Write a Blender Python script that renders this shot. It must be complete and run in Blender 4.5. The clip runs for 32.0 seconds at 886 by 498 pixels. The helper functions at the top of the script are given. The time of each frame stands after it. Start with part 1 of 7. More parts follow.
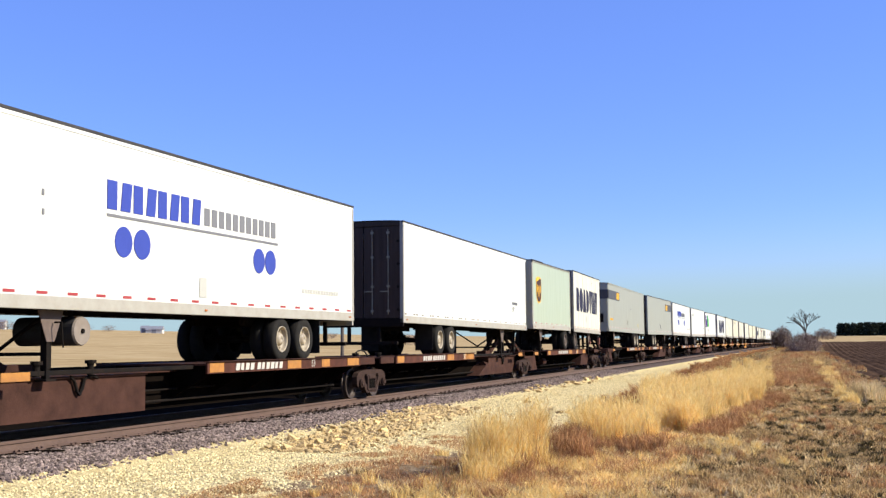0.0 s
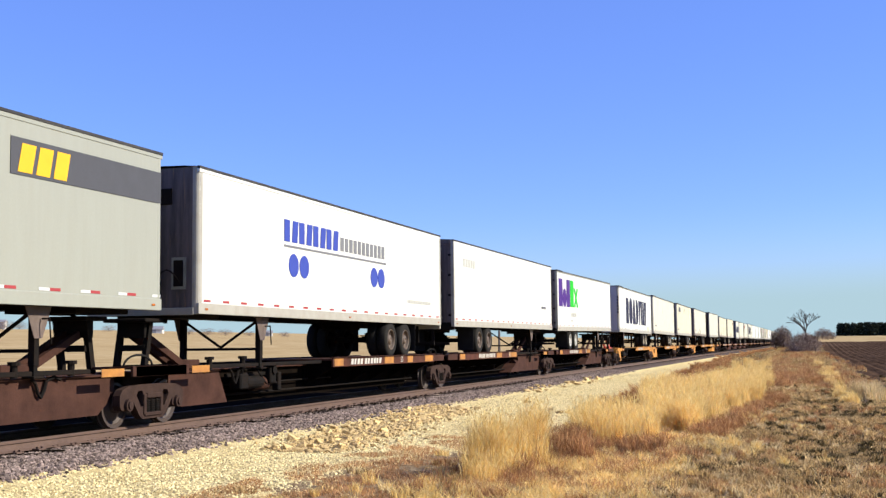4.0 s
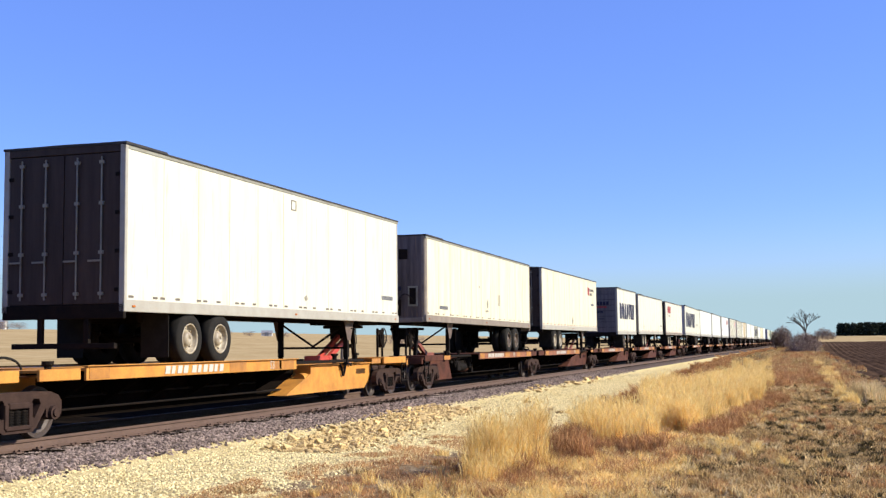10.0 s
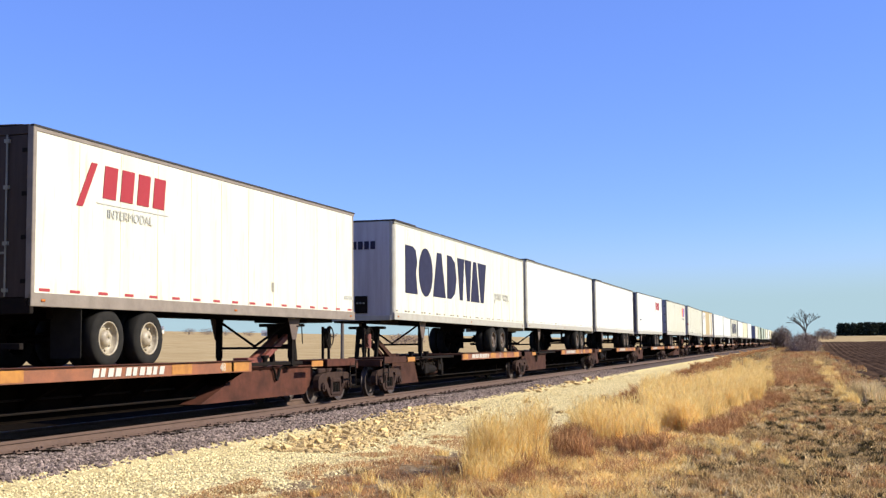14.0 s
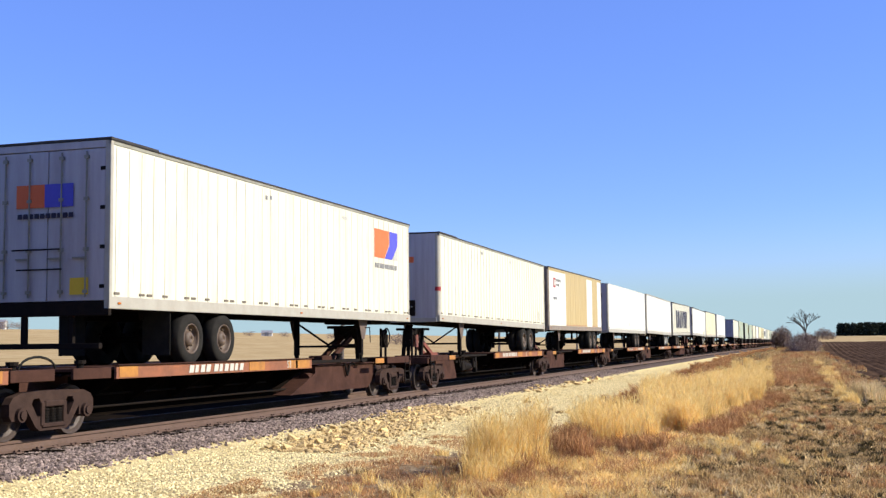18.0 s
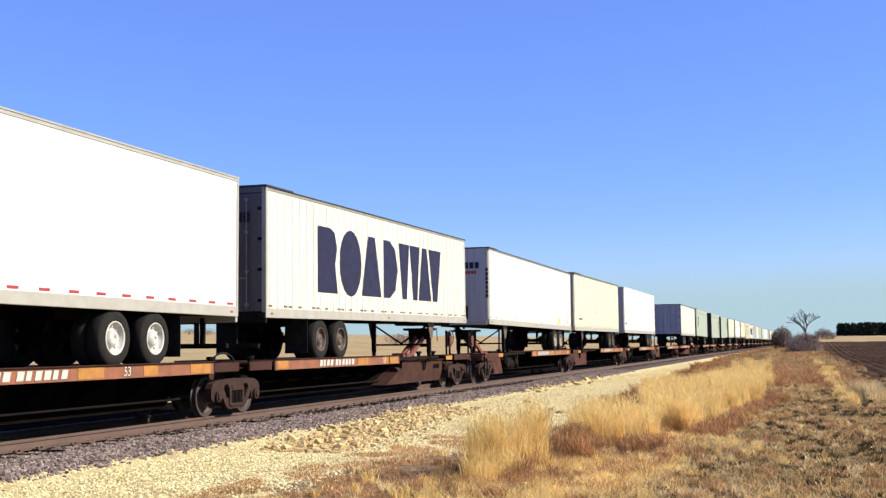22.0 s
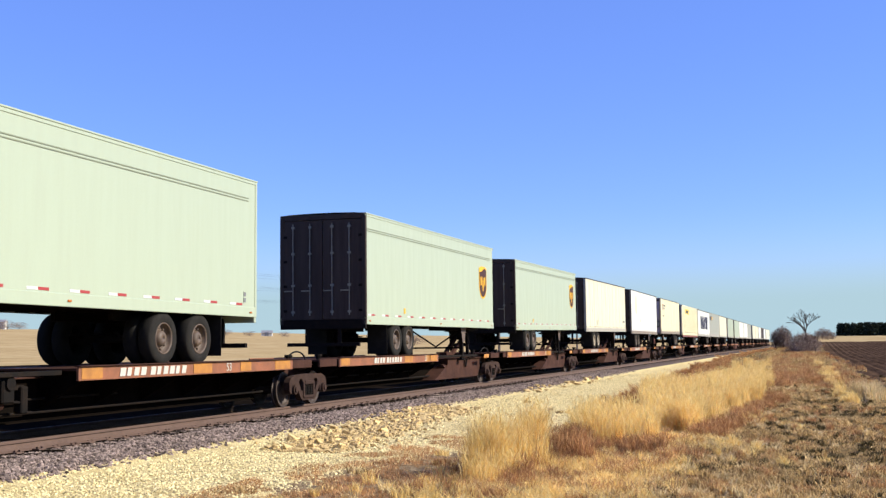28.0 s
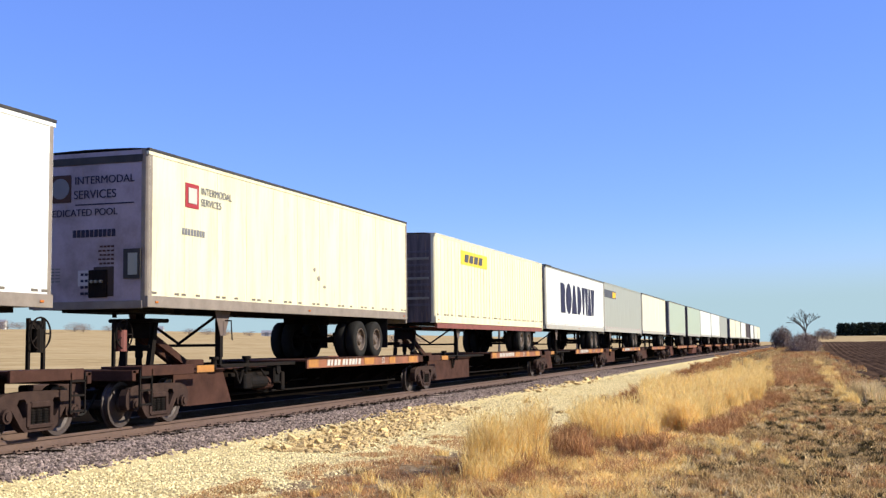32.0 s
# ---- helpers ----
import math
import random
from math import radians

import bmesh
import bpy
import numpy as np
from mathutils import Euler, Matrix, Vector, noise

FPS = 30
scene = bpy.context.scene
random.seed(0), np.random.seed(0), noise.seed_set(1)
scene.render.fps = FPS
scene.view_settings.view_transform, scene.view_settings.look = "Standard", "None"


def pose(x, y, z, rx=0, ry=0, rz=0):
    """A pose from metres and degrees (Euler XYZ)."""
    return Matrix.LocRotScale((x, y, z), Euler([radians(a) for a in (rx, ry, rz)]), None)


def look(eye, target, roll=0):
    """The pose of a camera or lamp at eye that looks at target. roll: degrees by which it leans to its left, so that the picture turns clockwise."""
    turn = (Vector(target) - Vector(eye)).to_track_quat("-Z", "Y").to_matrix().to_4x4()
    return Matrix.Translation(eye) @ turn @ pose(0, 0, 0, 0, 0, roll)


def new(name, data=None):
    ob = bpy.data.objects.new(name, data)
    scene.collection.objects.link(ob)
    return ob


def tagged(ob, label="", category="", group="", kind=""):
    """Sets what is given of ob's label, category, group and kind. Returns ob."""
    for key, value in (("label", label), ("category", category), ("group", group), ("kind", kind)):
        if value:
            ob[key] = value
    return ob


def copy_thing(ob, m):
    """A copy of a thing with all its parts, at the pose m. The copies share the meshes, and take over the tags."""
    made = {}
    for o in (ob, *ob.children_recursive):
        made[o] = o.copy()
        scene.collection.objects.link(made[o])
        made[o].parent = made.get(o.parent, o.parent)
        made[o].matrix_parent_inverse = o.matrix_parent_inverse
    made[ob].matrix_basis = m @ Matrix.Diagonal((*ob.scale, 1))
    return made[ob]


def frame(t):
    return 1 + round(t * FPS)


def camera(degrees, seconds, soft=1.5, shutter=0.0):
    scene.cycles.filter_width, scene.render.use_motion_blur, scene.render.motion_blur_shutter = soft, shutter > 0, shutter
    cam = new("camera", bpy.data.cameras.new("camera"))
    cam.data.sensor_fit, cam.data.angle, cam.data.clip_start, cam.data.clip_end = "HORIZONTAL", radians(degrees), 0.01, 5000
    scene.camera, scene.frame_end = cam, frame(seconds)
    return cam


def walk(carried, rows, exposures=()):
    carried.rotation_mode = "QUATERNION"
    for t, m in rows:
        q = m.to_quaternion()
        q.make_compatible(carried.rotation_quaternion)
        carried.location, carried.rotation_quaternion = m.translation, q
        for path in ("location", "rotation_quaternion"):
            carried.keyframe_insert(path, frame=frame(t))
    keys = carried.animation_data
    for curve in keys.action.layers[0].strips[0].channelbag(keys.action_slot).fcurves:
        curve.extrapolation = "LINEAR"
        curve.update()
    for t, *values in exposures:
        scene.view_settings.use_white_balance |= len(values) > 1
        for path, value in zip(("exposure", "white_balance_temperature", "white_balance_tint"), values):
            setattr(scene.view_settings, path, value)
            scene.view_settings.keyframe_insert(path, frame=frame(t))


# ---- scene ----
# The train runs along -X; Y points from the camera across the track; z = 0 is the top of the rails.
SIDE = 11.67            # lateral place of the trailers' near sides
TRACK = SIDE + 1.295    # centre line of the track
HALF_GAUGE = 0.7175

cam = camera(41.92, 32.0, soft=1.35)
EYE = (0.0, 0.0, 1.457)
YAW, PITCH = 17.40, 4.747
AIM = (EYE[0] + math.cos(radians(YAW)) * math.cos(radians(PITCH)),
       EYE[1] + math.sin(radians(YAW)) * math.cos(radians(PITCH)),
       EYE[2] + math.sin(radians(PITCH)))
walk(cam, [(0.0, look(EYE, AIM, -0.60)), (32.0, look(EYE, AIM, -0.60))], exposures=[(0.0, 0.85), (32.0, 0.85)])


def travelled(t):
    """Metres that the train has gone at t seconds: it slows a little."""
    s = t / 32.0
    return 32.0 * (21.4778 * s + 2.9485 * s ** 2 / 2 - 9.3112 * s ** 3 / 3 + 4.5655 * s ** 4 / 4)


# ---- daylight ----
SUN_TO = Vector((0.15, -0.83, 0.53)).normalized()
world = bpy.data.worlds.new("sky")
scene.world = world
world.use_nodes = True
wn = world.node_tree
sky = wn.nodes.new("ShaderNodeTexSky")
sky.sky_type, sky.sun_disc = "NISHITA", False
sky.sun_elevation = math.asin(SUN_TO.z)
sky.sun_rotation = math.atan2(SUN_TO.x, SUN_TO.y)
sky.altitude, sky.air_density, sky.dust_density, sky.ozone_density = 300, 0.9, 0.1, 5.0
deep = wn.nodes.new("ShaderNodeHueSaturation")
deep.inputs["Hue"].default_value, deep.inputs["Saturation"].default_value = 0.50, 1.12
wn.links.new(sky.outputs[0], deep.inputs["Color"])
blue = wn.nodes.new("ShaderNodeMix")
blue.data_type = "RGBA"
blue.inputs[0].default_value = 0.54
blue.inputs[7].default_value = (0.70, 0.98, 3.9, 1)
wn.links.new(deep.outputs[0], blue.inputs[6])
parts_of, low_sky, haze = wn.nodes.new("ShaderNodeSeparateColor"), wn.nodes.new("ShaderNodeMapRange"), wn.nodes.new("ShaderNodeMix")
low_sky.interpolation_type = "SMOOTHSTEP"
low_sky.inputs[1].default_value, low_sky.inputs[2].default_value, low_sky.inputs[4].default_value = 1.2, 2.35, 0.96
haze.data_type = "RGBA"
haze.inputs[7].default_value = (1.86, 2.62, 2.95, 1)
wn.links.new(blue.outputs[2], parts_of.inputs[0])
wn.links.new(parts_of.outputs[0], low_sky.inputs[0])
wn.links.new(low_sky.outputs[0], haze.inputs[0])
wn.links.new(blue.outputs[2], haze.inputs[6])
wn.links.new(haze.outputs[2], wn.nodes["Background"].inputs[0])
wn.nodes["Background"].inputs[1].default_value = 0.135
sun = new("sun", bpy.data.lights.new("sun", "SUN"))
sun.data.energy, sun.data.angle, sun.data.color = 5.0, radians(0.53), (1.0, 0.945, 0.80)
sun.matrix_world = look(SUN_TO * 100, (0, 0, 0))


# ---- materials ----
def nodes_of(name):
    m = bpy.data.materials.new(name)
    m.use_nodes = True
    nt = m.node_tree
    return m, nt, nt.nodes["Principled BSDF"]


def coat(name, colour, rough=0.5, metal=0.0, stain=None, stain_amount=0.35, scale=1.0, grain=0.06, bump=0.15, streak=False,
         island=False, vary=0.0, spec=0.5, threshold=0.5, rust=0.0):
    """A painted, rusted or earthy surface: base colour, large stains, fine grain and relief, all in object space metres."""
    m, nt, b = nodes_of(name)
    N, Lk = nt.nodes.new, nt.links.new
    tex = N("ShaderNodeTexCoord")
    mp = N("ShaderNodeMapping")
    Lk(tex.outputs["Object"], mp.inputs[0])
    mp.inputs["Scale"].default_value = (3.0 * scale, 3.0 * scale, 0.35 * scale) if streak else (scale, scale, scale)
    big = N("ShaderNodeTexNoise")
    big.inputs["Scale"].default_value, big.inputs["Detail"].default_value, big.inputs["Roughness"].default_value = 1.3, 6, 0.62
    Lk(mp.outputs[0], big.inputs[0])
    ramp = N("ShaderNodeValToRGB")
    ramp.color_ramp.elements[0].position, ramp.color_ramp.elements[1].position = threshold - 0.13, threshold + 0.2
    Lk(big.outputs[0], ramp.inputs[0])
    amount = N("ShaderNodeMath")
    amount.operation = "MULTIPLY"
    amount.inputs[1].default_value = stain_amount
    Lk(ramp.outputs[0], amount.inputs[0])
    mix = N("ShaderNodeMix")
    mix.data_type = "RGBA"
    mix.inputs[6].default_value = (*colour, 1)
    mix.inputs[7].default_value = (*(stain or [c * 0.55 for c in colour]), 1)
    Lk(amount.outputs[0], mix.inputs[0])
    if rust:
        mp2, run, rr2, mix2 = N("ShaderNodeMapping"), N("ShaderNodeTexNoise"), N("ShaderNodeMapRange"), N("ShaderNodeMix")
        mp2.inputs["Scale"].default_value, mp2.inputs["Location"].default_value = (7.0, 7.0, 0.55), (3.1, 1.7, 0.4)
        Lk(tex.outputs["Object"], mp2.inputs[0])
        run.inputs["Scale"].default_value, run.inputs["Detail"].default_value, run.inputs["Roughness"].default_value = 1.6, 8, 0.7
        Lk(mp2.outputs[0], run.inputs[0])
        rr2.inputs[1].default_value, rr2.inputs[2].default_value, rr2.inputs[4].default_value = 0.57, 0.72, rust
        Lk(run.outputs[0], rr2.inputs[0])
        mix2.data_type = "RGBA"
        mix2.inputs[7].default_value = (0.30, 0.19, 0.09, 1)
        Lk(mix.outputs[2], mix2.inputs[6])
        Lk(rr2.outputs[0], mix2.inputs[0])
        mix = mix2
    fine = N("ShaderNodeTexNoise")
    fine.inputs["Scale"].default_value, fine.inputs["Detail"].default_value = 22 * scale, 5
    Lk(tex.outputs["Object"], fine.inputs[0])
    hsv = N("ShaderNodeHueSaturation")
    Lk(mix.outputs[2], hsv.inputs["Color"])
    val = N("ShaderNodeMapRange")
    val.inputs[3].default_value, val.inputs[4].default_value = 1 - grain * 2.5, 1 + grain * 2.5
    Lk(fine.outputs[0], val.inputs[0])
    last = val.outputs[0]
    if vary:
        info = N("ShaderNodeNewGeometry") if island else N("ShaderNodeObjectInfo")
        vr = N("ShaderNodeMapRange")
        vr.inputs[3].default_value, vr.inputs[4].default_value = 1 - vary, 1 + vary
        Lk(info.outputs["Random Per Island" if island else "Random"], vr.inputs[0])
        mul = N("ShaderNodeMath")
        mul.operation = "MULTIPLY"
        Lk(last, mul.inputs[0])
        Lk(vr.outputs[0], mul.inputs[1])
        last = mul.outputs[0]
    Lk(last, hsv.inputs["Value"])
    Lk(hsv.outputs[0], b.inputs["Base Color"])
    b.inputs["Metallic"].default_value = metal
    b.inputs["Specular IOR Level"].default_value = spec
    rr = N("ShaderNodeMapRange")
    rr.inputs[3].default_value, rr.inputs[4].default_value = max(0.05, rough - 0.12), min(1, rough + 0.14)
    Lk(big.outputs[0], rr.inputs[0])
    Lk(rr.outputs[0], b.inputs["Roughness"])
    if bump:
        bp = N("ShaderNodeBump")
        bp.inputs["Strength"].default_value, bp.inputs["Distance"].default_value = bump, 0.02
        Lk(fine.outputs[0], bp.inputs["Height"])
        Lk(bp.outputs[0], b.inputs["Normal"])
    return m


WHITE = coat("white_paint", (0.55, 0.535, 0.44), 0.42, stain=(0.42, 0.365, 0.23), stain_amount=0.55, rust=0.55, streak=True, grain=0.02, bump=0.03, scale=0.8, threshold=0.53)
CLEAN = coat("clean_white_paint", (0.60, 0.60, 0.555), 0.35, stain=(0.49, 0.465, 0.385), stain_amount=0.4, rust=0.25, streak=True, grain=0.01, bump=0.02, scale=0.8)
CREAM = coat("cream_paint", (0.575, 0.54, 0.40), 0.45, stain=(0.36, 0.275, 0.125), stain_amount=0.5, rust=0.65, streak=True, grain=0.025, bump=0.03, scale=0.8, threshold=0.53)
YELLOWED = coat("yellowed_cream_paint", (0.595, 0.55, 0.37), 0.45, stain=(0.42, 0.335, 0.15), stain_amount=0.55, rust=0.6, streak=True, grain=0.025, bump=0.03, scale=0.7, threshold=0.52)
SOFT_SEAM = coat("stained_panel_seam", (0.47, 0.40, 0.245), 0.6, stain=(0.57, 0.51, 0.34), stain_amount=0.8, grain=0.04, scale=1.5, threshold=0.45)
SEAM = coat("grimy_panel_seam", (0.36, 0.31, 0.20), 0.6, stain=(0.46, 0.42, 0.31), stain_amount=0.7, grain=0.04, scale=2, threshold=0.45)
# white of the end walls, greyed in colour for their shaded side
SHADE_WHITE = coat("shaded_white_end", (0.36, 0.34, 0.36), 0.45, stain=(0.20, 0.18, 0.19), stain_amount=0.55, streak=True, grain=0.02, bump=0.04)
# dirty steel taken almost to black for the shade below the decks
SHADED_GRIME = coat("shaded_grimy_steel", (0.005, 0.004, 0.0033), 0.95, spec=0.0, stain=(0.012, 0.008, 0.006), stain_amount=0.6, grain=0.1, scale=2)
TAN = coat("tan_weathered_paint", (0.375, 0.285, 0.13), 0.5, stain=(0.28, 0.19, 0.07), stain_amount=0.5, rust=0.45, streak=True, grain=0.03, bump=0.03)
PALE_GREEN = coat("pale_grey_green_paint", (0.31, 0.353, 0.263), 0.4, stain=(0.252, 0.274, 0.202), stain_amount=0.25, streak=True, grain=0.012, bump=0.02)
GREY = coat("grey_paint", (0.256, 0.259, 0.216), 0.45, stain=(0.209, 0.202, 0.166), stain_amount=0.3, streak=True, grain=0.02, bump=0.03)
DOOR_BROWN = coat("dark_brown_door_paint", (0.034, 0.023, 0.019), 0.6, spec=0.15, stain=(0.085, 0.062, 0.052), stain_amount=0.45, streak=True, grain=0.03, bump=0.04)
# streaked ends, darkened further in colour for deep shade on that face
SHADE_GREY_END = coat("shaded_grey_end", (0.10, 0.085, 0.092), 0.55, stain=(0.035, 0.028, 0.03), stain_amount=0.7, streak=True, grain=0.03, bump=0.05)
# dirty white ends, base also lowered for the shade on leading faces
SHADE_DIRTY_END = coat("shaded_dirty_white_end", (0.125, 0.10, 0.098), 0.55, stain=(0.026, 0.019, 0.017), stain_amount=0.85, rust=0.6, streak=True, grain=0.05, bump=0.05, threshold=0.48, spec=0.3)
# stained white front wall with its lilac shade tone in the base colour
MARKED_END = coat("shaded_scuffed_white_end", (0.31, 0.255, 0.29), 0.5, stain=(0.075, 0.052, 0.05), stain_amount=0.75, rust=0.3, grain=0.04, bump=0.05, scale=0.8, threshold=0.56, spec=0.3)
RAIL_WORN = coat("worn_brown_lower_rail", (0.194, 0.158, 0.126), 0.6, stain=(0.101, 0.0756, 0.0576), stain_amount=0.6, grain=0.05, bump=0.06, scale=2)
RAIL_LIGHT = coat("pale_lower_rail", (0.317, 0.299, 0.256), 0.5, stain=(0.216, 0.187, 0.144), stain_amount=0.5, grain=0.03, bump=0.04, scale=2)
FADED_RED = coat("faded_red_hitch_paint", (0.173, 0.0432, 0.0288), 0.6, stain=(0.0576, 0.0216, 0.0144), stain_amount=0.6, grain=0.06, scale=3)
ALUMINIUM = coat("weathered_aluminium", (0.235, 0.23, 0.19), 0.6, metal=0.05, spec=0.2, stain=(0.13, 0.11, 0.08), stain_amount=0.6, grain=0.06, bump=0.05, scale=2)
ROOF_DARK = coat("dark_roof_edge", (0.028, 0.027, 0.028), 0.7, spec=0.2, stain=(0.07, 0.062, 0.056), stain_amount=0.5, grain=0.05, scale=2)
STEEL_BLACK = coat("black_chassis_steel", (0.0075, 0.0065, 0.006), 0.8, spec=0.06, stain=(0.022, 0.014, 0.010), stain_amount=0.6, grain=0.08, scale=3)
RUBBER = coat("tyre_rubber", (0.013, 0.012, 0.011), 0.9, spec=0.1, stain=(0.028, 0.025, 0.022), stain_amount=0.5, grain=0.08, scale=4)
RIM_BRIGHT = coat("white_wheel_steel", (0.475, 0.468, 0.432), 0.45, stain=(0.158, 0.115, 0.0792), stain_amount=0.5, scale=6, grain=0.05)
RIM_WHITE = coat("cream_wheel_steel", (0.331, 0.281, 0.202), 0.5, stain=(0.108, 0.072, 0.0432), stain_amount=0.65, scale=6, grain=0.05)
RIM_RUST = coat("rusty_wheel_steel", (0.085, 0.055, 0.037), 0.65, stain=(0.035, 0.021, 0.015), stain_amount=0.7, scale=6, grain=0.05)
CAR_RED = coat("oxide_red_car_paint", (0.078, 0.026, 0.016), 0.75, spec=0.15, stain=(0.024, 0.011, 0.0075), stain_amount=0.8, grain=0.10, scale=1.6)
CAR_YELLOW = coat("golden_yellow_car_paint", (0.46, 0.20, 0.036), 0.65, spec=0.3, stain=(0.16, 0.062, 0.02), stain_amount=0.65, grain=0.08, scale=1.6, threshold=0.55)
CAR_BROWN = coat("brown_car_paint", (0.054, 0.0245, 0.0175), 0.75, spec=0.08, stain=(0.022, 0.0105, 0.008), stain_amount=0.75, grain=0.10, scale=1.6)
TRUCK_STEEL = coat("dusty_cast_steel", (0.0274, 0.0158, 0.013), 0.85, spec=0.1, stain=(0.0576, 0.0346, 0.0274), stain_amount=0.6, grain=0.1, scale=4, bump=0.3)
WHEEL_STEEL = coat("wheel_tread_steel", (0.0504, 0.0331, 0.0266), 0.6, metal=0.2, stain=(0.0216, 0.0144, 0.0122), stain_amount=0.5, grain=0.06, scale=5)
RAIL_RUST = coat("rusty_rail_side", (0.09, 0.0504, 0.0346), 0.75, stain=(0.054, 0.0302, 0.0216), stain_amount=0.5, grain=0.08, scale=3, bump=0.3)
RAIL_BRIGHT = coat("brown_rail_head", (0.137, 0.09, 0.0684), 0.6, spec=0.2, stain=(0.0864, 0.054, 0.0396), stain_amount=0.5, grain=0.04, scale=3)
TIE_WOOD = coat("creosoted_tie", (0.012, 0.009, 0.007), 0.95, spec=0.0, stain=(0.024, 0.018, 0.014), stain_amount=0.5, grain=0.12, scale=3, bump=0.5, vary=0.3)
YELLOW_PATCH = coat("yellow_reflector_patch", (0.36, 0.151, 0.0216), 0.6, stain=(0.115, 0.0432, 0.018), stain_amount=0.6, grain=0.04, scale=3)
ORANGE_SILL = coat("orange_red_sill_paint", (0.216, 0.072, 0.0288), 0.65, stain=(0.0612, 0.0288, 0.0194), stain_amount=0.65, grain=0.07, scale=1.4)
HITCH_RED = coat("bright_red_hitch_paint", (0.396, 0.0432, 0.0288), 0.5, stain=(0.144, 0.036, 0.0216), stain_amount=0.5, grain=0.05, scale=3)
BALLAST = coat("grey_ballast", (0.11, 0.082, 0.07), 0.95, spec=0.05, stain=(0.06, 0.047, 0.043), stain_amount=0.6, grain=0.16, scale=2.5, bump=0.9)
STONE_GREY = coat("ballast_stone", (0.205, 0.153, 0.13), 0.95, spec=0.1, stain=(0.10, 0.08, 0.074), stain_amount=0.5, grain=0.08, scale=6, bump=0.5, island=True, vary=0.65)
# darkened copy of the ballast stone, for stones in the train's shade
STONE_DARK = coat("shaded_ballast_stone", (0.009, 0.0075, 0.0065), 0.95, spec=0.0, stain=(0.005, 0.004, 0.0035), stain_amount=0.5, grain=0.1, scale=6, island=True, vary=0.5)
LEG_BROWN = coat("rusty_brown_leg_plate", (0.108, 0.0756, 0.0612), 0.7, stain=(0.0504, 0.0324, 0.0252), stain_amount=0.6, grain=0.06, scale=3)
# ballast blackened in its colour for the shade under and past the train
SHADED_BED = coat("shaded_track_bed", (0.0045, 0.0035, 0.003), 0.95, stain=(0.01, 0.008, 0.0065), stain_amount=0.6, grain=0.16, scale=2.5, bump=0.9, spec=0.0)
ROCK_ORANGE = coat("tan_limestone_rock", (0.60, 0.43, 0.19), 0.9, stain=(0.40, 0.25, 0.095), stain_amount=0.5, grain=0.08, scale=4, bump=0.6, vary=0.3)
STONE_CREAM = coat("limestone_chip", (0.66, 0.545, 0.285), 0.9, stain=(0.44, 0.34, 0.155), stain_amount=0.5, grain=0.06, scale=5, bump=0.5, island=True, vary=0.45)
POLE_WOOD = coat("weathered_pole_wood", (0.075, 0.06, 0.05), 0.9, stain=(0.14, 0.11, 0.09), stain_amount=0.4, grain=0.1, scale=2)


def earth(name, a, b2, c2, scale, grain_scale, bump=0.6, rows=False):
    """Ground of three mixed colours, with optional furrows along X."""
    m, nt, b = nodes_of(name)
    N, Lk = nt.nodes.new, nt.links.new
    tex = N("ShaderNodeTexCoord")
    n1, n2, n3 = N("ShaderNodeTexNoise"), N("ShaderNodeTexNoise"), N("ShaderNodeTexNoise")
    for n, sc in ((n1, scale), (n2, scale * 5.3), (n3, grain_scale)):
        n.inputs["Scale"].default_value, n.inputs["Detail"].default_value, n.inputs["Roughness"].default_value = sc, 7, 0.65
        Lk(tex.outputs["Object"], n.inputs[0])
    r1, r2 = N("ShaderNodeValToRGB"), N("ShaderNodeValToRGB")
    for r, lo, hi in ((r1, 0.42, 0.6), (r2, 0.45, 0.62)):
        r.color_ramp.elements[0].position, r.color_ramp.elements[1].position = lo, hi
    Lk(n1.outputs[0], r1.inputs[0])
    Lk(n2.outputs[0], r2.inputs[0])
    m1, m2 = N("ShaderNodeMix"), N("ShaderNodeMix")
    m1.data_type = m2.data_type = "RGBA"
    m1.inputs[6].default_value, m1.inputs[7].default_value = (*a, 1), (*b2, 1)
    m2.inputs[7].default_value = (*c2, 1)
    Lk(r1.outputs[0], m1.inputs[0])
    Lk(m1.outputs[2], m2.inputs[6])
    Lk(r2.outputs[0], m2.inputs[0])
    hsv, mr = N("ShaderNodeHueSaturation"), N("ShaderNodeMapRange")
    mr.inputs[3].default_value, mr.inputs[4].default_value = 0.6, 1.4
    Lk(n3.outputs[0], mr.inputs[0])
    Lk(m2.outputs[2], hsv.inputs["Color"])
    Lk(mr.outputs[0], hsv.inputs["Value"])
    Lk(hsv.outputs[0], b.inputs["Base Color"])
    b.inputs["Roughness"].default_value = 1.0
    b.inputs["Specular IOR Level"].default_value = 0.0
    bp = N("ShaderNodeBump")
    bp.inputs["Strength"].default_value, bp.inputs["Distance"].default_value = bump, 0.05
    Lk(n3.outputs[0], bp.inputs["Height"])
    Lk(bp.outputs[0], b.inputs["Normal"])
    return m


VERGE = earth("dry_verge_earth", (0.155, 0.10, 0.046), (0.225, 0.15, 0.068), (0.09, 0.065, 0.034), 0.35, 18)
# far-side ground painted near black where the train's shadow falls
SHADED_STRIP = earth("shaded_far_strip", (0.008, 0.006, 0.0045), (0.014, 0.010, 0.007), (0.006, 0.0045, 0.0035), 0.5, 12)
DARK_SOIL = earth("dark_verge_soil", (0.20, 0.135, 0.082), (0.12, 0.08, 0.05), (0.33, 0.25, 0.15), 1.1, 34, 0.9)
GRAVEL = earth("limestone_gravel", (0.54, 0.435, 0.22), (0.43, 0.33, 0.155), (0.60, 0.495, 0.27), 0.6, 30, 0.9)
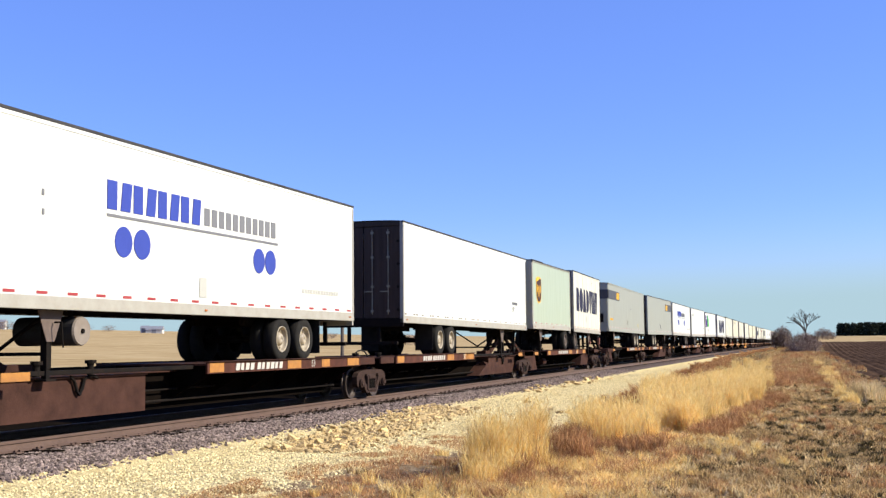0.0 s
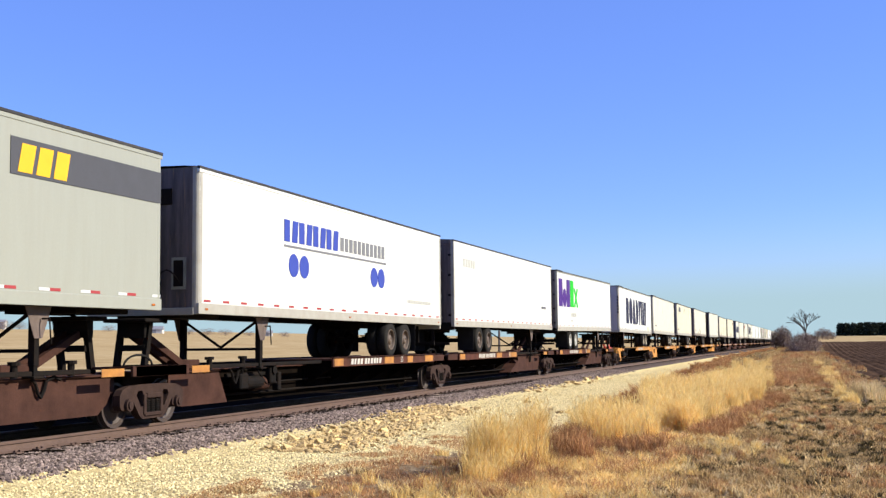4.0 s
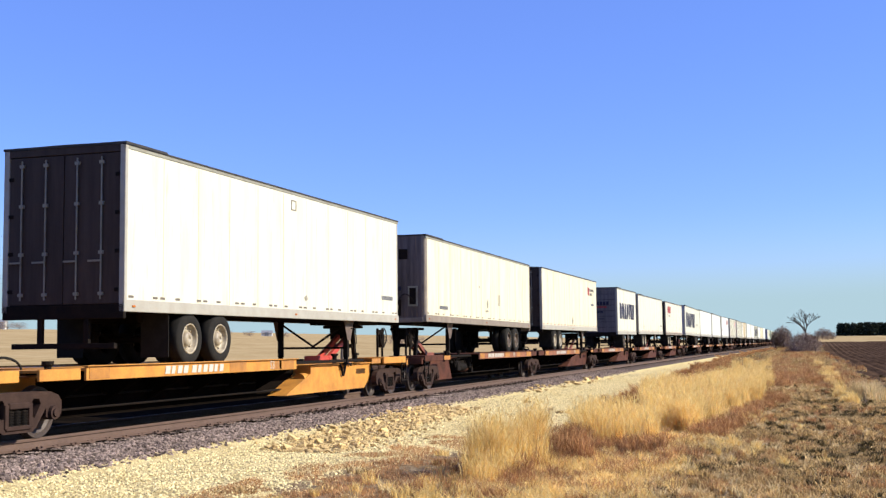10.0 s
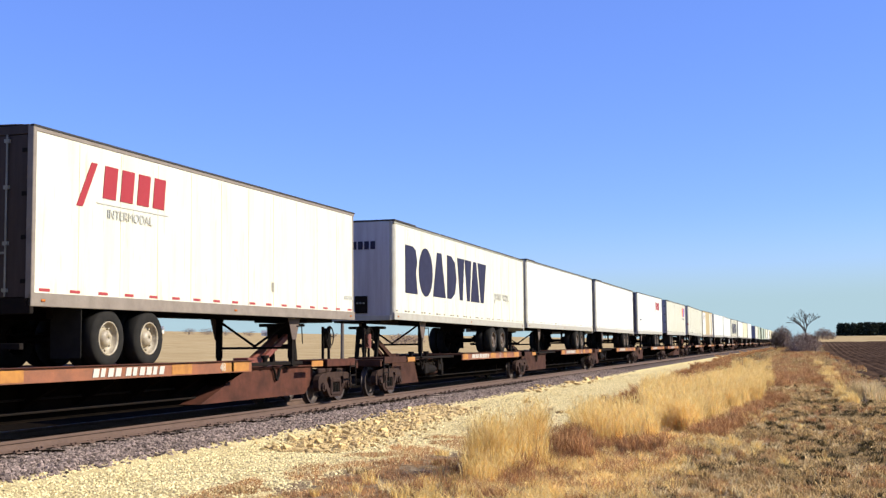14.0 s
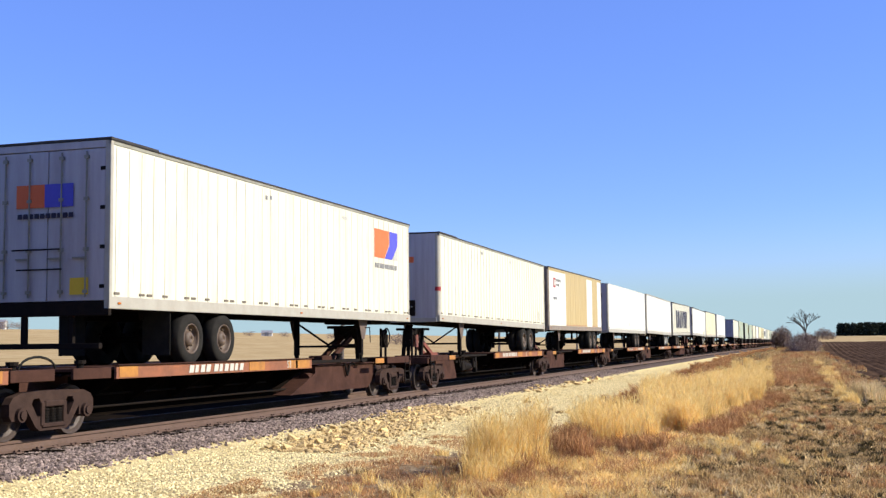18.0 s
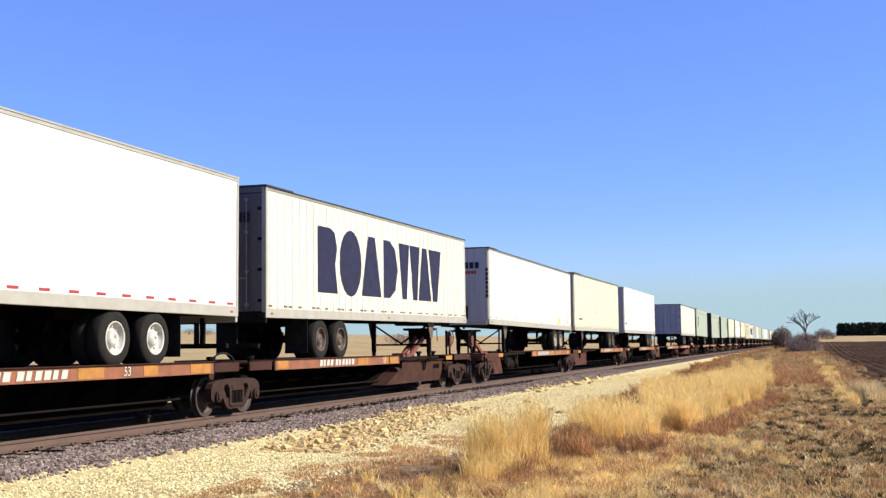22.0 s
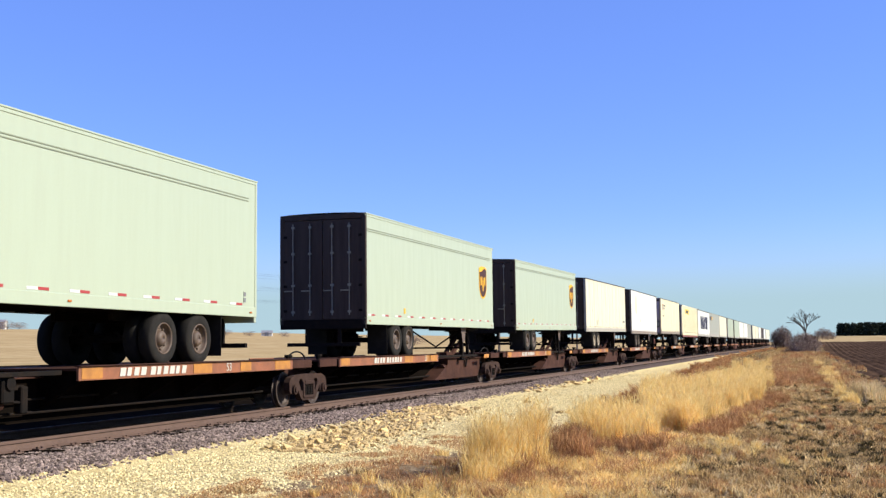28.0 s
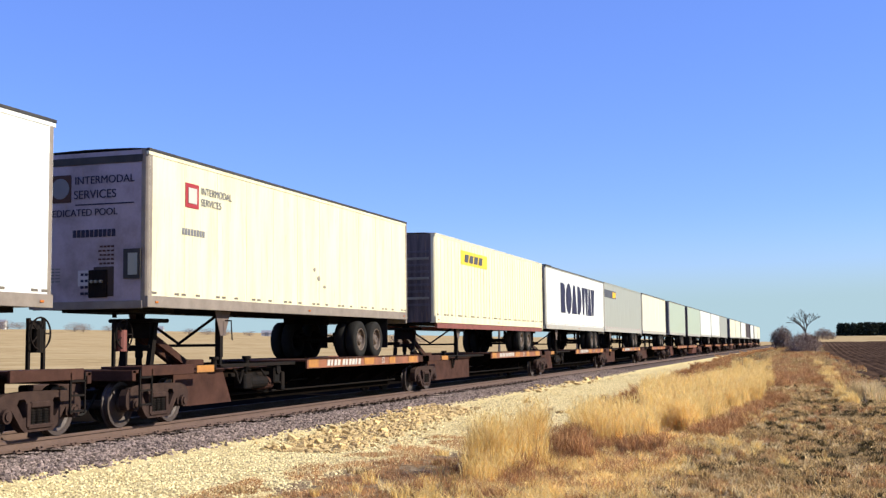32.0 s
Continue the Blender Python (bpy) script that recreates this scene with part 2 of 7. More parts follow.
STUBBLE = earth("harvested_field", (0.34, 0.245, 0.125), (0.29, 0.205, 0.10), (0.385, 0.29, 0.155), 0.02, 0.5, 0.05)
PLOUGHED = earth("ploughed_soil", (0.062, 0.037, 0.024), (0.098, 0.062, 0.041), (0.036, 0.022, 0.015), 0.08, 6, 0.9)


# ---- mesh helpers ----
def put(ob, parent=None, m=None, label=""):
    if parent is not None:
        ob.parent = parent
    if m is not None:
        ob.matrix_basis = m
    if label:
        ob["label"] = label
    return ob


def mesh_of(name, bm, material, smooth=False):
    me = bpy.data.meshes.new(name)
    bm.to_mesh(me)
    bm.free()
    for mt in (material if isinstance(material, (list, tuple)) else [material]):
        me.materials.append(mt)
    if smooth:
        for pl in me.polygons:
            pl.use_smooth = True
    return me


def part(name, bm, material, parent, label="", at=None, smooth=False):
    """One mesh object under a thing or under a part; bm may be a bmesh or a mesh that several parts share."""
    me = bm if isinstance(bm, bpy.types.Mesh) else mesh_of(name, bm, material, smooth)
    return put(new(name, me), parent, at, label)


def thing(name, label, category, group="", at=None, kind=""):
    ob = new(name)
    ob.empty_display_size = 0.2
    if at is not None:
        ob.matrix_basis = at
    return tagged(ob, label, category, group, kind)


def add_box(bm, x0, x1, y0, y1, z0, z1, bevel=0.0, slot=0):
    made = bmesh.ops.create_cube(bm, size=1.0)["verts"]
    for v in made:
        v.co = ((x0 + x1) / 2 + v.co.x * (x1 - x0), (y0 + y1) / 2 + v.co.y * (y1 - y0), (z0 + z1) / 2 + v.co.z * (z1 - z0))
    faces = {f for v in made for f in v.link_faces}
    if bevel:
        edges = list({e for v in made for e in v.link_edges})
        got = bmesh.ops.bevel(bm, geom=edges, offset=bevel, segments=1, affect="EDGES", profile=0.5)
        faces = {f for f in faces if f.is_valid} | set(got["faces"])
    for f in faces:
        f.material_index = slot
    return bm


def box(x0, x1, y0, y1, z0, z1, bevel=0.0):
    return add_box(bmesh.new(), x0, x1, y0, y1, z0, z1, bevel)


def add_cyl(bm, p, q, r, n=12, r2=None):
    """A cylinder or cone from p to q."""
    p, q = Vector(p), Vector(q)
    axis = q - p
    m = Matrix.Translation((p + q) / 2) @ axis.to_track_quat("Z", "Y").to_matrix().to_4x4()
    bmesh.ops.create_cone(bm, cap_ends=True, segments=n, radius1=r, radius2=r if r2 is None else r2, depth=axis.length, matrix=m)
    return bm


def cyl(p, q, r, n=12, r2=None):
    return add_cyl(bmesh.new(), p, q, r, n, r2)


def add_beam(bm, p, q, w, h):
    """A square bar from p to q."""
    p, q = Vector(p), Vector(q)
    axis = q - p
    m = Matrix.Translation((p + q) / 2) @ axis.to_track_quat("X", "Z").to_matrix().to_4x4() @ Matrix.Diagonal((axis.length, w, h, 1))
    bmesh.ops.create_cube(bm, size=1.0, matrix=m)
    return bm


def beam(p, q, w, h):
    return add_beam(bmesh.new(), p, q, w, h)


def lathe(profile, n=24, ring=False):
    """A turned solid: (radius, place along Y) pairs swept round Y; ring: a hoop with a hole through it."""
    bm = bmesh.new()
    rings = []
    for r, a in profile:
        ring = []
        for i in range(n):
            t = 2 * math.pi * i / n
            ring.append(bm.verts.new((r * math.cos(t), a, r * math.sin(t))))
        rings.append(ring)
    for ra, rb in zip(rings, rings[1:]):
        for i in range(n):
            bm.faces.new((ra[i], ra[(i + 1) % n], rb[(i + 1) % n], rb[i]))
    if ring:
        for i in range(n):
            bm.faces.new((rings[-1][i], rings[-1][(i + 1) % n], rings[0][(i + 1) % n], rings[0][i]))
    else:
        bm.faces.new(rings[0][::-1])
        bm.faces.new(rings[-1])
    bmesh.ops.recalc_face_normals(bm, faces=bm.faces)
    return bm


def prism(outline, y0, y1):
    """An outline of (x, z) corners drawn out from y0 to y1."""
    bm = bmesh.new()
    a = [bm.verts.new((x, y0, z)) for x, z in outline]
    b = [bm.verts.new((x, y1, z)) for x, z in outline]
    bm.faces.new(a)
    bm.faces.new(b[::-1])
    for i in range(len(a)):
        j = (i + 1) % len(a)
        bm.faces.new((a[i], b[i], b[j], a[j]))
    bmesh.ops.recalc_face_normals(bm, faces=bm.faces)
    return bm


def sheet(name, xs, ys, height, material, slots=None):
    """A ground sheet on a grid; slots(x, y) picks the material."""
    verts = [(x, y, height(x, y)) for x in xs for y in ys]
    ny = len(ys)
    faces = [(i * ny + j, (i + 1) * ny + j, (i + 1) * ny + j + 1, i * ny + j + 1) for i in range(len(xs) - 1) for j in range(ny - 1)]
    me = bpy.data.meshes.new(name)
    me.from_pydata(verts, [], faces)
    for mt in material:
        me.materials.append(mt)
    if slots:
        me.polygons.foreach_set("material_index", [slots((xs[i] + xs[i + 1]) / 2, (ys[j] + ys[j + 1]) / 2) for i in range(len(xs) - 1) for j in range(ny - 1)])
    for pl in me.polygons:
        pl.use_smooth = True
    return new(name, me)


# ---- ground ----
def ease(u):
    u = min(1.0, max(0.0, u))
    return u * u * (3 - 2 * u)


def ground_height(x, y):
    t = y - TRACK
    if y <= TRACK:
        if t > -1.75:
            z = -0.235
        elif t > -2.55:
            z = -0.235 - 0.19 * (-1.75 - t) / 0.8
        elif y > 6.0:
            z = -0.425 - 0.06 * (10.4 - y) / 4.4
        else:
            z = -0.485
        if y < 10.2:
            k = min(1, (10.2 - y) / 2)
            z += k * 0.07 * noise.noise((x * 0.22, y * 0.3, 1.7)) + k * 0.025 * noise.noise((x * 1.1, y * 1.3, 5.1))
        if y < -2.7:
            z -= min(0.10, (-2.7 - y) * 0.12)
            if x < 300 and y > -60:
                z += 0.085 * math.sin(2 * math.pi * y / 0.96) * min(1, (-2.7 - y) / 1.2)
        if x > 150 and y < 7:
            z += 3.8 * ease((x - 150) / 305) * ease((7 - y) / 8)
        return z
    if t < 1.75:
        return -0.235
    if t < 4.5:
        return -0.235 - 0.75 * (t - 1.75) / 2.75
    z = -0.985 + 0.35 * min(1, (t - 4.5) / 12)
    if y > 40:
        u = min(1.15, (y - 40) / 330)
        z += 11.2 * u ** 1.35 + 1.2 * noise.noise((x * 0.004, y * 0.005, 3)) * min(1, (y - 40) / 200)
    return z


def gravel_edge(x):
    soil = 1.35 * math.exp(-((x - 16.4) / 4.2) ** 2)
    return min(5.75 + soil + 0.012 * max(0, x - 25) + 0.035 * max(0, x - 55) + 0.35 * noise.noise((x * 0.5, 0.0, 9.0)), 10.3)


def ground_slot(x, y):
    wob = 0.2 * noise.noise((x * 1.3, y, 2.0))
    if y > 26:
        return 3
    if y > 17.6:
        # slot 7 puts the train's shadow into the ground colour up to y = 25
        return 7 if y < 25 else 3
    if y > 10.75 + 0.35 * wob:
        # slot 5, from the near rail on: ballast colour blackened as train shade
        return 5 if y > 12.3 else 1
    if y > gravel_edge(x) + wob:
        return 2
    if y > -2.7 + wob * 2:
        return 6 if x < 21.5 and y > 5.0 + 3.0 * wob else 0
    return 4 if x < 300 else 3


xs = [-60, -30, -10, 0, 5] + [8 + 0.25 * i for i in range(130)] + [41 + 1.0 * i for i in range(60)] + [104 + 4.0 * i for i in range(40)] + [270 + 15.0 * i for i in range(30)] + [760, 900, 1100, 1400, 1900, 2600, 4000]
ys = [-4000, -1500, -600, -250, -120, -70, -60] + [-58 + 1.2 * i for i in range(30)] + [-22 + 0.24 * i for i in range(78)] + [-3.2 + 0.25 * i for i in range(66)] + [13.4 + 0.6 * i for i in range(12)] + [21 + 4 * i for i in range(12)] + [80 + 25 * i for i in range(16)] + [520, 700, 1000, 1600, 4000]
ground = sheet("ground", xs, ys, ground_height, [VERGE, BALLAST, GRAVEL, STUBBLE, PLOUGHED, SHADED_BED, DARK_SOIL, SHADED_STRIP], ground_slot)
tagged(ground, "flat farmland with gravelled railway verge and ploughed field", "ground", kind="structure")


# ---- track ----
def rail_section():
    """A rail's outline: base, web and head, 0.18 m high."""
    half = [(0.075, -0.18), (0.075, -0.168), (0.016, -0.145), (0.011, -0.06), (0.035, -0.045), (0.037, -0.01), (0.025, 0.0)]
    return half + [(-a, b) for a, b in reversed(half)]


track = thing("railway_track", "rusty steel rails spiked to wooden ties in grey ballast", "railway track", kind="structure")
for side in (-1, 1):
    bm = bmesh.new()
    sec = rail_section()
    rings = [[bm.verts.new((x, TRACK + side * (HALF_GAUGE + 0.037) + a, b)) for a, b in sec] for x in (-60.0, 0, 40, 120, 400, 1500.0)]
    for ra, rb in zip(rings, rings[1:]):
        for i in range(len(sec)):
            j = (i + 1) % len(sec)
            f = bm.faces.new((ra[i], ra[j], rb[j], rb[i]))
            f.material_index = 1 if i == 6 else 0
    bmesh.ops.recalc_face_normals(bm, faces=bm.faces)
    part("rail", bm, [RAIL_RUST, RAIL_BRIGHT], track, "rusty rail with polished head")

rng = random.Random(5)
tie_mesh = mesh_of("tie", box(-0.115, 0.115, -1.3, 1.3, -0.36, -0.195, 0.012), TIE_WOOD)
plate_bm = box(-0.09, 0.09, -0.16, 0.16, -0.197, -0.172, 0.004)
for sx, sy in ((-0.06, -0.1), (0.06, 0.1), (0.06, -0.1), (-0.06, 0.1)):
    add_box(plate_bm, sx - 0.014, sx + 0.014, sy - 0.02, sy + 0.02, -0.172, -0.14, 0.004)
plate_mesh = mesh_of("tie_plate", plate_bm, RAIL_RUST)
for i in range(84):
    x = 9.0 + 0.52 * i + rng.uniform(-0.03, 0.03)
    tie = part("tie", tie_mesh, None, track, at=pose(x, TRACK + rng.uniform(-0.06, 0.06), rng.uniform(-0.012, 0.012), 0, 0, rng.uniform(-1.2, 1.2)))
    part("tie_plate", plate_mesh, None, tie, at=pose(0, -HALF_GAUGE - 0.037, 0))

# ---- trailer parts that all trailers share ----
DECK = 1.13             # top of the spine cars' wheel trays
ROOF = 5.17
FT = 0.3048
TYRE_R = 0.505
DECALS = {n: coat(n, c, 0.5, stain=tuple(k * 0.75 for k in c), stain_amount=0.3, grain=0.03, bump=0.0, scale=2, spec=0.15) for n, c in {
    "navy_lettering": (0.0182, 0.0167, 0.038), "blue_lettering": (0.038, 0.057, 0.274), "grey_lettering": (0.152, 0.152, 0.16), "purple_lettering": (0.057, 0.0167, 0.152),
    "green_lettering": (0.0152, 0.38, 0.0152), "shield_brown": (0.0532, 0.0228, 0.0167), "shield_gold": (0.646, 0.35, 0.0228), "red_lettering": (0.27, 0.03, 0.036),
    "orange_panel": (0.608, 0.129, 0.0456), "blue_panel": (0.076, 0.076, 0.418), "yellow_panel": (0.608, 0.418, 0.038), "faint_lettering": (0.38, 0.372, 0.334),
    "belt_line": (0.19, 0.209, 0.152), "band_grey": (0.0646, 0.0646, 0.0722), "dull_placard": (0.24, 0.215, 0.17), "faded_cream": (0.53, 0.50, 0.37), "white_marking": (0.42, 0.395, 0.35)}.items()}
REFLECT_RED = coat("red_reflector", (0.302, 0.036, 0.036), 0.4, grain=0.03, scale=3)
REFLECT_WHITE = coat("white_reflector", (0.504, 0.504, 0.49), 0.4, grain=0.03, scale=3)
MARK_DARK = coat("dark_tie_down_slot", (0.115, 0.0936, 0.072), 0.7, grain=0.05, scale=3)
LENS_AMBER = coat("amber_lamp_lens", (0.396, 0.115, 0.0144), 0.25, grain=0.02, scale=3)

tyre_profile = [(0.29, -0.13), (0.33, -0.145), (0.44, -0.15), (0.485, -0.125), (TYRE_R, -0.10), (TYRE_R, 0.10), (0.485, 0.125), (0.44, 0.15), (0.33, 0.145), (0.29, 0.13)]


def tyre_bm():
    """Two tyres side by side, near one centred at y = 0.16."""
    bm = lathe([(r, a + 0.16) for r, a in tyre_profile], 32, True)
    inner = lathe([(r, a + 0.49) for r, a in tyre_profile], 32, True)
    me = bpy.data.meshes.new("inner")
    inner.to_mesh(me)
    inner.free()
    bm.from_mesh(me)
    bpy.data.meshes.remove(me)
    return bm


def rim_bm():
    bm = lathe([(0.30, 0.30), (0.305, 0.02), (0.285, 0.015), (0.275, 0.05), (0.255, 0.11), (0.17, 0.155), (0.155, 0.10), (0.14, 0.06), (0.10, 0.03), (0.0001, 0.028)], 28)
    for i in range(8):
        a = 2 * math.pi * i / 8
        add_cyl(bm, (0.21 * math.cos(a), 0.145, 0.21 * math.sin(a)), (0.21 * math.cos(a), 0.10, 0.21 * math.sin(a)), 0.02, 6)
    return bm


TYRE_ME = mesh_of("tyre", tyre_bm(), RUBBER, True)
RIM_ME = {m.name: mesh_of("rim", rim_bm(), m, True) for m in (RIM_WHITE, RIM_RUST, RIM_BRIGHT)}
DASH_ME = {m.name: mesh_of("reflector", box(-0.14, 0.14, -0.004, 0.0, -0.025, 0.025), m) for m in (REFLECT_RED, REFLECT_WHITE, MARK_DARK)}
HINGE_ME = mesh_of("hinge", box(-0.012, 0.0, -0.075, 0.075, -0.035, 0.035, 0.004), STEEL_BLACK)
ROD_BM = cyl((-0.03, 0, -1.30), (-0.03, 0, 1.30), 0.016, 8)
for zz in (-1.2, -0.45, 0.45, 1.2):
    add_box(ROD_BM, -0.05, 0.0, -0.045, 0.045, zz - 0.03, zz + 0.03)
add_box(ROD_BM, -0.06, -0.03, -0.02, 0.26, -0.62, -0.585)
ROD_ME = mesh_of("lock_rod", ROD_BM, ALUMINIUM)
FLAP_ME = mesh_of("mud_flap", box(-0.008, 0.008, 0.03, 0.64, -0.84, 0.0, 0.002), RUBBER)
leg_bm = box(-0.065, 0.065, -0.065, 0.065, -0.55, 0.55, 0.008)
add_box(leg_bm, -0.05, 0.05, -0.05, 0.05, -0.72, -0.5, 0.005)
LEG_ME = mesh_of("landing_leg", leg_bm, STEEL_BLACK)
FOOT_ME = mesh_of("foot", box(-0.14, 0.14, -0.12, 0.12, -0.02, 0.02, 0.006), STEEL_BLACK)
GUSSET_ME = mesh_of("gusset", prism([(-0.34, 0.0), (0.34, 0.0), (0.1, -0.52), (-0.1, -0.52)], -0.05, -0.035), LEG_BROWN)
AXLE_ME = mesh_of("axle", cyl((0, 0.45, 0), (0, 2.14, 0), 0.075, 10), STEEL_BLACK)
spring_bm = box(-0.07, 0.07, -0.07, 0.07, -0.1, 0.2)
for k in range(4):
    add_box(spring_bm, -0.5 + 0.09 * k, 0.5 - 0.09 * k, -0.04, 0.04, 0.10 - 0.03 * k, 0.125 - 0.03 * k)
SPRING_ME = mesh_of("leaf_spring", spring_bm, STEEL_BLACK)
VALVE_ME = mesh_of("air_coupling", cyl((0, 0, 0), (-0.06, 0, 0.0), 0.03, 8), ALUMINIUM)


def decal(t, name, outline, material, depth=0.004, label=""):
    """A painted shape on the near side: corners (x, z) from the low end, one coat above the panel."""
    part(name, prism(outline, -0.012, -0.012 + depth + 0.004), DECALS[material], t, label)


def end_decal(t, name, y0, y1, z0, z1, material, x=-0.012, lean=0.0):
    """A painted bar on the leading end."""
    bm = bmesh.new()
    add_box(bm, x, x + 0.006, y0, y1, z0, z1)
    if lean:
        for v in bm.verts:
            v.co.y += lean * (v.co.z - z0)
    part(name, bm, DECALS[material], t)


def oval(cx, cz, rx, rz, n=20):
    return [(cx + rx * math.cos(2 * math.pi * i / n), cz + rz * math.sin(2 * math.pi * i / n)) for i in range(n)]


def block(x0, x1, z0, z1, lean=0.0):
    return [(x0, z0), (x1, z0), (x1 + lean, z1), (x0 + lean, z1)]


def wordmark(t, x0, x1, z0, z1, material="navy_lettering", tail=False):
    """A seven-piece trade mark drawn as plain solid shapes: block, oval, half-round and wedges."""
    w = (x1 - x0) / 7.35
    h = z1 - z0

    def X(k):
        return x0 + k * w
    decal(t, "mark_block", [(X(0), z0), (X(0.92), z0), (X(0.80), z0 + 0.45 * h), (X(0.90), z0 + 0.7 * h), (X(0.78), z1 - 0.06 * h), (X(0.55), z1), (X(0), z1)], material)
    decal(t, "mark_oval", oval(X(1.58), (z0 + z1) / 2, 0.56 * w, h * 0.53), material)
    decal(t, "mark_wedge", [(X(2.16), z0), (X(3.26), z0), (X(2.9), z1), (X(2.52), z1)], material)
    decal(t, "mark_half_round", [(X(3.4), z0), (X(3.78), z0), (X(4.12), z0 + 0.14 * h), (X(4.27), z0 + 0.5 * h), (X(4.12), z1 - 0.14 * h), (X(3.78), z1), (X(3.4), z1)], material)
    for k in (4.36, 5.08):
        decal(t, "mark_wedge", [(X(k + 0.22), z0), (X(k + 0.5), z0), (X(k + 0.68), z1), (X(k), z1)], material)
    decal(t, "mark_wedge", [(X(5.68), z0), (X(6.60), z0), (X(6.27), z1), (X(5.96), z1)], material)
    decal(t, "mark_wedge", [(X(6.74), z0), (X(7.06), z0), (X(7.36), z1), (X(6.44), z1)], material)


def bars(t, x0, x1, z, material="grey_lettering", h=0.10, n=8):
    """Small writing that cannot be read: a row of plain bars."""
    w = (x1 - x0) / n
    bm = bmesh.new()
    for i in range(n):
        add_box(bm, x0 + i * w, x0 + (i + 0.72) * w, -0.010, -0.003, z - h / 2, z + h / 2)
    part("marking", bm, DECALS[material], t)


def end_bars(t, y0, y1, z, material="navy_lettering", h=0.12, n=7):
    w = (y1 - y0) / n
    bm = bmesh.new()
    for i in range(n):
        add_box(bm, -0.016, -0.008, y0 + i * w, y0 + (i + 0.74) * w, z - h / 2, z + h / 2)
    part("end_marking", bm, DECALS[material], t)


def slant_marks(t, x, z0, z1):
    """A red trade mark as plain slanted bars, the first with a long tail."""
    decal(t, "mark_slash", block(x - 0.34, x - 0.16, z0 - 0.36 * (z1 - z0), z1, 0.42), "red_lettering")
    for k in range(4):
        decal(t, "mark_block", block(x + 0.42 + 0.54 * k, x + 0.82 + 0.54 * k, z0, z1, 0.07), "red_lettering")


def shield(t, cx, z0, z1):
    """A brown shield with a golden top and rim, as plain shapes."""
    w, h = 0.52, z1 - z0
    out = [(cx, z0)] + [(cx + w * math.sin(a), z0 + h * (0.42 - 0.42 * math.cos(a))) for a in (0.5, 0.9, 1.3)] + [(cx + w, z0 + 0.55 * h), (cx + w, z1 - 0.05 * h), (cx + 0.4 * w, z1), (cx - 0.4 * w, z1), (cx - w, z1 - 0.05 * h), (cx - w, z0 + 0.55 * h)] + [(cx - w * math.sin(a), z0 + h * (0.42 - 0.42 * math.cos(a))) for a in (1.3, 0.9, 0.5)]
    decal(t, "mark_shield_rim", out, "shield_gold")
    mid = z0 + h * 0.5
    inner = [(cx + (x - cx) * 0.9, z0 + 0.05 * h + (z - z0) * (0.80 if x < cx else 0.90)) for x, z in out]
    part("mark_shield", prism(inner, -0.017, -0.012), DECALS["shield_brown"], t)
    for dx, dz, ww, hh in ((-0.28, 0.04, 0.075, 0.15), (-0.02, -0.05, 0.07, 0.24), (0.24, 0.04, 0.075, 0.15)):
        part("mark_bar", prism(oval(cx + dx, mid + dz * h, ww, hh * h, 12), -0.021, -0.016), DECALS["shield_gold"], t)


def bowed_roof(L, top_z):
    """A thin roof skin that rises a little along its middle and laps over the top rails."""
    prof = [(0.0, -0.015), (0.35, 0.012), (0.9, 0.026), (1.295, 0.03), (1.69, 0.026), (2.24, 0.012), (2.59, -0.015)]
    bm = bmesh.new()
    top = [[bm.verts.new((x, y, top_z + z)) for y, z in prof] for x in (0.0, L)]
    low = [[bm.verts.new((x, y, top_z + z - 0.012)) for y, z in prof] for x in (0.0, L)]
    n = len(prof)
    for i in range(n - 1):
        bm.faces.new((top[0][i], top[1][i], top[1][i + 1], top[0][i + 1]))
        bm.faces.new((low[0][i], low[0][i + 1], low[1][i + 1], low[1][i]))
    for k in (0, 1):
        for i in range(n - 1):
            bm.faces.new((top[k][i], top[k][i + 1], low[k][i + 1], low[k][i]))
    for i in (0, n - 1):
        bm.faces.new((top[0][i], low[0][i], low[1][i], top[1][i]))
    bmesh.ops.recalc_face_normals(bm, faces=bm.faces)
    return bm


moving = []    # (thing, place along the train, its own slope)
CACHE = {}


def cached(key, make, material, smooth=False):
    full = (key, material.name)
    if full not in CACHE:
        CACHE[full] = mesh_of(key[0], make(), material, smooth)
    return CACHE[full]


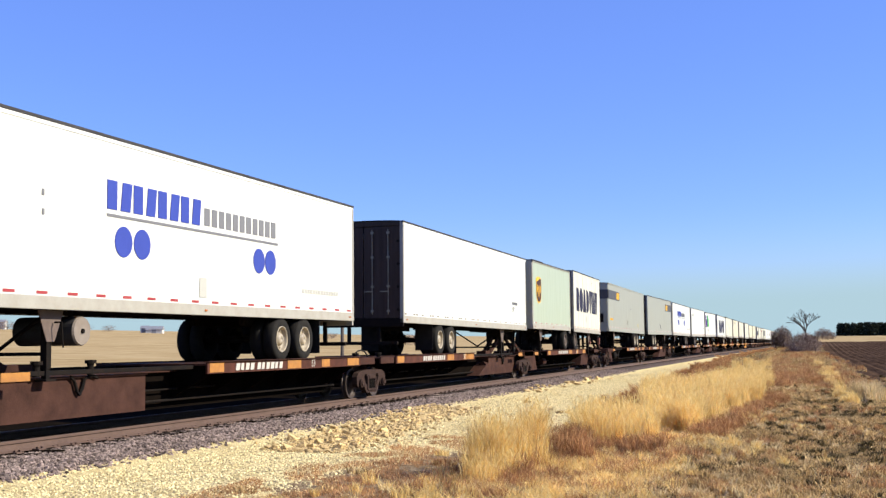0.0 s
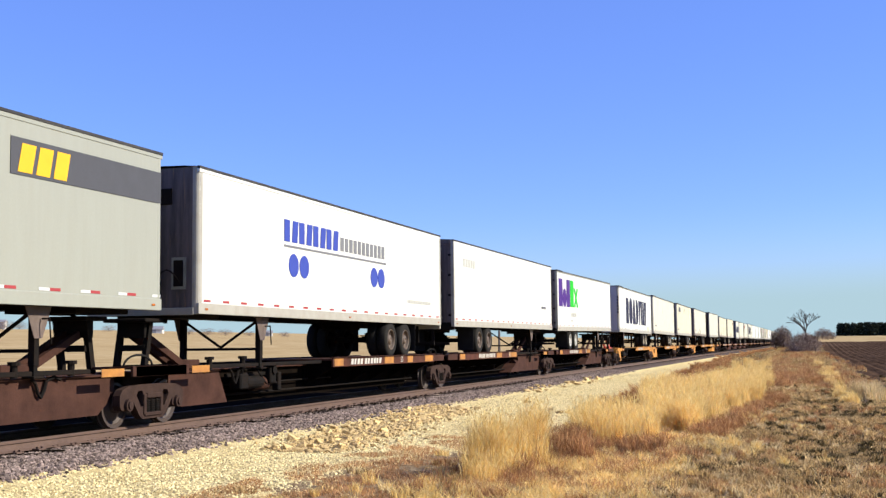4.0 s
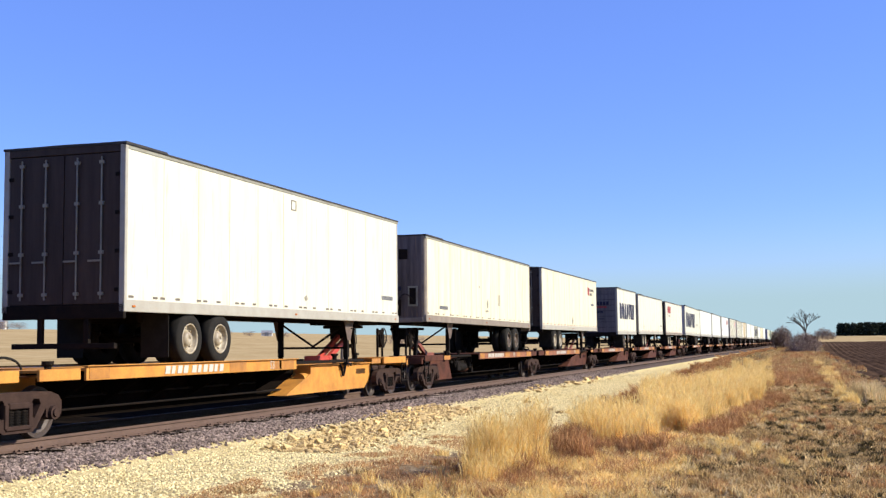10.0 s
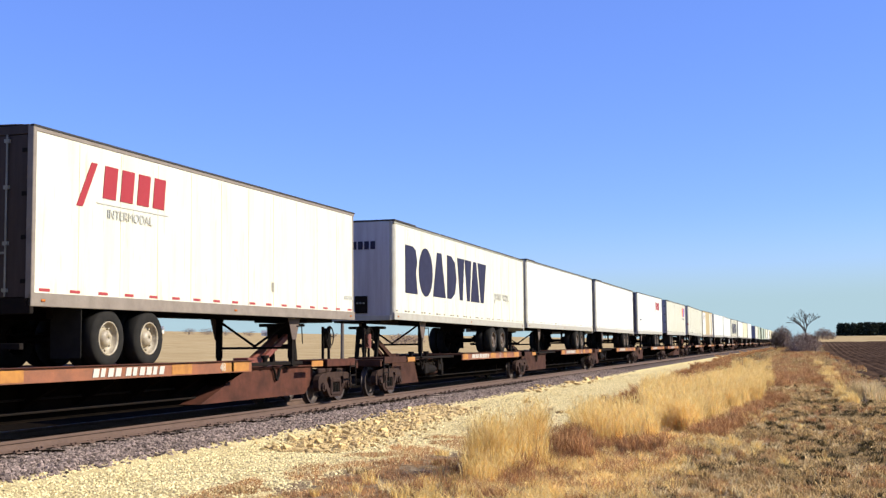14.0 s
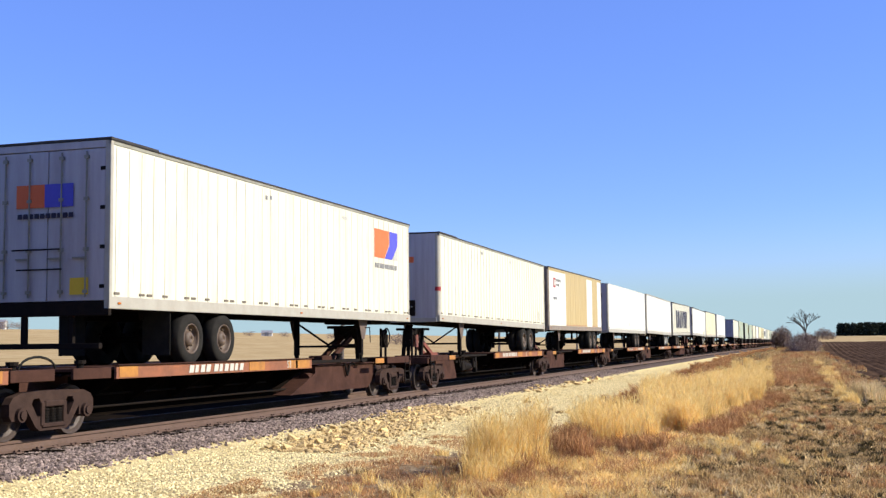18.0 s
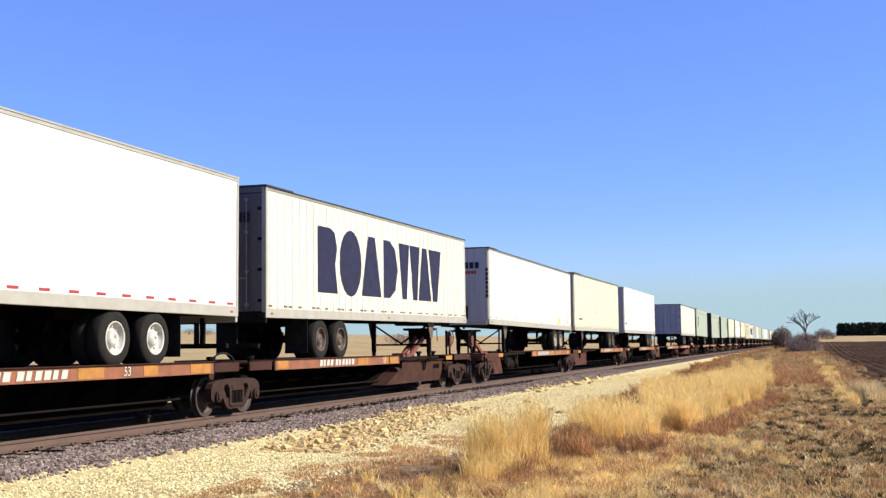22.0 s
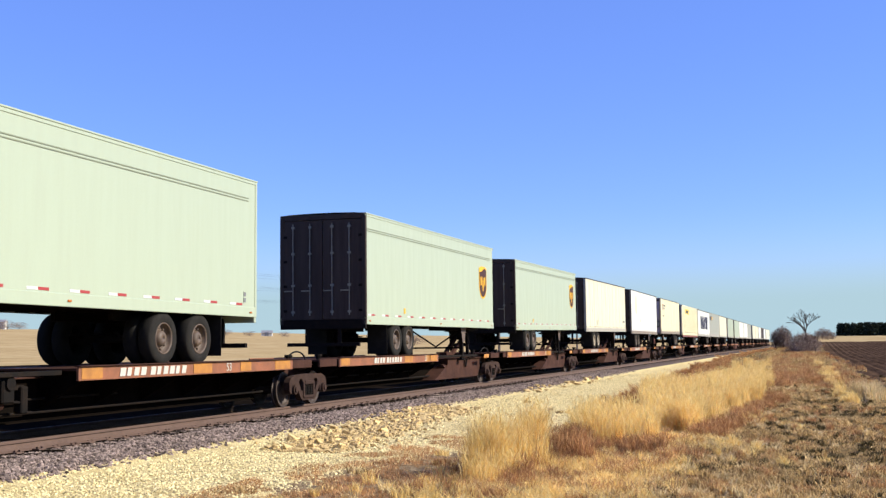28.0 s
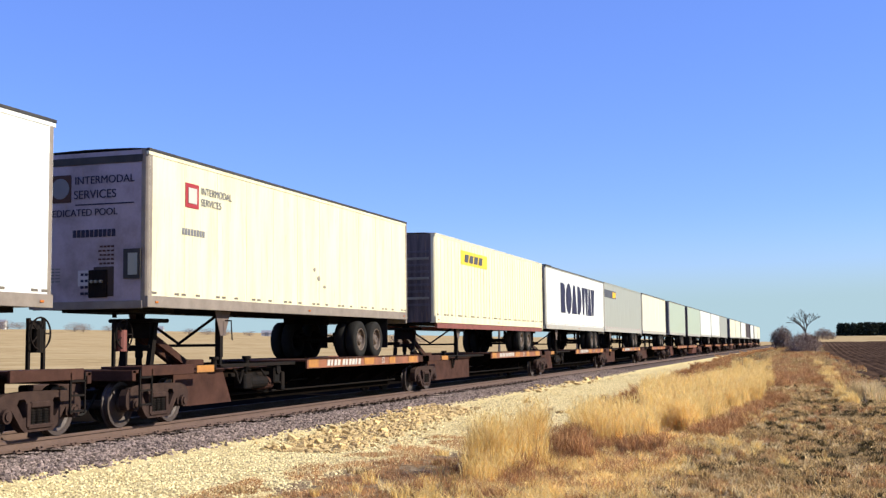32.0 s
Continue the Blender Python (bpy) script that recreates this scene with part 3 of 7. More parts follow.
def trailer(S, feet, lead, side, end, zb, axles, label, ribs=0, rail=None, top=None, dashes="dark", rims=None, roll_door=False, kit=2, near=True, heights=(5.17, 5.14)):
    """A box semi-trailer; the low end is at x = 0, the near side at y = 0, and z counts from the rails."""
    L = feet * FT
    t = thing("semi_trailer", label, "semi-trailer", "trailers on the train", pose(S, SIDE, 0))
    xa, slope = sum(axles) / len(axles), (heights[1] - heights[0]) / L
    top_z = heights[0] + slope * xa + 0.015
    moving.append((t, S, pose(xa, 0, DECK, 0, -math.degrees(math.atan(slope)), 0) @ pose(-xa, 0, -DECK)))
    rail, top, rims = rail or RAIL_LIGHT, top or ALUMINIUM, rims or RIM_RUST
    nose = lead == "N"

    def fx(x):
        return x if nose else L - x

    def span(a, b):
        return min(fx(a), fx(b)), max(fx(a), fx(b))
    z0 = zb + 0.22
    key = (feet, lead, round(zb, 2), top_z)
    # shell
    for k, y in ((0, 0.0), (1, 2.55)):
        part("side_panel", cached(("side_panel", feet, k, zb, top_z), lambda: box(0.05, L - 0.05, y, y + 0.04, z0 - 0.02, top_z - 0.07), side), None, t)
        yy = (-0.012, 0.05) if k == 0 else (2.54, 2.602)
        part("bottom_rail", cached(("bottom_rail", feet, k, zb), lambda: box(0.0, L, yy[0], yy[1], zb, z0, 0.008), rail), None, t)
        dark = top is ROOF_DARK
        part("top_rail", cached(("top_rail", feet, k, top_z, dark), lambda: box(0.0, L, yy[0], yy[1], top_z - (0.135 if dark else 0.108), top_z - 0.042, 0.006), side if dark else top), None, t)
        ya, yb = (yy[0] - 0.012, yy[1]) if k == 0 else (yy[0], yy[1] + 0.012)
        if k == 0:
            part("roof_edge", cached(("roof_edge", feet, k, top_z, dark), lambda: box(-0.005, L + 0.005, ya, yb, top_z - (0.062 if dark else 0.042), top_z - 0.006, 0.006), ROOF_DARK if top not in (CREAM, PALE_GREEN, GREY, CLEAN, RAIL_LIGHT) else top), None, t)
    part("roof", cached(("roof", feet, top_z), lambda: bowed_roof(L, top_z), top), None, t)
    if top is ALUMINIUM and near:
        reach = 1.2 + 0.9 * rng.random()
        part("roof_cap", box(-0.012, reach, -0.034, 2.624, top_z - 0.03, top_z + 0.022, 0.008), ROOF_DARK, t, "dark patched roof corner")

    def underside():
        pts = [(0.04, zb + 0.17)]
        x = 0.25
        while x < L - 0.35:
            pts += [(x, zb + 0.12), (x, zb + 0.01), (x + 0.06, zb + 0.01), (x + 0.06, zb + 0.12)]
            x += 0.61
        return prism(pts + [(L - 0.04, zb + 0.17), (L - 0.04, zb + 0.19), (0.04, zb + 0.19)], 0.05, 2.54)
    part("floor", cached(("floor", feet, zb), underside, STEEL_BLACK), None, t)
    # leading and trailing ends
    a, b = span(0.0, 0.05)
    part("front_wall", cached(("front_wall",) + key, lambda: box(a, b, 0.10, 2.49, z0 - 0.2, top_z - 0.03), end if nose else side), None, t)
    for y in (0.10, 2.49):
        m = cyl((fx(0.10), y, zb), (fx(0.10), y, top_z - 0.02), 0.112, 16)
        part("corner_post", m, rail, t, smooth=False)
    a, b = span(L - 0.09, L)
    for y0, y1 in ((0.0, 0.09), (2.50, 2.59)):
        # rear-leading green trailers: posts take the dark door colour for shade there
        part("rear_post", cached(("rear_post", y0) + key, lambda: box(a, b, y0 - 0.015, y1 + 0.015, zb, top_z - 0.01, 0.01), rail if nose or side is not PALE_GREEN else end), None, t)
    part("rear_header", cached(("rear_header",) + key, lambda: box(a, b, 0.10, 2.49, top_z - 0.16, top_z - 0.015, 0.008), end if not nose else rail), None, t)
    # sill blackened on rear-leading trailers, as its face is shaded
    part("rear_sill", cached(("rear_sill",) + key, lambda: box(a, b, 0.0, 2.59, zb - 0.12, zb + 0.14, 0.01), rail if nose else STEEL_BLACK), None, t)
    a, b = span(L - 0.06, L - 0.015)
    if roll_door:
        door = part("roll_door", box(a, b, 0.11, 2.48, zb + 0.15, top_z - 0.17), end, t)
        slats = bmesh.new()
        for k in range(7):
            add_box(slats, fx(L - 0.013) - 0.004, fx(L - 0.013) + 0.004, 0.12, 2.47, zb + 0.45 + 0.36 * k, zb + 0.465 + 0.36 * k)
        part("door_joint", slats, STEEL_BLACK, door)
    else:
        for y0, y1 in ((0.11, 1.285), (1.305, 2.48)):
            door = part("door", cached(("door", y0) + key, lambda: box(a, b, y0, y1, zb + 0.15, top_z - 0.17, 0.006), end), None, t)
            if not nose and near:
                for y in ((y0 + y1) / 2 - 0.22, (y0 + y1) / 2 + 0.30):
                    part("lock_rod", ROD_ME, None, door, at=pose(a, y, (zb + top_z) / 2))
                edge = 0.13 if y0 < 1 else 2.46
                for z in (zb + 0.4, zb + 1.1, zb + 1.8, zb + 2.5):
                    part("hinge", HINGE_ME, None, door, at=pose(a, edge, z))
    if nose and kit:
        part("air_box", box(-0.05, -0.002, 0.85, 1.25, zb + 0.2, zb + 0.72, 0.01), STEEL_BLACK, t, "recessed dark air and light couplings")
        for y in (0.95, 1.05, 1.15):
            part("air_coupling", VALVE_ME, None, t, at=pose(-0.05, y, zb + 0.5))
        if kit > 1:
            fr = box(-0.035, -0.002, 0.28, 0.60, zb + 0.5, zb + 1.15)
            part("vent_frame", fr, ALUMINIUM, t)
            part("vent_opening", box(-0.042, -0.034, 0.33, 0.55, zb + 0.56, zb + 1.09), STEEL_BLACK, t)
            part("placard_holder", box(-0.03, -0.002, 1.55, 1.80, zb + 0.5, zb + 0.75, 0.004), ALUMINIUM, t)
            part("roof_plate", box(-0.024, -0.002, 0.62, 0.92, top_z - 0.78, top_z - 0.45, 0.004), STEEL_BLACK, t)
            part("patch_plate", box(-0.016, -0.002, 1.35, 1.95, zb + 0.85, zb + 1.12, 0.004), RAIL_WORN, t)
            cable = bmesh.new()
            run = [Vector((-0.05 - 0.05 * math.sin(math.pi * k / 6), 0.98 - 0.10 * k, zb + 0.62 + 0.28 * math.sin(math.pi * k / 6))) for k in range(7)]
            for p, q in zip(run, run[1:]):
                add_cyl(cable, p, q, 0.014, 6)
            part("coiled_cable", cable, STEEL_BLACK, t)
            part("placard", box(-0.02, -0.002, 1.95, 2.2, zb + 0.25, zb + 0.5, 0.004), ALUMINIUM, t)
        part("nose_rail", box(-0.03, 0.0, 0.1, 2.49, zb - 0.02, zb + 0.13, 0.008), rail, t)
    # running gear
    lo, hi = min(axles) - 0.85, max(axles) + 0.85
    for y in (0.62, 1.87):
        part("slider_rail", box(max(0.1, lo), min(L - 0.1, hi), y, y + 0.1, zb - 0.16, zb + 0.02, 0.004), STEEL_BLACK, t)
    wz = DECK + TYRE_R
    for xa in axles:
        part("axle", AXLE_ME, None, t, at=pose(xa, 0, wz))
        for y in (0.78, 1.81) if near else ():
            part("leaf_spring", SPRING_ME, None, t, at=pose(xa, y, wz))
        for flip in (0, 1):
            m = pose(xa, 0.02, wz) if not flip else pose(xa, 2.57, wz, 0, 0, 180)
            w = part("wheel", TYRE_ME, None, t, at=m @ pose(0, 0, 0, 0, rng.uniform(0, 360), 0))
            part("rim", RIM_ME[rims.name], None, w)
    for y in (0.02, 1.92):
        xf = (min(axles) - 0.80) if not nose else (max(axles) + 0.92)
        part("mud_flap", FLAP_ME, None, t, at=pose(min(max(xf, 0.12), L - 0.12), y, zb + 0.0))
    g = bmesh.new()
    a, b = span(L - 0.12, L - 0.02)
    add_box(g, a, b, 0.2, 2.39, 1.46, 1.56, 0.006)
    for y in (0.75, 1.74):
        add_box(g, a + 0.01, b - 0.01, y, y + 0.1, 1.56, zb - 0.02)
    part("rear_guard", g, STEEL_BLACK, t, "dark steel underride guard")
    xl = fx(2.55 if feet < 30 else 3.35)
    for y in (0.32, 2.27):
        leg = part("landing_leg", LEG_ME, None, t, at=pose(xl, y, zb - 0.42))
        part("foot", FOOT_ME, None, leg, at=pose(0, 0, -0.73))
        if near:
            part("gusset", GUSSET_ME, None, leg, at=pose(0, -0.04 if y < 1 else 0.1, 0.42))
    br = bmesh.new()
    add_beam(br, (xl, 0.32, zb - 0.72), (xl, 2.27, zb - 0.72), 0.05, 0.06)
    add_beam(br, (xl, 0.32, zb - 0.05), (xl, 1.295, zb - 0.68), 0.045, 0.05)
    add_beam(br, (xl, 2.27, zb - 0.05), (xl, 1.295, zb - 0.68), 0.045, 0.05)
    part("leg_brace", br, STEEL_BLACK, t)
    hb = bmesh.new()
    add_cyl(hb, (xl + 0.05, 0.2, zb - 0.2), (xl + 0.05, 0.05, zb - 0.2), 0.015, 6)
    add_cyl(hb, (xl + 0.05, 0.06, zb - 0.2), (xl + 0.10, 0.06, zb - 0.62), 0.013, 6)
    part("crank_handle", hb, STEEL_BLACK, t)
    a, b = span(0.25, 1.9)
    part("upper_coupler", box(a, b, 0.55, 2.04, zb - 0.07, zb + 0.06, 0.01), STEEL_BLACK, t)
    part("kingpin", cyl((fx(0.91), 1.295, zb - 0.16), (fx(0.91), 1.295, zb - 0.05), 0.045, 12), STEEL_BLACK, t)
    # side posts and the row of reflectors or tie-down slots above the bottom rail
    if ribs:
        me = cached(("side_post", zb, top_z), lambda: box(-0.018, 0.018, -0.011, 0.002, z0 + 0.0, top_z - 0.145, 0.003), side)
        n = int(L / 0.41)
        for i in range(n):
            part("side_post", me, None, t, at=pose(0.2 + (L - 0.4) * i / (n - 1), 0, 0))
    else:
        me = cached(("panel_seam", zb, top_z), lambda: box(-0.007, 0.007, -0.0035, 0.002, z0 + 0.0, top_z - 0.145), SOFT_SEAM if side is YELLOWED else SEAM)
        n = int(L / 1.22) if near and side in (WHITE, CREAM, YELLOWED, TAN) else 0
        for i in range(1, n):
            part("panel_seam", me, None, t, at=pose(L * i / n, 0, 0))
    if near:
        n = int(L / (0.55 if dashes == "both" else 0.78))
        if dashes == "dark":
            def slots():
                bm = bmesh.new()
                for i in range(n):
                    x = 0.35 + (L - 0.7) * i / (n - 1)
                    for dx in ((-0.12, 0.14) if i % 2 else (-0.12,)):
                        add_box(bm, x + dx - 0.085, x + dx + 0.085, -0.005 - 0.011 * ribs, -0.001, z0 + 0.033, z0 + 0.077)
                return bm
            tagged(part("slot_row", cached(("slot_row", feet, zb, ribs), slots, MARK_DARK), None, t), kind="stuff")
        else:
            for i in range(n):
                x = 0.35 + (L - 0.7) * i / (n - 1) if dashes != "both" else 0.3 + 1.12 * (i // 2) + 0.285 * (i % 2)
                part("reflector", DASH_ME[(REFLECT_RED if i % 2 else REFLECT_WHITE).name if dashes == "both" else REFLECT_RED.name], None, t, at=pose(x, -0.001, z0 + 0.05))
        for x in (L * 0.5, L - 0.3, 0.3):
            part("marker_lamp", box(x - 0.05, x + 0.05, -0.03, -0.012, zb + 0.08, zb + 0.12, 0.006), LENS_AMBER, t)
    return t


# ---- the trailers, in train order ----
def alliance_marks(t, x):
    for i in range(8):
        decal(t, "mark_block", block(x + 0.42 * i, x + 0.42 * i + 0.31, 3.93, 4.45, 0.06 if i % 2 else -0.0), "blue_lettering")
    decal(t, "underline", block(x, x + 6.9, 3.80, 3.85), "grey_lettering")
    bars(t, x + 3.45, x + 6.85, 4.13, "grey_lettering", 0.36, 11)
    for cx in (0.53, 1.14, 5.92, 6.50):
        decal(t, "mark_disc", oval(x + cx, 3.38, 0.28, 0.28, 24), "blue_lettering")
    bars(t, 12.8, 15.1, 2.80, "faint_lettering", 0.10, 14)


def belt_lines(t):
    """Two thin moulded lines along the upper side, and a small yellow tag."""
    for z in (ROOF - 0.50, ROOF - 0.44):
        decal(t, "belt_line", block(0.1, 13.3, z, z + 0.022), "belt_line")
    decal(t, "tag", block(3.2, 3.32, 2.42, 2.58), "shield_gold")


def freight_marks(t, x, z=2.78):
    bars(t, x, x + 0.95, z, "grey_lettering", 0.12, 9)


def marks(t, rows):
    """Small plates, tags, placards and scuffs on the near side: place, height, width, tallness and kind."""
    for x, z, w, h, what in rows:
        if what in ("diamond", "black"):
            decal(t, "placard", [(x - w / 2, z), (x, z - h / 2), (x + w / 2, z), (x, z + h / 2)], "dull_placard" if what == "diamond" else "navy_lettering", label="diamond-shaped placard")
        elif what == "outline":
            for q, (x0, x1, z0, z1) in enumerate(((x - w / 2, x + w / 2, z - h / 2, z - h / 2 + 0.03), (x - w / 2, x + w / 2, z + h / 2 - 0.03, z + h / 2), (x - w / 2, x - w / 2 + 0.03, z - h / 2 + 0.03, z + h / 2 - 0.03), (x + w / 2 - 0.03, x + w / 2, z - h / 2 + 0.03, z + h / 2 - 0.03))):
                decal(t, "patch_edge", block(x0, x1, z0, z1), "dull_placard")
        elif what == "smudge":
            decal(t, "scuff", [(x + w / 2 * math.cos(k * 0.9) * (1.0, 0.55, 0.8)[k % 3], z + h / 2 * math.sin(k * 0.9) * (0.7, 1.0, 0.6)[k % 3]) for k in range(7)], "dull_placard")
        elif what == "oval":
            decal(t, "faded_mark", oval(x, z, w / 2, h / 2), "faded_cream", label="ghost of a removed mark")
        else:
            decal(t, "tag", block(x - w / 2, x + w / 2, z - h / 2, z + h / 2), {"tag": "grey_lettering", "faint": "faint_lettering", "yellow": "yellow_panel", "grey": "dull_placard"}[what])


WHITE_L, DIRTY_L = "white box semi-trailer on a spine car", "weathered white box semi-trailer with rust-streaked sides"
t = trailer(12.95, 53, "N", CLEAN, SHADE_DIRTY_END, 2.12, (11.78, 13.06), "white semi-trailer with blue lettering blocks and discs", top=ROOF_DARK, dashes="red", rims=RIM_WHITE, heights=(5.20, 5.24))
marks(t, ((2.77, 4.01, 0.06, 0.1, "tag"), (2.78, 3.69, 0.06, 0.1, "tag"), (7.97, 2.68, 0.28, 0.4, "faint")))
alliance_marks(t, 4.56)
tank = part("fuel_tank", cyl((4.07, 0.16, 1.78), (4.07, 1.35, 1.78), 0.25, 24), ROOF_DARK, t, "grey drum tank hung under the floor")
part("end_cap", cyl((4.07, 0.125, 1.78), (4.07, 0.16, 1.78), 0.235, 24, 0.255), RAIL_WORN, tank)
part("tank_cap", cyl((4.07, 0.095, 1.78), (4.07, 0.125, 1.78), 0.04, 12), STEEL_BLACK, tank)
part("tank_strap", box(4.03, 4.11, 0.33, 0.39, 1.9, 2.2, 0.004), STEEL_BLACK, tank)
t = trailer(33.13, 53, "R", CLEAN, DOOR_BROWN, 2.12, (3.84, 5.13), "plain white semi-trailer with dark brown rear doors", top=ROOF_DARK, rims=RIM_WHITE, heights=(5.26, 5.17))
freight_marks(t, 13.6, 3.2)
FEET = [(t, "53'", 13.6, 2.86, 0.2, "grey_lettering", 0)]
t = trailer(50.58, 28, "N", PALE_GREEN, GREY, 2.12, (7.40,), "short pale green trailer with a brown shield mark", dashes="both", kit=0, heights=(5.22, 5.19))
shield(t, 1.23, 3.28, 4.5)
decal(t, "corner_panel", block(-0.02, 0.02, 2.4, 5.0), "faint_lettering")
t = trailer(60.03, 26.6, "R", WHITE, SHADE_GREY_END, 2.08, (0.57,), "short white trailer with seven dark blue marks", top=ROOF_DARK, dashes="red", rims=RIM_RUST, roll_door=True, heights=(5.31, 5.21))
marks(t, ((5.52, 4.93, 0.16, 0.08, "tag"), (3.61, 2.83, 0.3, 0.35, "faint")))
wordmark(t, 0.82, 7.16, 3.2, 4.45)
t = trailer(71.32, 53, "N", GREY, GREY, 2.14, (11.44, 12.70), "grey semi-trailer with a black band and gold marks", top=GREY, dashes="both", rail=GREY, rims=RIM_WHITE, heights=(5.20, 5.10))
marks(t, ((7.78, 2.83, 0.4, 0.35, "outline"), (9.49, 3.76, 0.35, 0.05, "tag"), (12.81, 2.70, 0.17, 0.24, "yellow")))
decal(t, "band", block(0.05, 4.34, 4.15, 4.71), "band_grey")
end_decal(t, "band", 0.0, 2.59, 4.15, 4.71, "band_grey")
for i in range(3):
    part("mark_bar", prism(block(3.1 + 0.36 * i, 3.38 + 0.36 * i, 4.22, 4.64, 0.1), -0.018, -0.010), DECALS["shield_gold"], t)
    end_decal(t, "mark_bar", 0.75 + 0.42 * i, 1.08 + 0.42 * i, 4.24, 4.62, "yellow_panel", x=-0.019, lean=0.15)
bars(t, 0.5, 1.7, 2.9, "shield_gold", 0.12, 9)
t = trailer(89.64, 53, "R", GREY, DOOR_BROWN, 2.12, (3.38, 4.68), "grey semi-trailer with a black corner band and brown doors", top=ROOF_DARK, dashes="both", rail=GREY, rims=RIM_WHITE, heights=(5.11, 5.17))
marks(t, ((7.95, 2.81, 0.28, 0.4, "black"),))
decal(t, "band", block(11.73, 16.1, 4.15, 4.74), "band_grey")
for i in range(3):
    part("mark_bar", prism(block(11.9 + 0.45 * i, 12.25 + 0.45 * i, 4.2, 4.66, 0.1), -0.018, -0.010), DECALS["shield_gold"], t)
end_decal(t, "band", 0.1, 2.49, 4.2, 4.7, "band_grey", x=-0.006)
t = trailer(107.2, 53, "N", CLEAN, SHADE_DIRTY_END, 2.12, (11.43, 12.71), "white semi-trailer with blue lettering blocks and discs", top=ROOF_DARK, dashes="red", heights=(5.14, 5.12))
alliance_marks(t, 4.0)
t = trailer(124.9, 53, "R", CLEAN, SHADE_DIRTY_END, 2.10, (3.4, 4.7), WHITE_L, top=ROOF_DARK, dashes="red", heights=(5.12, 5.16))
freight_marks(t, 13.9, 3.1)
bars(t, 1.2, 2.8, 4.4, "faint_lettering", 0.3, 5)
t = trailer(142.39, 53, "R", CLEAN, SHADE_DIRTY_END, 2.12, (3.34, 4.79), "white semi-trailer with large purple and green marks", dashes="both", rims=RIM_BRIGHT, heights=(5.07, 5.19))
marks(t, ((3.68, 2.65, 0.5, 0.1, "faint"),))
for k, (x0, x1, z0, z1) in enumerate(((0.42, 1.32, 3.34, 4.73), (1.36, 2.3, 3.34, 4.25), (2.34, 3.2, 3.34, 4.74))):
    decal(t, "mark_block", block(x0, x1, z0, z1) if k != 1 else oval((x0 + x1) / 2, (z0 + z1) / 2, 0.47, 0.47), "purple_lettering")
decal(t, "mark_block", block(3.30, 4.20, 3.36, 4.74), "green_lettering")
decal(t, "mark_cross", [(4.24, 3.36), (4.60, 3.36), (4.83, 3.66), (5.06, 3.36), (5.43, 3.36), (5.01, 3.86), (5.43, 4.36), (5.06, 4.36), (4.83, 4.06), (4.60, 4.36), (4.24, 4.36), (4.65, 3.86)], "green_lettering")
bars(t, 3.45, 4.95, 2.95, "faint_lettering", 0.2, 6)
t = trailer(161.99, 53, "N", CLEAN, SHADE_WHITE, 2.14, (11.9, 13.2), "white semi-trailer with seven large dark blue marks", rims=RIM_WHITE, kit=1, heights=(5.19, 5.12))
marks(t, ((5.42, 4.87, 0.07, 0.09, "tag"), (5.59, 4.88, 0.07, 0.09, "tag"), (9.93, 4.85, 0.12, 0.09, "tag"), (14.1, 2.55, 0.3, 0.3, "yellow"), (15.23, 2.67, 0.2, 0.4, "faint")))
wordmark(t, 3.05, 13.28, 2.76, 4.5)
end_bars(t, 0.55, 2.0, 4.45, "navy_lettering", 0.24, 7)
end_bars(t, 0.75, 1.45, 4.15, "red_lettering", 0.12, 6)
for i in range(6):
    part("corner_plate", box(-0.022, -0.014, 0.03, 0.13, 4.35 - 0.2 * i, 4.5 - 0.2 * i), DECALS["navy_lettering"], t)
t = trailer(179.6, 48.9, "N", WHITE, SHADE_DIRTY_END, 2.14, (10.82, 12.1), DIRTY_L, rims=RIM_WHITE, heights=(5.22, 5.12))
freight_marks(t, 1.05)
t = trailer(197.37, 45, "N", CREAM, SHADE_DIRTY_END, 2.14, (9.59, 10.85), "cream semi-trailer with dark stripes and marks on its corner", dashes="both", heights=(5.16, 5.10))
for i in range(6):
    decal(t, "mark_stripe", block(1.0 + 0.03 * i, 2.0 + 0.03 * i, 4.80 - 0.085 * i, 4.835 - 0.085 * i), "grey_lettering")
    end_decal(t, "mark_stripe", 1.5, 2.2, 4.80 - 0.085 * i, 4.835 - 0.085 * i, "grey_lettering")
for i in range(3):
    decal(t, "mark_block", block(1.75 + 0.5 * i, 2.17 + 0.5 * i, 4.36, 4.82), "grey_lettering")
    end_decal(t, "mark_block", 0.42 + 0.4 * i, 0.74 + 0.4 * i, 4.3, 4.72, "grey_lettering")
bars(t, 0.86, 3.2, 4.24, "faint_lettering", 0.07, 16)
freight_marks(t, 0.73, 2.70)
NUMBER = [(t, "110", 6.39, 4.46, 0.34, "grey_lettering", 0)]
t = trailer(214.8, 48, "N", WHITE, SHADE_DIRTY_END, 2.16, (10.67, 11.94), DIRTY_L, rims=RIM_RUST, rail=RAIL_WORN, heights=(5.14, 5.06))
marks(t, ((5.19, 2.65, 0.3, 0.5, "outline"), (7.01, 2.66, 0.3, 0.45, "outline"), (5.7, 2.8, 0.15, 0.12, "faint")))
freight_marks(t, 1.19, 2.74)
end_bars(t, 0.75, 1.65, 3.3, "navy_lettering", 0.15, 8)
t = trailer(234.77, 48, "R", WHITE, DOOR_BROWN, 2.12, (2.43, 3.68), "white semi-trailer with dirty dark brown rear doors", heights=(5.17, 5.19), rims=RIM_WHITE)
marks(t, ((7.21, 4.83, 0.28, 0.25, "outline"), (7.91, 2.62, 0.2, 0.2, "smudge")))
freight_marks(t, 13.2, 2.82)
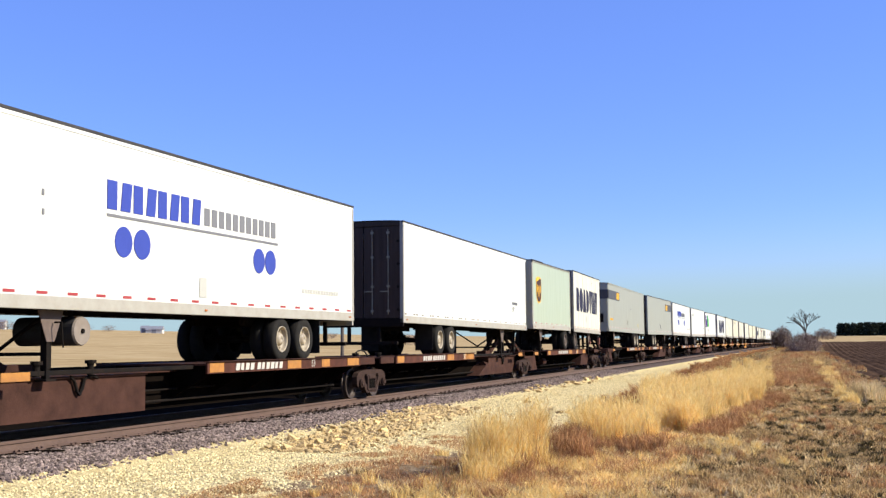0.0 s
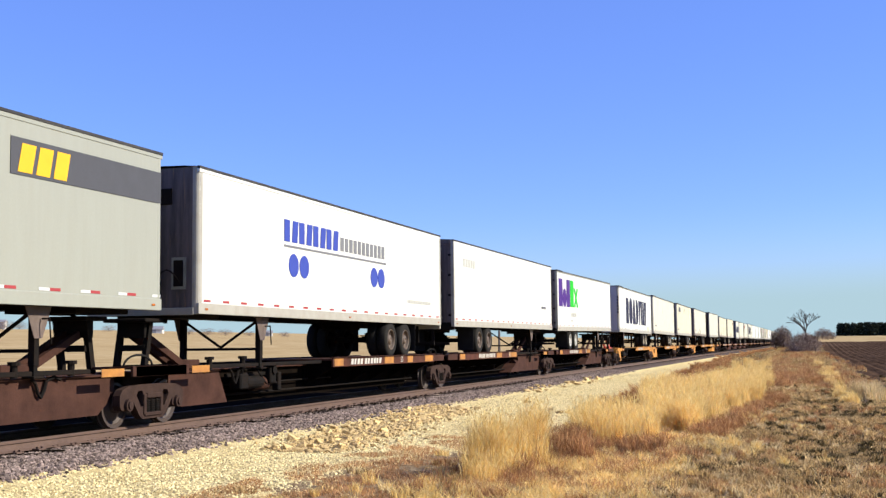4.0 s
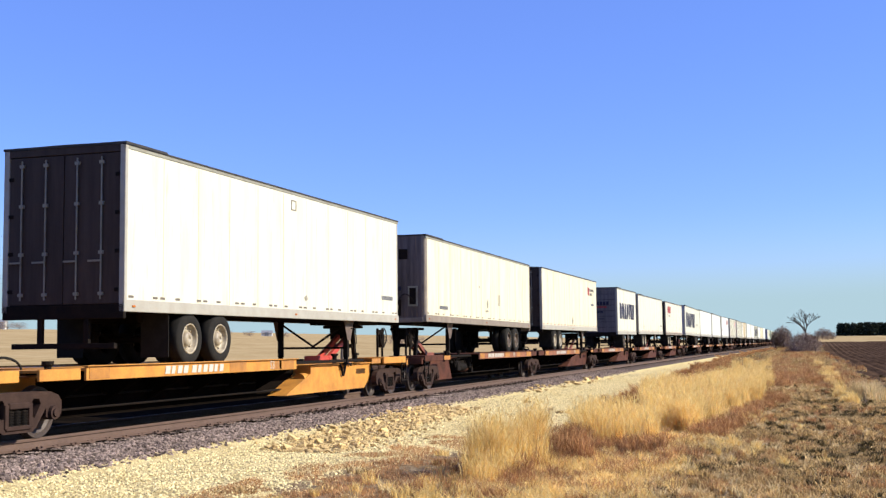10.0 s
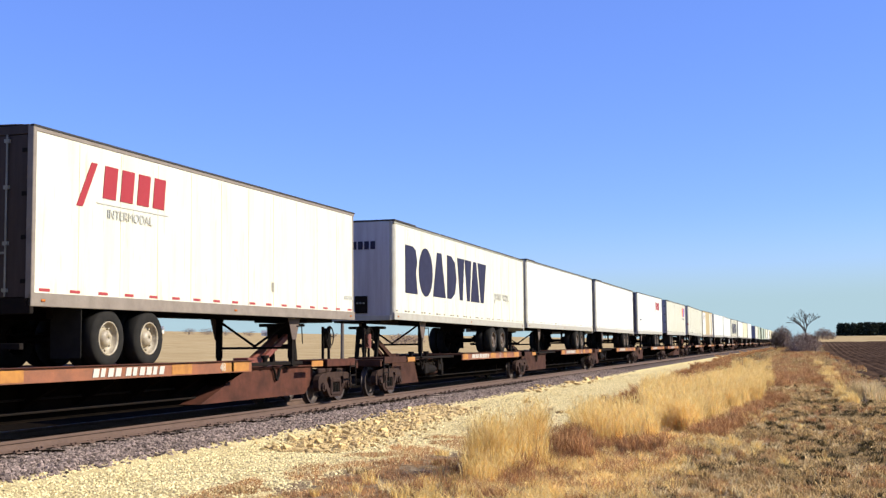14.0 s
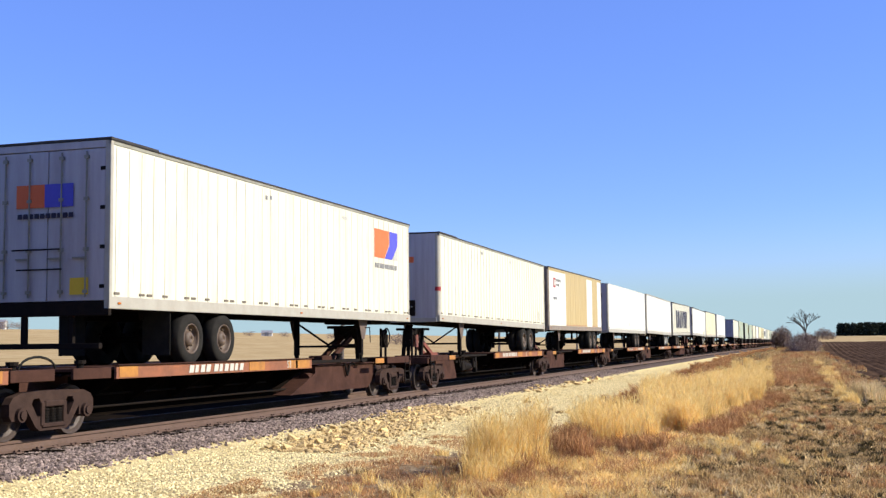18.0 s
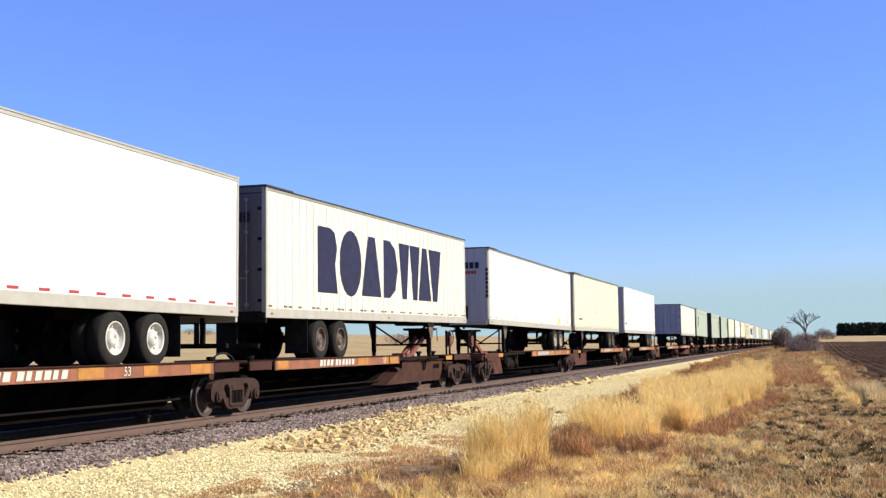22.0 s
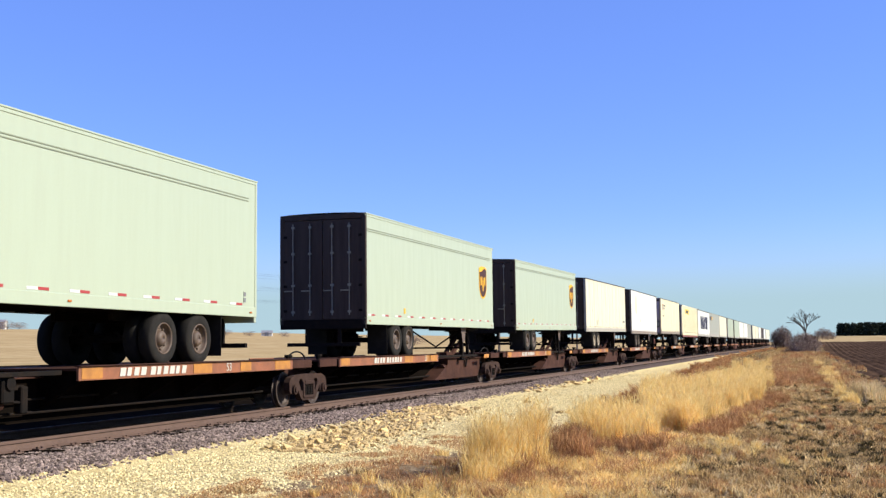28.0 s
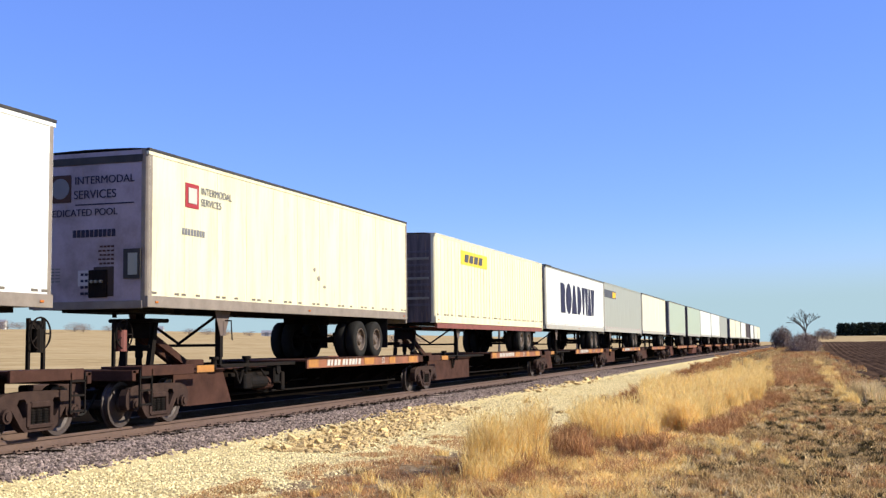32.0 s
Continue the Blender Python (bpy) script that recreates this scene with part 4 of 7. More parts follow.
t = trailer(252.05, 48, "N", CREAM, SHADE_DIRTY_END, 2.17, (10.96, 12.2), "cream semi-trailer with a grimy front wall", rail=RAIL_WORN, heights=(5.01, 4.95))
marks(t, ((7.51, 2.97, 0.22, 0.5, "smudge"), (7.41, 2.71, 0.5, 0.12, "smudge"), (9.25, 3.19, 0.24, 0.42, "outline"), (6.34, 3.59, 0.08, 0.08, "tag")))
freight_marks(t, 1.44, 2.67)
end_bars(t, 0.85, 2.1, 3.25, "navy_lettering", 0.13, 10)
t = trailer(269.14, 48, "R", CREAM, DOOR_BROWN, 2.14, (3.0, 4.3), "cream semi-trailer with black rear doors and small red mark", top=ROOF_DARK, dashes="red", heights=(5.02, 5.04), rims=RIM_WHITE)
marks(t, ((7.31, 2.64, 0.42, 0.5, "diamond"),))
decal(t, "mark_panel", block(11.8, 12.25, 4.14, 4.58), "red_lettering")
CREAM_WORDS = [(t, "INTERMODAL", 12.35, 4.37, 0.15, "grey_lettering", 0), (t, "SERVICES", 12.35, 4.14, 0.15, "grey_lettering", 0)]
freight_marks(t, 12.7, 3.63)
t = trailer(291.49, 28, "R", WHITE, SHADE_GREY_END, 2.04, (2.9,), "short white trailer with seven dark blue marks", rims=RIM_RUST, roll_door=True, heights=(5.05, 5.08))
wordmark(t, 1.0, 7.68, 3.07, 4.12)
end_bars(t, 0.55, 2.05, 4.05, "navy_lettering", 0.24, 7)
end_bars(t, 0.7, 1.35, 3.82, "red_lettering", 0.13, 6)
end_bars(t, 0.95, 1.65, 3.5, "navy_lettering", 0.14, 6)
end_bars(t, 0.85, 1.85, 3.05, "navy_lettering", 0.06, 12)
t = trailer(301.26, 48, "R", WHITE, SHADE_DIRTY_END, 2.12, (2.57, 3.87), DIRTY_L, dashes="red", rims=RIM_WHITE, heights=(5.01, 5.06))
marks(t, ((2.91, 2.65, 0.14, 0.34, "grey"), (6.73, 2.69, 0.12, 0.3, "faint"), (11.7, 2.62, 0.1, 0.3, "faint")))
freight_marks(t, 13.0, 2.8)
t = trailer(318.19, 45, "R", WHITE, DOOR_BROWN, 2.14, (2.23, 3.55), "white semi-trailer with red slanted marks", dashes="red", top=RAIL_WORN, rail=RAIL_WORN, rims=RIM_WHITE, heights=(5.04, 5.06))
marks(t, ((8.69, 2.81, 0.12, 0.22, "grey"),))
slant_marks(t, 1.5, 4.08, 4.66)
decal(t, "underline", block(1.75, 4.1, 3.97, 3.99), "faint_lettering")
SLANT_WORD = [(t, "INTERMODAL", 2.05, 3.74, 0.17, "faint_lettering", 0)]
bars(t, 13.0, 13.6, 2.72, "faint_lettering", 0.1, 6)
t = trailer(335.08, 54, "N", WHITE, SHADE_WHITE, 2.16, (11.52, 12.9), "white semi-trailer with large dark blue marks", kit=1, heights=(5.19, 5.10))
wordmark(t, 0.98, 10.32, 3.0, 4.48)
SLOGAN = [(t, "your way.", 11.5, 3.2, 0.42, "faint_lettering", 0)]
end_bars(t, 0.6, 2.0, 4.4, "navy_lettering", 0.24, 7)
t = trailer(352.18, 53, "N", CLEAN, SHADE_DIRTY_END, 2.15, (11.7, 13.0), WHITE_L)
t = trailer(369.57, 49.2, "N", CLEAN, SHADE_DIRTY_END, 2.12, (11.1, 12.37), WHITE_L, heights=(5.16, 5.11))
t = trailer(386.98, 48, "N", CLEAN, SHADE_GREY_END, 2.14, (10.36, 11.68), "white semi-trailer with red slanted marks at its rear", top=ROOF_DARK, heights=(5.13, 5.16))
slant_marks(t, 10.3, 4.12, 4.72)
freight_marks(t, 1.0, 3.2)
end_bars(t, 0.5, 1.4, 3.3, "navy_lettering", 0.16, 8)
t = trailer(405.11, 53, "R", WHITE, SHADE_WHITE, 2.16, (2.95, 4.3), "ribbed white semi-trailer with an orange and blue panel", ribs=1, heights=(5.17, 5.19))
marks(t, ((6.2, 4.85, 0.09, 0.09, "tag"), (6.43, 4.87, 0.09, 0.09, "tag"), (10.89, 4.85, 0.3, 0.08, "faint")))
decal(t, "mark_panel", [(13.11, 3.97), (13.9, 3.97), (14.3, 4.4), (14.3, 4.79), (13.11, 4.79)], "orange_panel", 0.012)
decal(t, "mark_panel", [(13.95, 3.97), (14.55, 3.97), (15.02, 4.4), (15.02, 4.79), (14.36, 4.79), (14.36, 4.4)], "blue_panel", 0.012)
decal(t, "mark_corner", [(14.6, 3.97), (15.02, 3.97), (15.02, 4.34)], "faint_lettering", 0.012)
bars(t, 13.14, 15.0, 3.74, "grey_lettering", 0.14, 11)
end_decal(t, "mark_panel", 0.75, 1.35, 4.0, 4.42, "blue_panel")
end_decal(t, "mark_panel", 1.35, 1.95, 4.0, 4.42, "orange_panel")
end_bars(t, 0.75, 1.95, 3.85, "navy_lettering", 0.09, 10)
end_decal(t, "warning_plate", 0.42, 0.80, 2.42, 2.72, "yellow_panel")
for y0, y1, z in ((1.0, 2.0, 3.24), (0.95, 1.9, 2.88)):
    part("grab_rail", cyl((-0.05, y0, z), (-0.05, y1, z), 0.014, 8), STEEL_BLACK, t)
t = trailer(424.28, 53, "N", WHITE, SHADE_WHITE, 2.16, (12.24, 13.5), "ribbed white semi-trailer with bright corner posts", ribs=1, kit=1, heights=(5.22, 5.11))
marks(t, ((5.25, 4.85, 0.07, 0.12, "tag"), (5.41, 4.85, 0.07, 0.12, "tag"), (9.71, 4.82, 0.08, 0.12, "tag"), (15.01, 2.74, 0.25, 0.4, "faint")))
end_decal(t, "sign", 0.9, 1.6, 4.15, 4.35, "orange_panel")
part("corner_band", cyl((0.10, 0.10, 3.18), (0.10, 0.10, 3.32), 0.118, 16), DECALS["red_lettering"], t, "red and white band round the corner")
t = trailer(441.49, 48, "N", TAN, SHADE_DIRTY_END, 2.17, (11.13, 12.4), "tan semi-trailer with mismatched white replacement panels", rail=RAIL_WORN, top=ROOF_DARK, dashes="red", rims=RIM_RUST, heights=(5.15, 5.22))
for x0, x1 in ((0.1, 4.06), (9.96, 11.57), (13.34, 14.5)):
    part("replaced_panel", prism(block(x0, x1, 2.40, ROOF - 0.15), -0.006, 0.001), CLEAN, t, "newer white panel")
decal(t, "mark_panel", block(1.06, 1.56, 4.25, 4.72), "red_lettering")
part("mark_square", prism(block(1.15, 1.47, 4.34, 4.63), -0.018, -0.011), DECALS["white_marking"], t)
TAN_WORDS = [(t, "INTERMODAL", 1.66, 4.55, 0.14, "grey_lettering", 0), (t, "SERVICES", 1.66, 4.32, 0.14, "grey_lettering", 0)]
bars(t, 1.02, 1.94, 3.73, "grey_lettering", 0.12, 8)
t = trailer(458.77, 55.6, "N", CLEAN, SHADE_WHITE, 2.14, (11.89, 13.2), "clean white semi-trailer with marked front wall", top=CLEAN, kit=1, heights=(5.15, 5.15))
marks(t, ((8.85, 2.68, 0.26, 0.36, "diamond"), (7.9, 2.80, 0.08, 0.24, "faint")))
end_bars(t, 0.4, 1.9, 4.42, "navy_lettering", 0.26, 7)
end_bars(t, 0.6, 1.3, 4.1, "faint_lettering", 0.14, 6)
end_bars(t, 1.0, 1.8, 3.75, "navy_lettering", 0.16, 6)
t = trailer(476.72, 53.8, "N", CLEAN, SHADE_WHITE, 2.13, (11.86, 13.19), WHITE_L, top=RAIL_LIGHT, dashes="red", kit=1, rims=RIM_BRIGHT, heights=(5.21, 5.12))
t = trailer(494.48, 53, "R", WHITE, SHADE_GREY_END, 2.14, (3.22, 4.54), "ribbed white semi-trailer with seven dark blue marks", ribs=1, heights=(5.12, 5.23))
wordmark(t, 2.93, 13.15, 2.82, 4.5)
end_bars(t, 0.4, 1.4, 4.45, "navy_lettering", 0.24, 5)
t = trailer(513.8, 53, "N", CLEAN, SHADE_WHITE, 2.16, (12.41, 13.7), "clean white semi-trailer with marked front wall", kit=1, heights=(5.20, 5.10), rims=RIM_WHITE)
marks(t, ((13.16, 2.56, 0.45, 0.26, "yellow"), (14.96, 2.75, 0.6, 0.5, "outline")))
end_bars(t, 0.4, 1.9, 4.45, "navy_lettering", 0.24, 7)
end_bars(t, 0.5, 1.2, 4.18, "red_lettering", 0.12, 6)
for i in range(7):
    part("corner_plate", box(-0.022, -0.014, 0.03, 0.13, 4.2 - 0.17 * i, 4.34 - 0.17 * i), DECALS["navy_lettering"], t)
t = trailer(531.0, 48.8, "N", YELLOWED, SHADE_GREY_END, 2.16, (11.5, 12.8), "rust-streaked cream semi-trailer on a spine car", dashes="red", heights=(5.19, 5.20))
marks(t, ((7.38, 4.77, 0.15, 0.12, "faint"), (6.73, 3.29, 0.25, 0.3, "smudge")))
freight_marks(t, 1.27, 2.79)
t = trailer(548.46, 53, "N", CLEAN, SHADE_WHITE, 2.14, (12.07, 13.41), WHITE_L, top=CLEAN, kit=1, heights=(5.23, 5.22))
marks(t, ((6.27, 2.72, 0.16, 0.14, "tag"),))
freight_marks(t, 0.35)
NUMBER += [(t, "53", 0.62, 3.05, 0.2, "navy_lettering", 1), (t, "53", 0.2, 3.1, 0.17, "faint_lettering", 0)]
t = trailer(584.95, 48, "R", WHITE, SHADE_WHITE, 2.16, (2.6, 3.9), "dusty white semi-trailer with grey rear doors", dashes="red")
t = trailer(601.95, 45, "N", PALE_GREEN, DOOR_BROWN, 2.13, (9.93, 11.29), "pale green semi-trailer with a brown shield mark", top=PALE_GREEN, rail=PALE_GREEN, dashes="both", rims=RIM_RUST, heights=(5.23, 5.15))
marks(t, ((13.15, 2.62, 0.1, 0.09, "tag"), (13.15, 2.49, 0.1, 0.09, "tag")))
shield(t, 1.67, 3.12, 4.4)
belt_lines(t)
end_bars(t, 0.8, 1.8, 4.85, "navy_lettering", 0.14, 8)
t = trailer(622.37, 45, "R", PALE_GREEN, DOOR_BROWN, 2.06, (2.64, 3.78), "pale green semi-trailer with dark brown doors and shield mark", top=PALE_GREEN, rail=PALE_GREEN, dashes="both", heights=(5.17, 5.20))
shield(t, 12.22, 3.16, 4.38)
belt_lines(t)
t = trailer(639.70, 44, "R", PALE_GREEN, DOOR_BROWN, 2.08, (2.33, 3.54), "pale green semi-trailer with dark brown doors and shield mark", top=PALE_GREEN, rail=PALE_GREEN, dashes="both", heights=(5.03, 5.15))
shield(t, 12.19, 3.2, 4.43)
belt_lines(t)
t = trailer(656.0, 48, "R", CREAM, DOOR_BROWN, 2.14, (2.73, 4.04), "cream semi-trailer with nearly black rear doors", top=ROOF_DARK, heights=(5.10, 5.20), rims=RIM_WHITE)
marks(t, ((3.54, 2.62, 0.3, 0.4, "outline"), (2.1, 3.34, 0.12, 0.2, "faint"), (14.0, 2.53, 0.5, 0.1, "faint")))
freight_marks(t, 13.3, 2.8)
t = trailer(673.33, 47.1, "R", CLEAN, DOOR_BROWN, 2.12, (2.5, 3.8), "white semi-trailer with dark rear doors", top=ROOF_DARK, rims=RIM_RUST, rail=RAIL_WORN, heights=(5.20, 5.20))
marks(t, ((2.51, 4.2, 1.1, 1.4, "oval"), (4.32, 3.12, 0.12, 0.28, "outline")))
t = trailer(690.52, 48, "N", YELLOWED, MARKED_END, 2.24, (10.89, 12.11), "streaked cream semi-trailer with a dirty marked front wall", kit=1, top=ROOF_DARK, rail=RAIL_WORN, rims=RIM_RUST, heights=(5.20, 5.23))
marks(t, ((7.65, 3.37, 0.15, 0.15, "smudge"), (7.91, 3.16, 0.2, 0.2, "smudge"), (8.27, 2.96, 0.2, 0.12, "smudge")))
decal(t, "mark_panel", block(1.34, 1.87, 4.26, 4.75), "red_lettering", 0.012)
part("mark_square", prism(block(1.44, 1.77, 4.35, 4.66), -0.026, -0.013), DECALS["white_marking"], t)
WORDS = [(t, "INTERMODAL", 1.95, 4.58, 0.15, "grey_lettering", 0), (t, "SERVICES", 1.95, 4.35, 0.15, "grey_lettering", 0),
         (t, "INTERMODAL", 1.60, 4.61, 0.15, "navy_lettering", 1), (t, "SERVICES", 1.62, 4.33, 0.165, "navy_lettering", 1), (t, "DEDICATED POOL", 2.24, 4.0, 0.135, "navy_lettering", 1)]
bars(t, 1.23, 2.15, 3.77, "grey_lettering", 0.13, 8)
end_decal(t, "underline", 0.3, 1.58, 4.20, 4.225, "navy_lettering")
end_decal(t, "mark_panel", 1.68, 2.2, 4.27, 4.80, "shield_brown")
part("mark_disc", cyl((-0.018, 1.92, 4.54), (-0.012, 1.92, 4.54), 0.2, 20), DECALS["grey_lettering"], t)
end_bars(t, 0.7, 1.65, 3.66, "navy_lettering", 0.14, 10)
for i in range(5):
    end_bars(t, 0.72, 1.05 + 0.03 * (i % 2), 3.40 - 0.08 * i, "shield_brown", 0.035, 4)
    end_bars(t, 1.9, 2.3, 3.0 - 0.06 * i, "grey_lettering", 0.025, 3)
for i in range(4):
    end_bars(t, 1.28, 1.46, 2.88 - 0.12 * i, "navy_lettering", 0.05, 2)
part("document_sheet", box(-0.014, -0.002, 1.24, 1.50, 2.66, 2.96, 0.003), SHADE_WHITE, t, "pale notice plate")
part("vent_frame", box(-0.035, -0.002, 0.14, 0.50, 2.78, 3.34), ROOF_DARK, t)
part("vent_opening", box(-0.042, -0.034, 0.20, 0.40, 2.85, 3.26), GREY, t)
part("nose_header", box(-0.02, 0.0, 0.12, 2.47, 4.98, 5.12, 0.006), ROOF_DARK, t)
part("recess_panel", box(-0.012, -0.002, 0.72, 1.16, 2.46, 3.02, 0.004), DOOR_BROWN, t)
t = trailer(708.02, 53, "N", YELLOWED, SHADE_DIRTY_END, 2.20, (12.2, 13.5), "cream ribbed container on a red chassis", ribs=1, rail=YELLOWED, top=CREAM, kit=0, heights=(5.17, 5.17))
for i in range(9):
    part("louvre", box(-0.022, 0.002, 0.22, 2.37, 2.75 + 0.22 * i, 2.83 + 0.22 * i, 0.006), ALUMINIUM if i % 3 == 1 else SHADE_GREY_END, t)
for y in (-0.008, 2.50):
    part("chassis_beam", box(0.15, 15.9, y, y + 0.09, 2.02, 2.19, 0.006), FADED_RED, t, "faded red container chassis beam")
decal(t, "mark_panel", block(2.98, 6.5, 4.32, 4.82), "yellow_panel", 0.012)
for i in range(4):
    part("mark_bar", prism(block(3.4 + 0.62 * i, 3.85 + 0.62 * i, 4.42, 4.7, 0.1), -0.026, -0.013), DECALS["band_grey"], t)
t = trailer(725.0, 53, "N", CLEAN, SHADE_DIRTY_END, 2.15, (12.2, 13.5), "white semi-trailer with seven large dark blue marks")
wordmark(t, 3.4, 13.0, 3.0, 4.5)
t = trailer(741.5, 53, "N", GREY, GREY, 2.15, (12.2, 13.5), "grey semi-trailer with a black band and gold marks", top=GREY, dashes="both")
decal(t, "band", block(0.05, 4.4, 4.25, 4.72), "band_grey")
part("mark_bar", prism(block(3.0, 4.2, 4.3, 4.65, 0.1), -0.018, -0.010), DECALS["shield_gold"], t)
trailer(758.4, 48, "N", CREAM, SHADE_DIRTY_END, 2.15, (11.0, 12.3), "cream box semi-trailer on a spine car", near=False)
trailer(776.2, 45, "N", PALE_GREEN, SHADE_DIRTY_END, 2.15, (10.0, 11.3), "pale green box semi-trailer on a spine car", near=False)
FAR_AT = [792.4, 807.6, 823.2, 838.8, 860.2, 875.5, 892.8, 910.1, 929.4, 948.8, 965.9]
FAR = [PALE_GREEN, CLEAN, CLEAN, GREY, CREAM, CREAM, CLEAN, DOOR_BROWN, CLEAN, WHITE, CREAM]
for k, paint in enumerate(FAR):
    feet = 48 if k % 3 or k < 4 else 53
    trailer(FAR_AT[k], feet, "N" if k % 4 else "R", paint, SHADE_DIRTY_END, 2.12, (11.0, 12.3) if k % 4 else (2.8, 4.1),
            {"grey_paint": "grey", "cream_paint": "cream", "dark_brown_door_paint": "dark brown", "pale_grey_green_paint": "pale green"}.get(paint.name, "white") + " box semi-trailer far along the train", near=False)


def lettering(text, height, material):
    """Readable characters as a thin mesh, from the built-in font."""
    cu = bpy.data.curves.new("lettering", "FONT")
    cu.body, cu.size, cu.extrude = text, height * 1.4, 0.003
    ob = bpy.data.objects.new("lettering", cu)
    me = bpy.data.meshes.new_from_object(ob)
    bpy.data.objects.remove(ob)
    bpy.data.curves.remove(cu)
    me.materials.clear()
    me.materials.append(material)
    return me


for ob, text, x, z, h, mat, face in NUMBER + WORDS + TAN_WORDS + CREAM_WORDS + SLOGAN + FEET + SLANT_WORD:
    part("lettering", lettering(text, h, DECALS[mat]), None, ob, at=pose(x, -0.018, z, 90, 0, 0) if not face else pose(-0.016, x, z, 90, 0, -90))
FIFTY_THREE = lettering("53", 0.17, DECALS["white_marking"])
FORTY_EIGHT = lettering("48", 0.17, DECALS["white_marking"])


# ---- spine cars ----
def wheelset_bm():
    one = [(0.075, 0.31), (0.12, 0.44), (0.14, 0.505), (0.145, 0.53), (0.31, 0.50), (0.36, 0.475), (0.425, 0.48), (0.425, 0.58), (0.445, 0.60), (0.448, 0.63), (0.425, 0.645), (0.36, 0.645)]
    near = [(0.05, 0.24), (0.14, 0.40), (0.15, 0.485), (0.15, 0.50), (0.29, 0.545), (0.345, 0.52), (0.365, 0.492), (0.42, 0.49), (0.42, 0.58), (0.445, 0.595), (0.447, 0.62), (0.36, 0.625), (0.30, 0.585), (0.15, 0.57), (0.09, 0.66), (0.085, 1.295)]
    prof = near + [(r, 2.59 - a) for r, a in reversed(near[:-1])]
    return lathe(prof, 32)


def side_frame(bm, y):
    """A cast side frame: an arched top chord, axle boxes at its ends, a deep middle with three openings."""
    half = [(0.36, 0.14), (0.46, 0.21), (0.66, 0.46), (0.70, 0.50), (0.70, 0.36), (0.77, 0.33), (0.78, 0.50), (0.95, 0.50), (0.96, 0.33), (1.05, 0.33), (1.11, 0.41), (1.11, 0.60), (1.03, 0.70), (0.82, 0.765), (0.4, 0.785)]
    loops = [half + [(-x, z) for x, z in reversed(half)], [(-0.24, 0.26), (0.24, 0.26), (0.24, 0.53), (-0.24, 0.53)]]
    for s in (-1, 1):
        loops.append([(s * 0.34, 0.38), (s * 0.41, 0.36), (s * 0.56, 0.58), (s * 0.52, 0.66), (s * 0.38, 0.67), (s * 0.34, 0.62)])
    edges = []
    for lp in loops:
        vs = [bm.verts.new((x, y - 0.07, z)) for x, z in lp]
        edges += [bm.edges.new((vs[i], vs[(i + 1) % len(vs)])) for i in range(len(vs))]
    got = bmesh.ops.triangle_fill(bm, edges=edges, use_beauty=True)
    faces = [g for g in got["geom"] if isinstance(g, bmesh.types.BMFace)]
    ext = bmesh.ops.extrude_face_region(bm, geom=faces)
    bmesh.ops.translate(bm, vec=(0, 0.15, 0), verts=[g for g in ext["geom"] if isinstance(g, bmesh.types.BMVert)])
    bmesh.ops.recalc_face_normals(bm, faces=bm.faces)
    out = -1 if y < 1 else 1
    for s in (-1, 1):
        add_cyl(bm, (s * 0.865, y - 0.1 * out, 0.42), (s * 0.865, y + 0.13 * out, 0.42), 0.115, 14)
        add_cyl(bm, (s * 0.865, y + 0.13 * out, 0.42), (s * 0.865, y + 0.16 * out, 0.42), 0.07, 10)
        add_box(bm, s * 0.29 - 0.045, s * 0.29 + 0.045, y - 0.095, y + 0.095, 0.22, 0.60, 0.01)
    add_box(bm, -0.25, 0.25, y - 0.11, y + 0.11, 0.52, 0.62, 0.015)
    add_box(bm, -0.30, 0.30, y - 0.10, y + 0.10, 0.19, 0.26, 0.01)
    return bm


def springs_bm():
    bm = bmesh.new()
    for y in (0.29, 2.30):
        for x in (-0.17, 0.0, 0.17):
            for k in range(6):
                add_cyl(bm, (x, y - 0.02, 0.255 + 0.042 * k), (x, y - 0.02, 0.28 + 0.042 * k), 0.078, 10)
            add_cyl(bm, (x, y - 0.02, 0.25), (x, y - 0.02, 0.50), 0.055, 8)
    return bm


frames_bm = bmesh.new()
side_frame(frames_bm, 0.29)
side_frame(frames_bm, 2.30)
add_box(frames_bm, -0.22, 0.22, 0.3, 2.29, 0.42, 0.66, 0.02)
add_cyl(frames_bm, (0, 1.295, 0.6), (0, 1.295, 0.80), 0.22, 16)
for s in (-1, 1):
    add_box(frames_bm, s * 0.36 - 0.05, s * 0.36 + 0.05, 0.45, 2.14, 0.30, 0.42, 0.01)
TRUCK_ME = mesh_of("truck", frames_bm, TRUCK_STEEL)
WHEELSET_ME = mesh_of("wheelset", wheelset_bm(), WHEEL_STEEL)
SPRINGS_ME = mesh_of("spring_group", springs_bm(), STEEL_BLACK)
WHEEL_R = 0.42
truck_pattern = new("truck", TRUCK_ME)
spinning = []
for s in (-1, 1):
    ws = part("wheelset", WHEELSET_ME, None, truck_pattern, "steel wheels on an axle", at=pose(0.865 * s, 0, WHEEL_R))
    spinning.append((ws, 0.865 * s))
part("spring_group", SPRINGS_ME, None, truck_pattern, "coil springs")


def spin_wheels():
    """Key the two wheelsets of the first truck; the copies roll by the same keys."""
    steps = 1120
    for ws, x in spinning:
        walk(ws, [(32.0 * i / steps, pose(x, 0, WHEEL_R, 0, -math.degrees(travelled(32.0 * i / steps) / WHEEL_R), 0)) for i in range(steps + 1)])


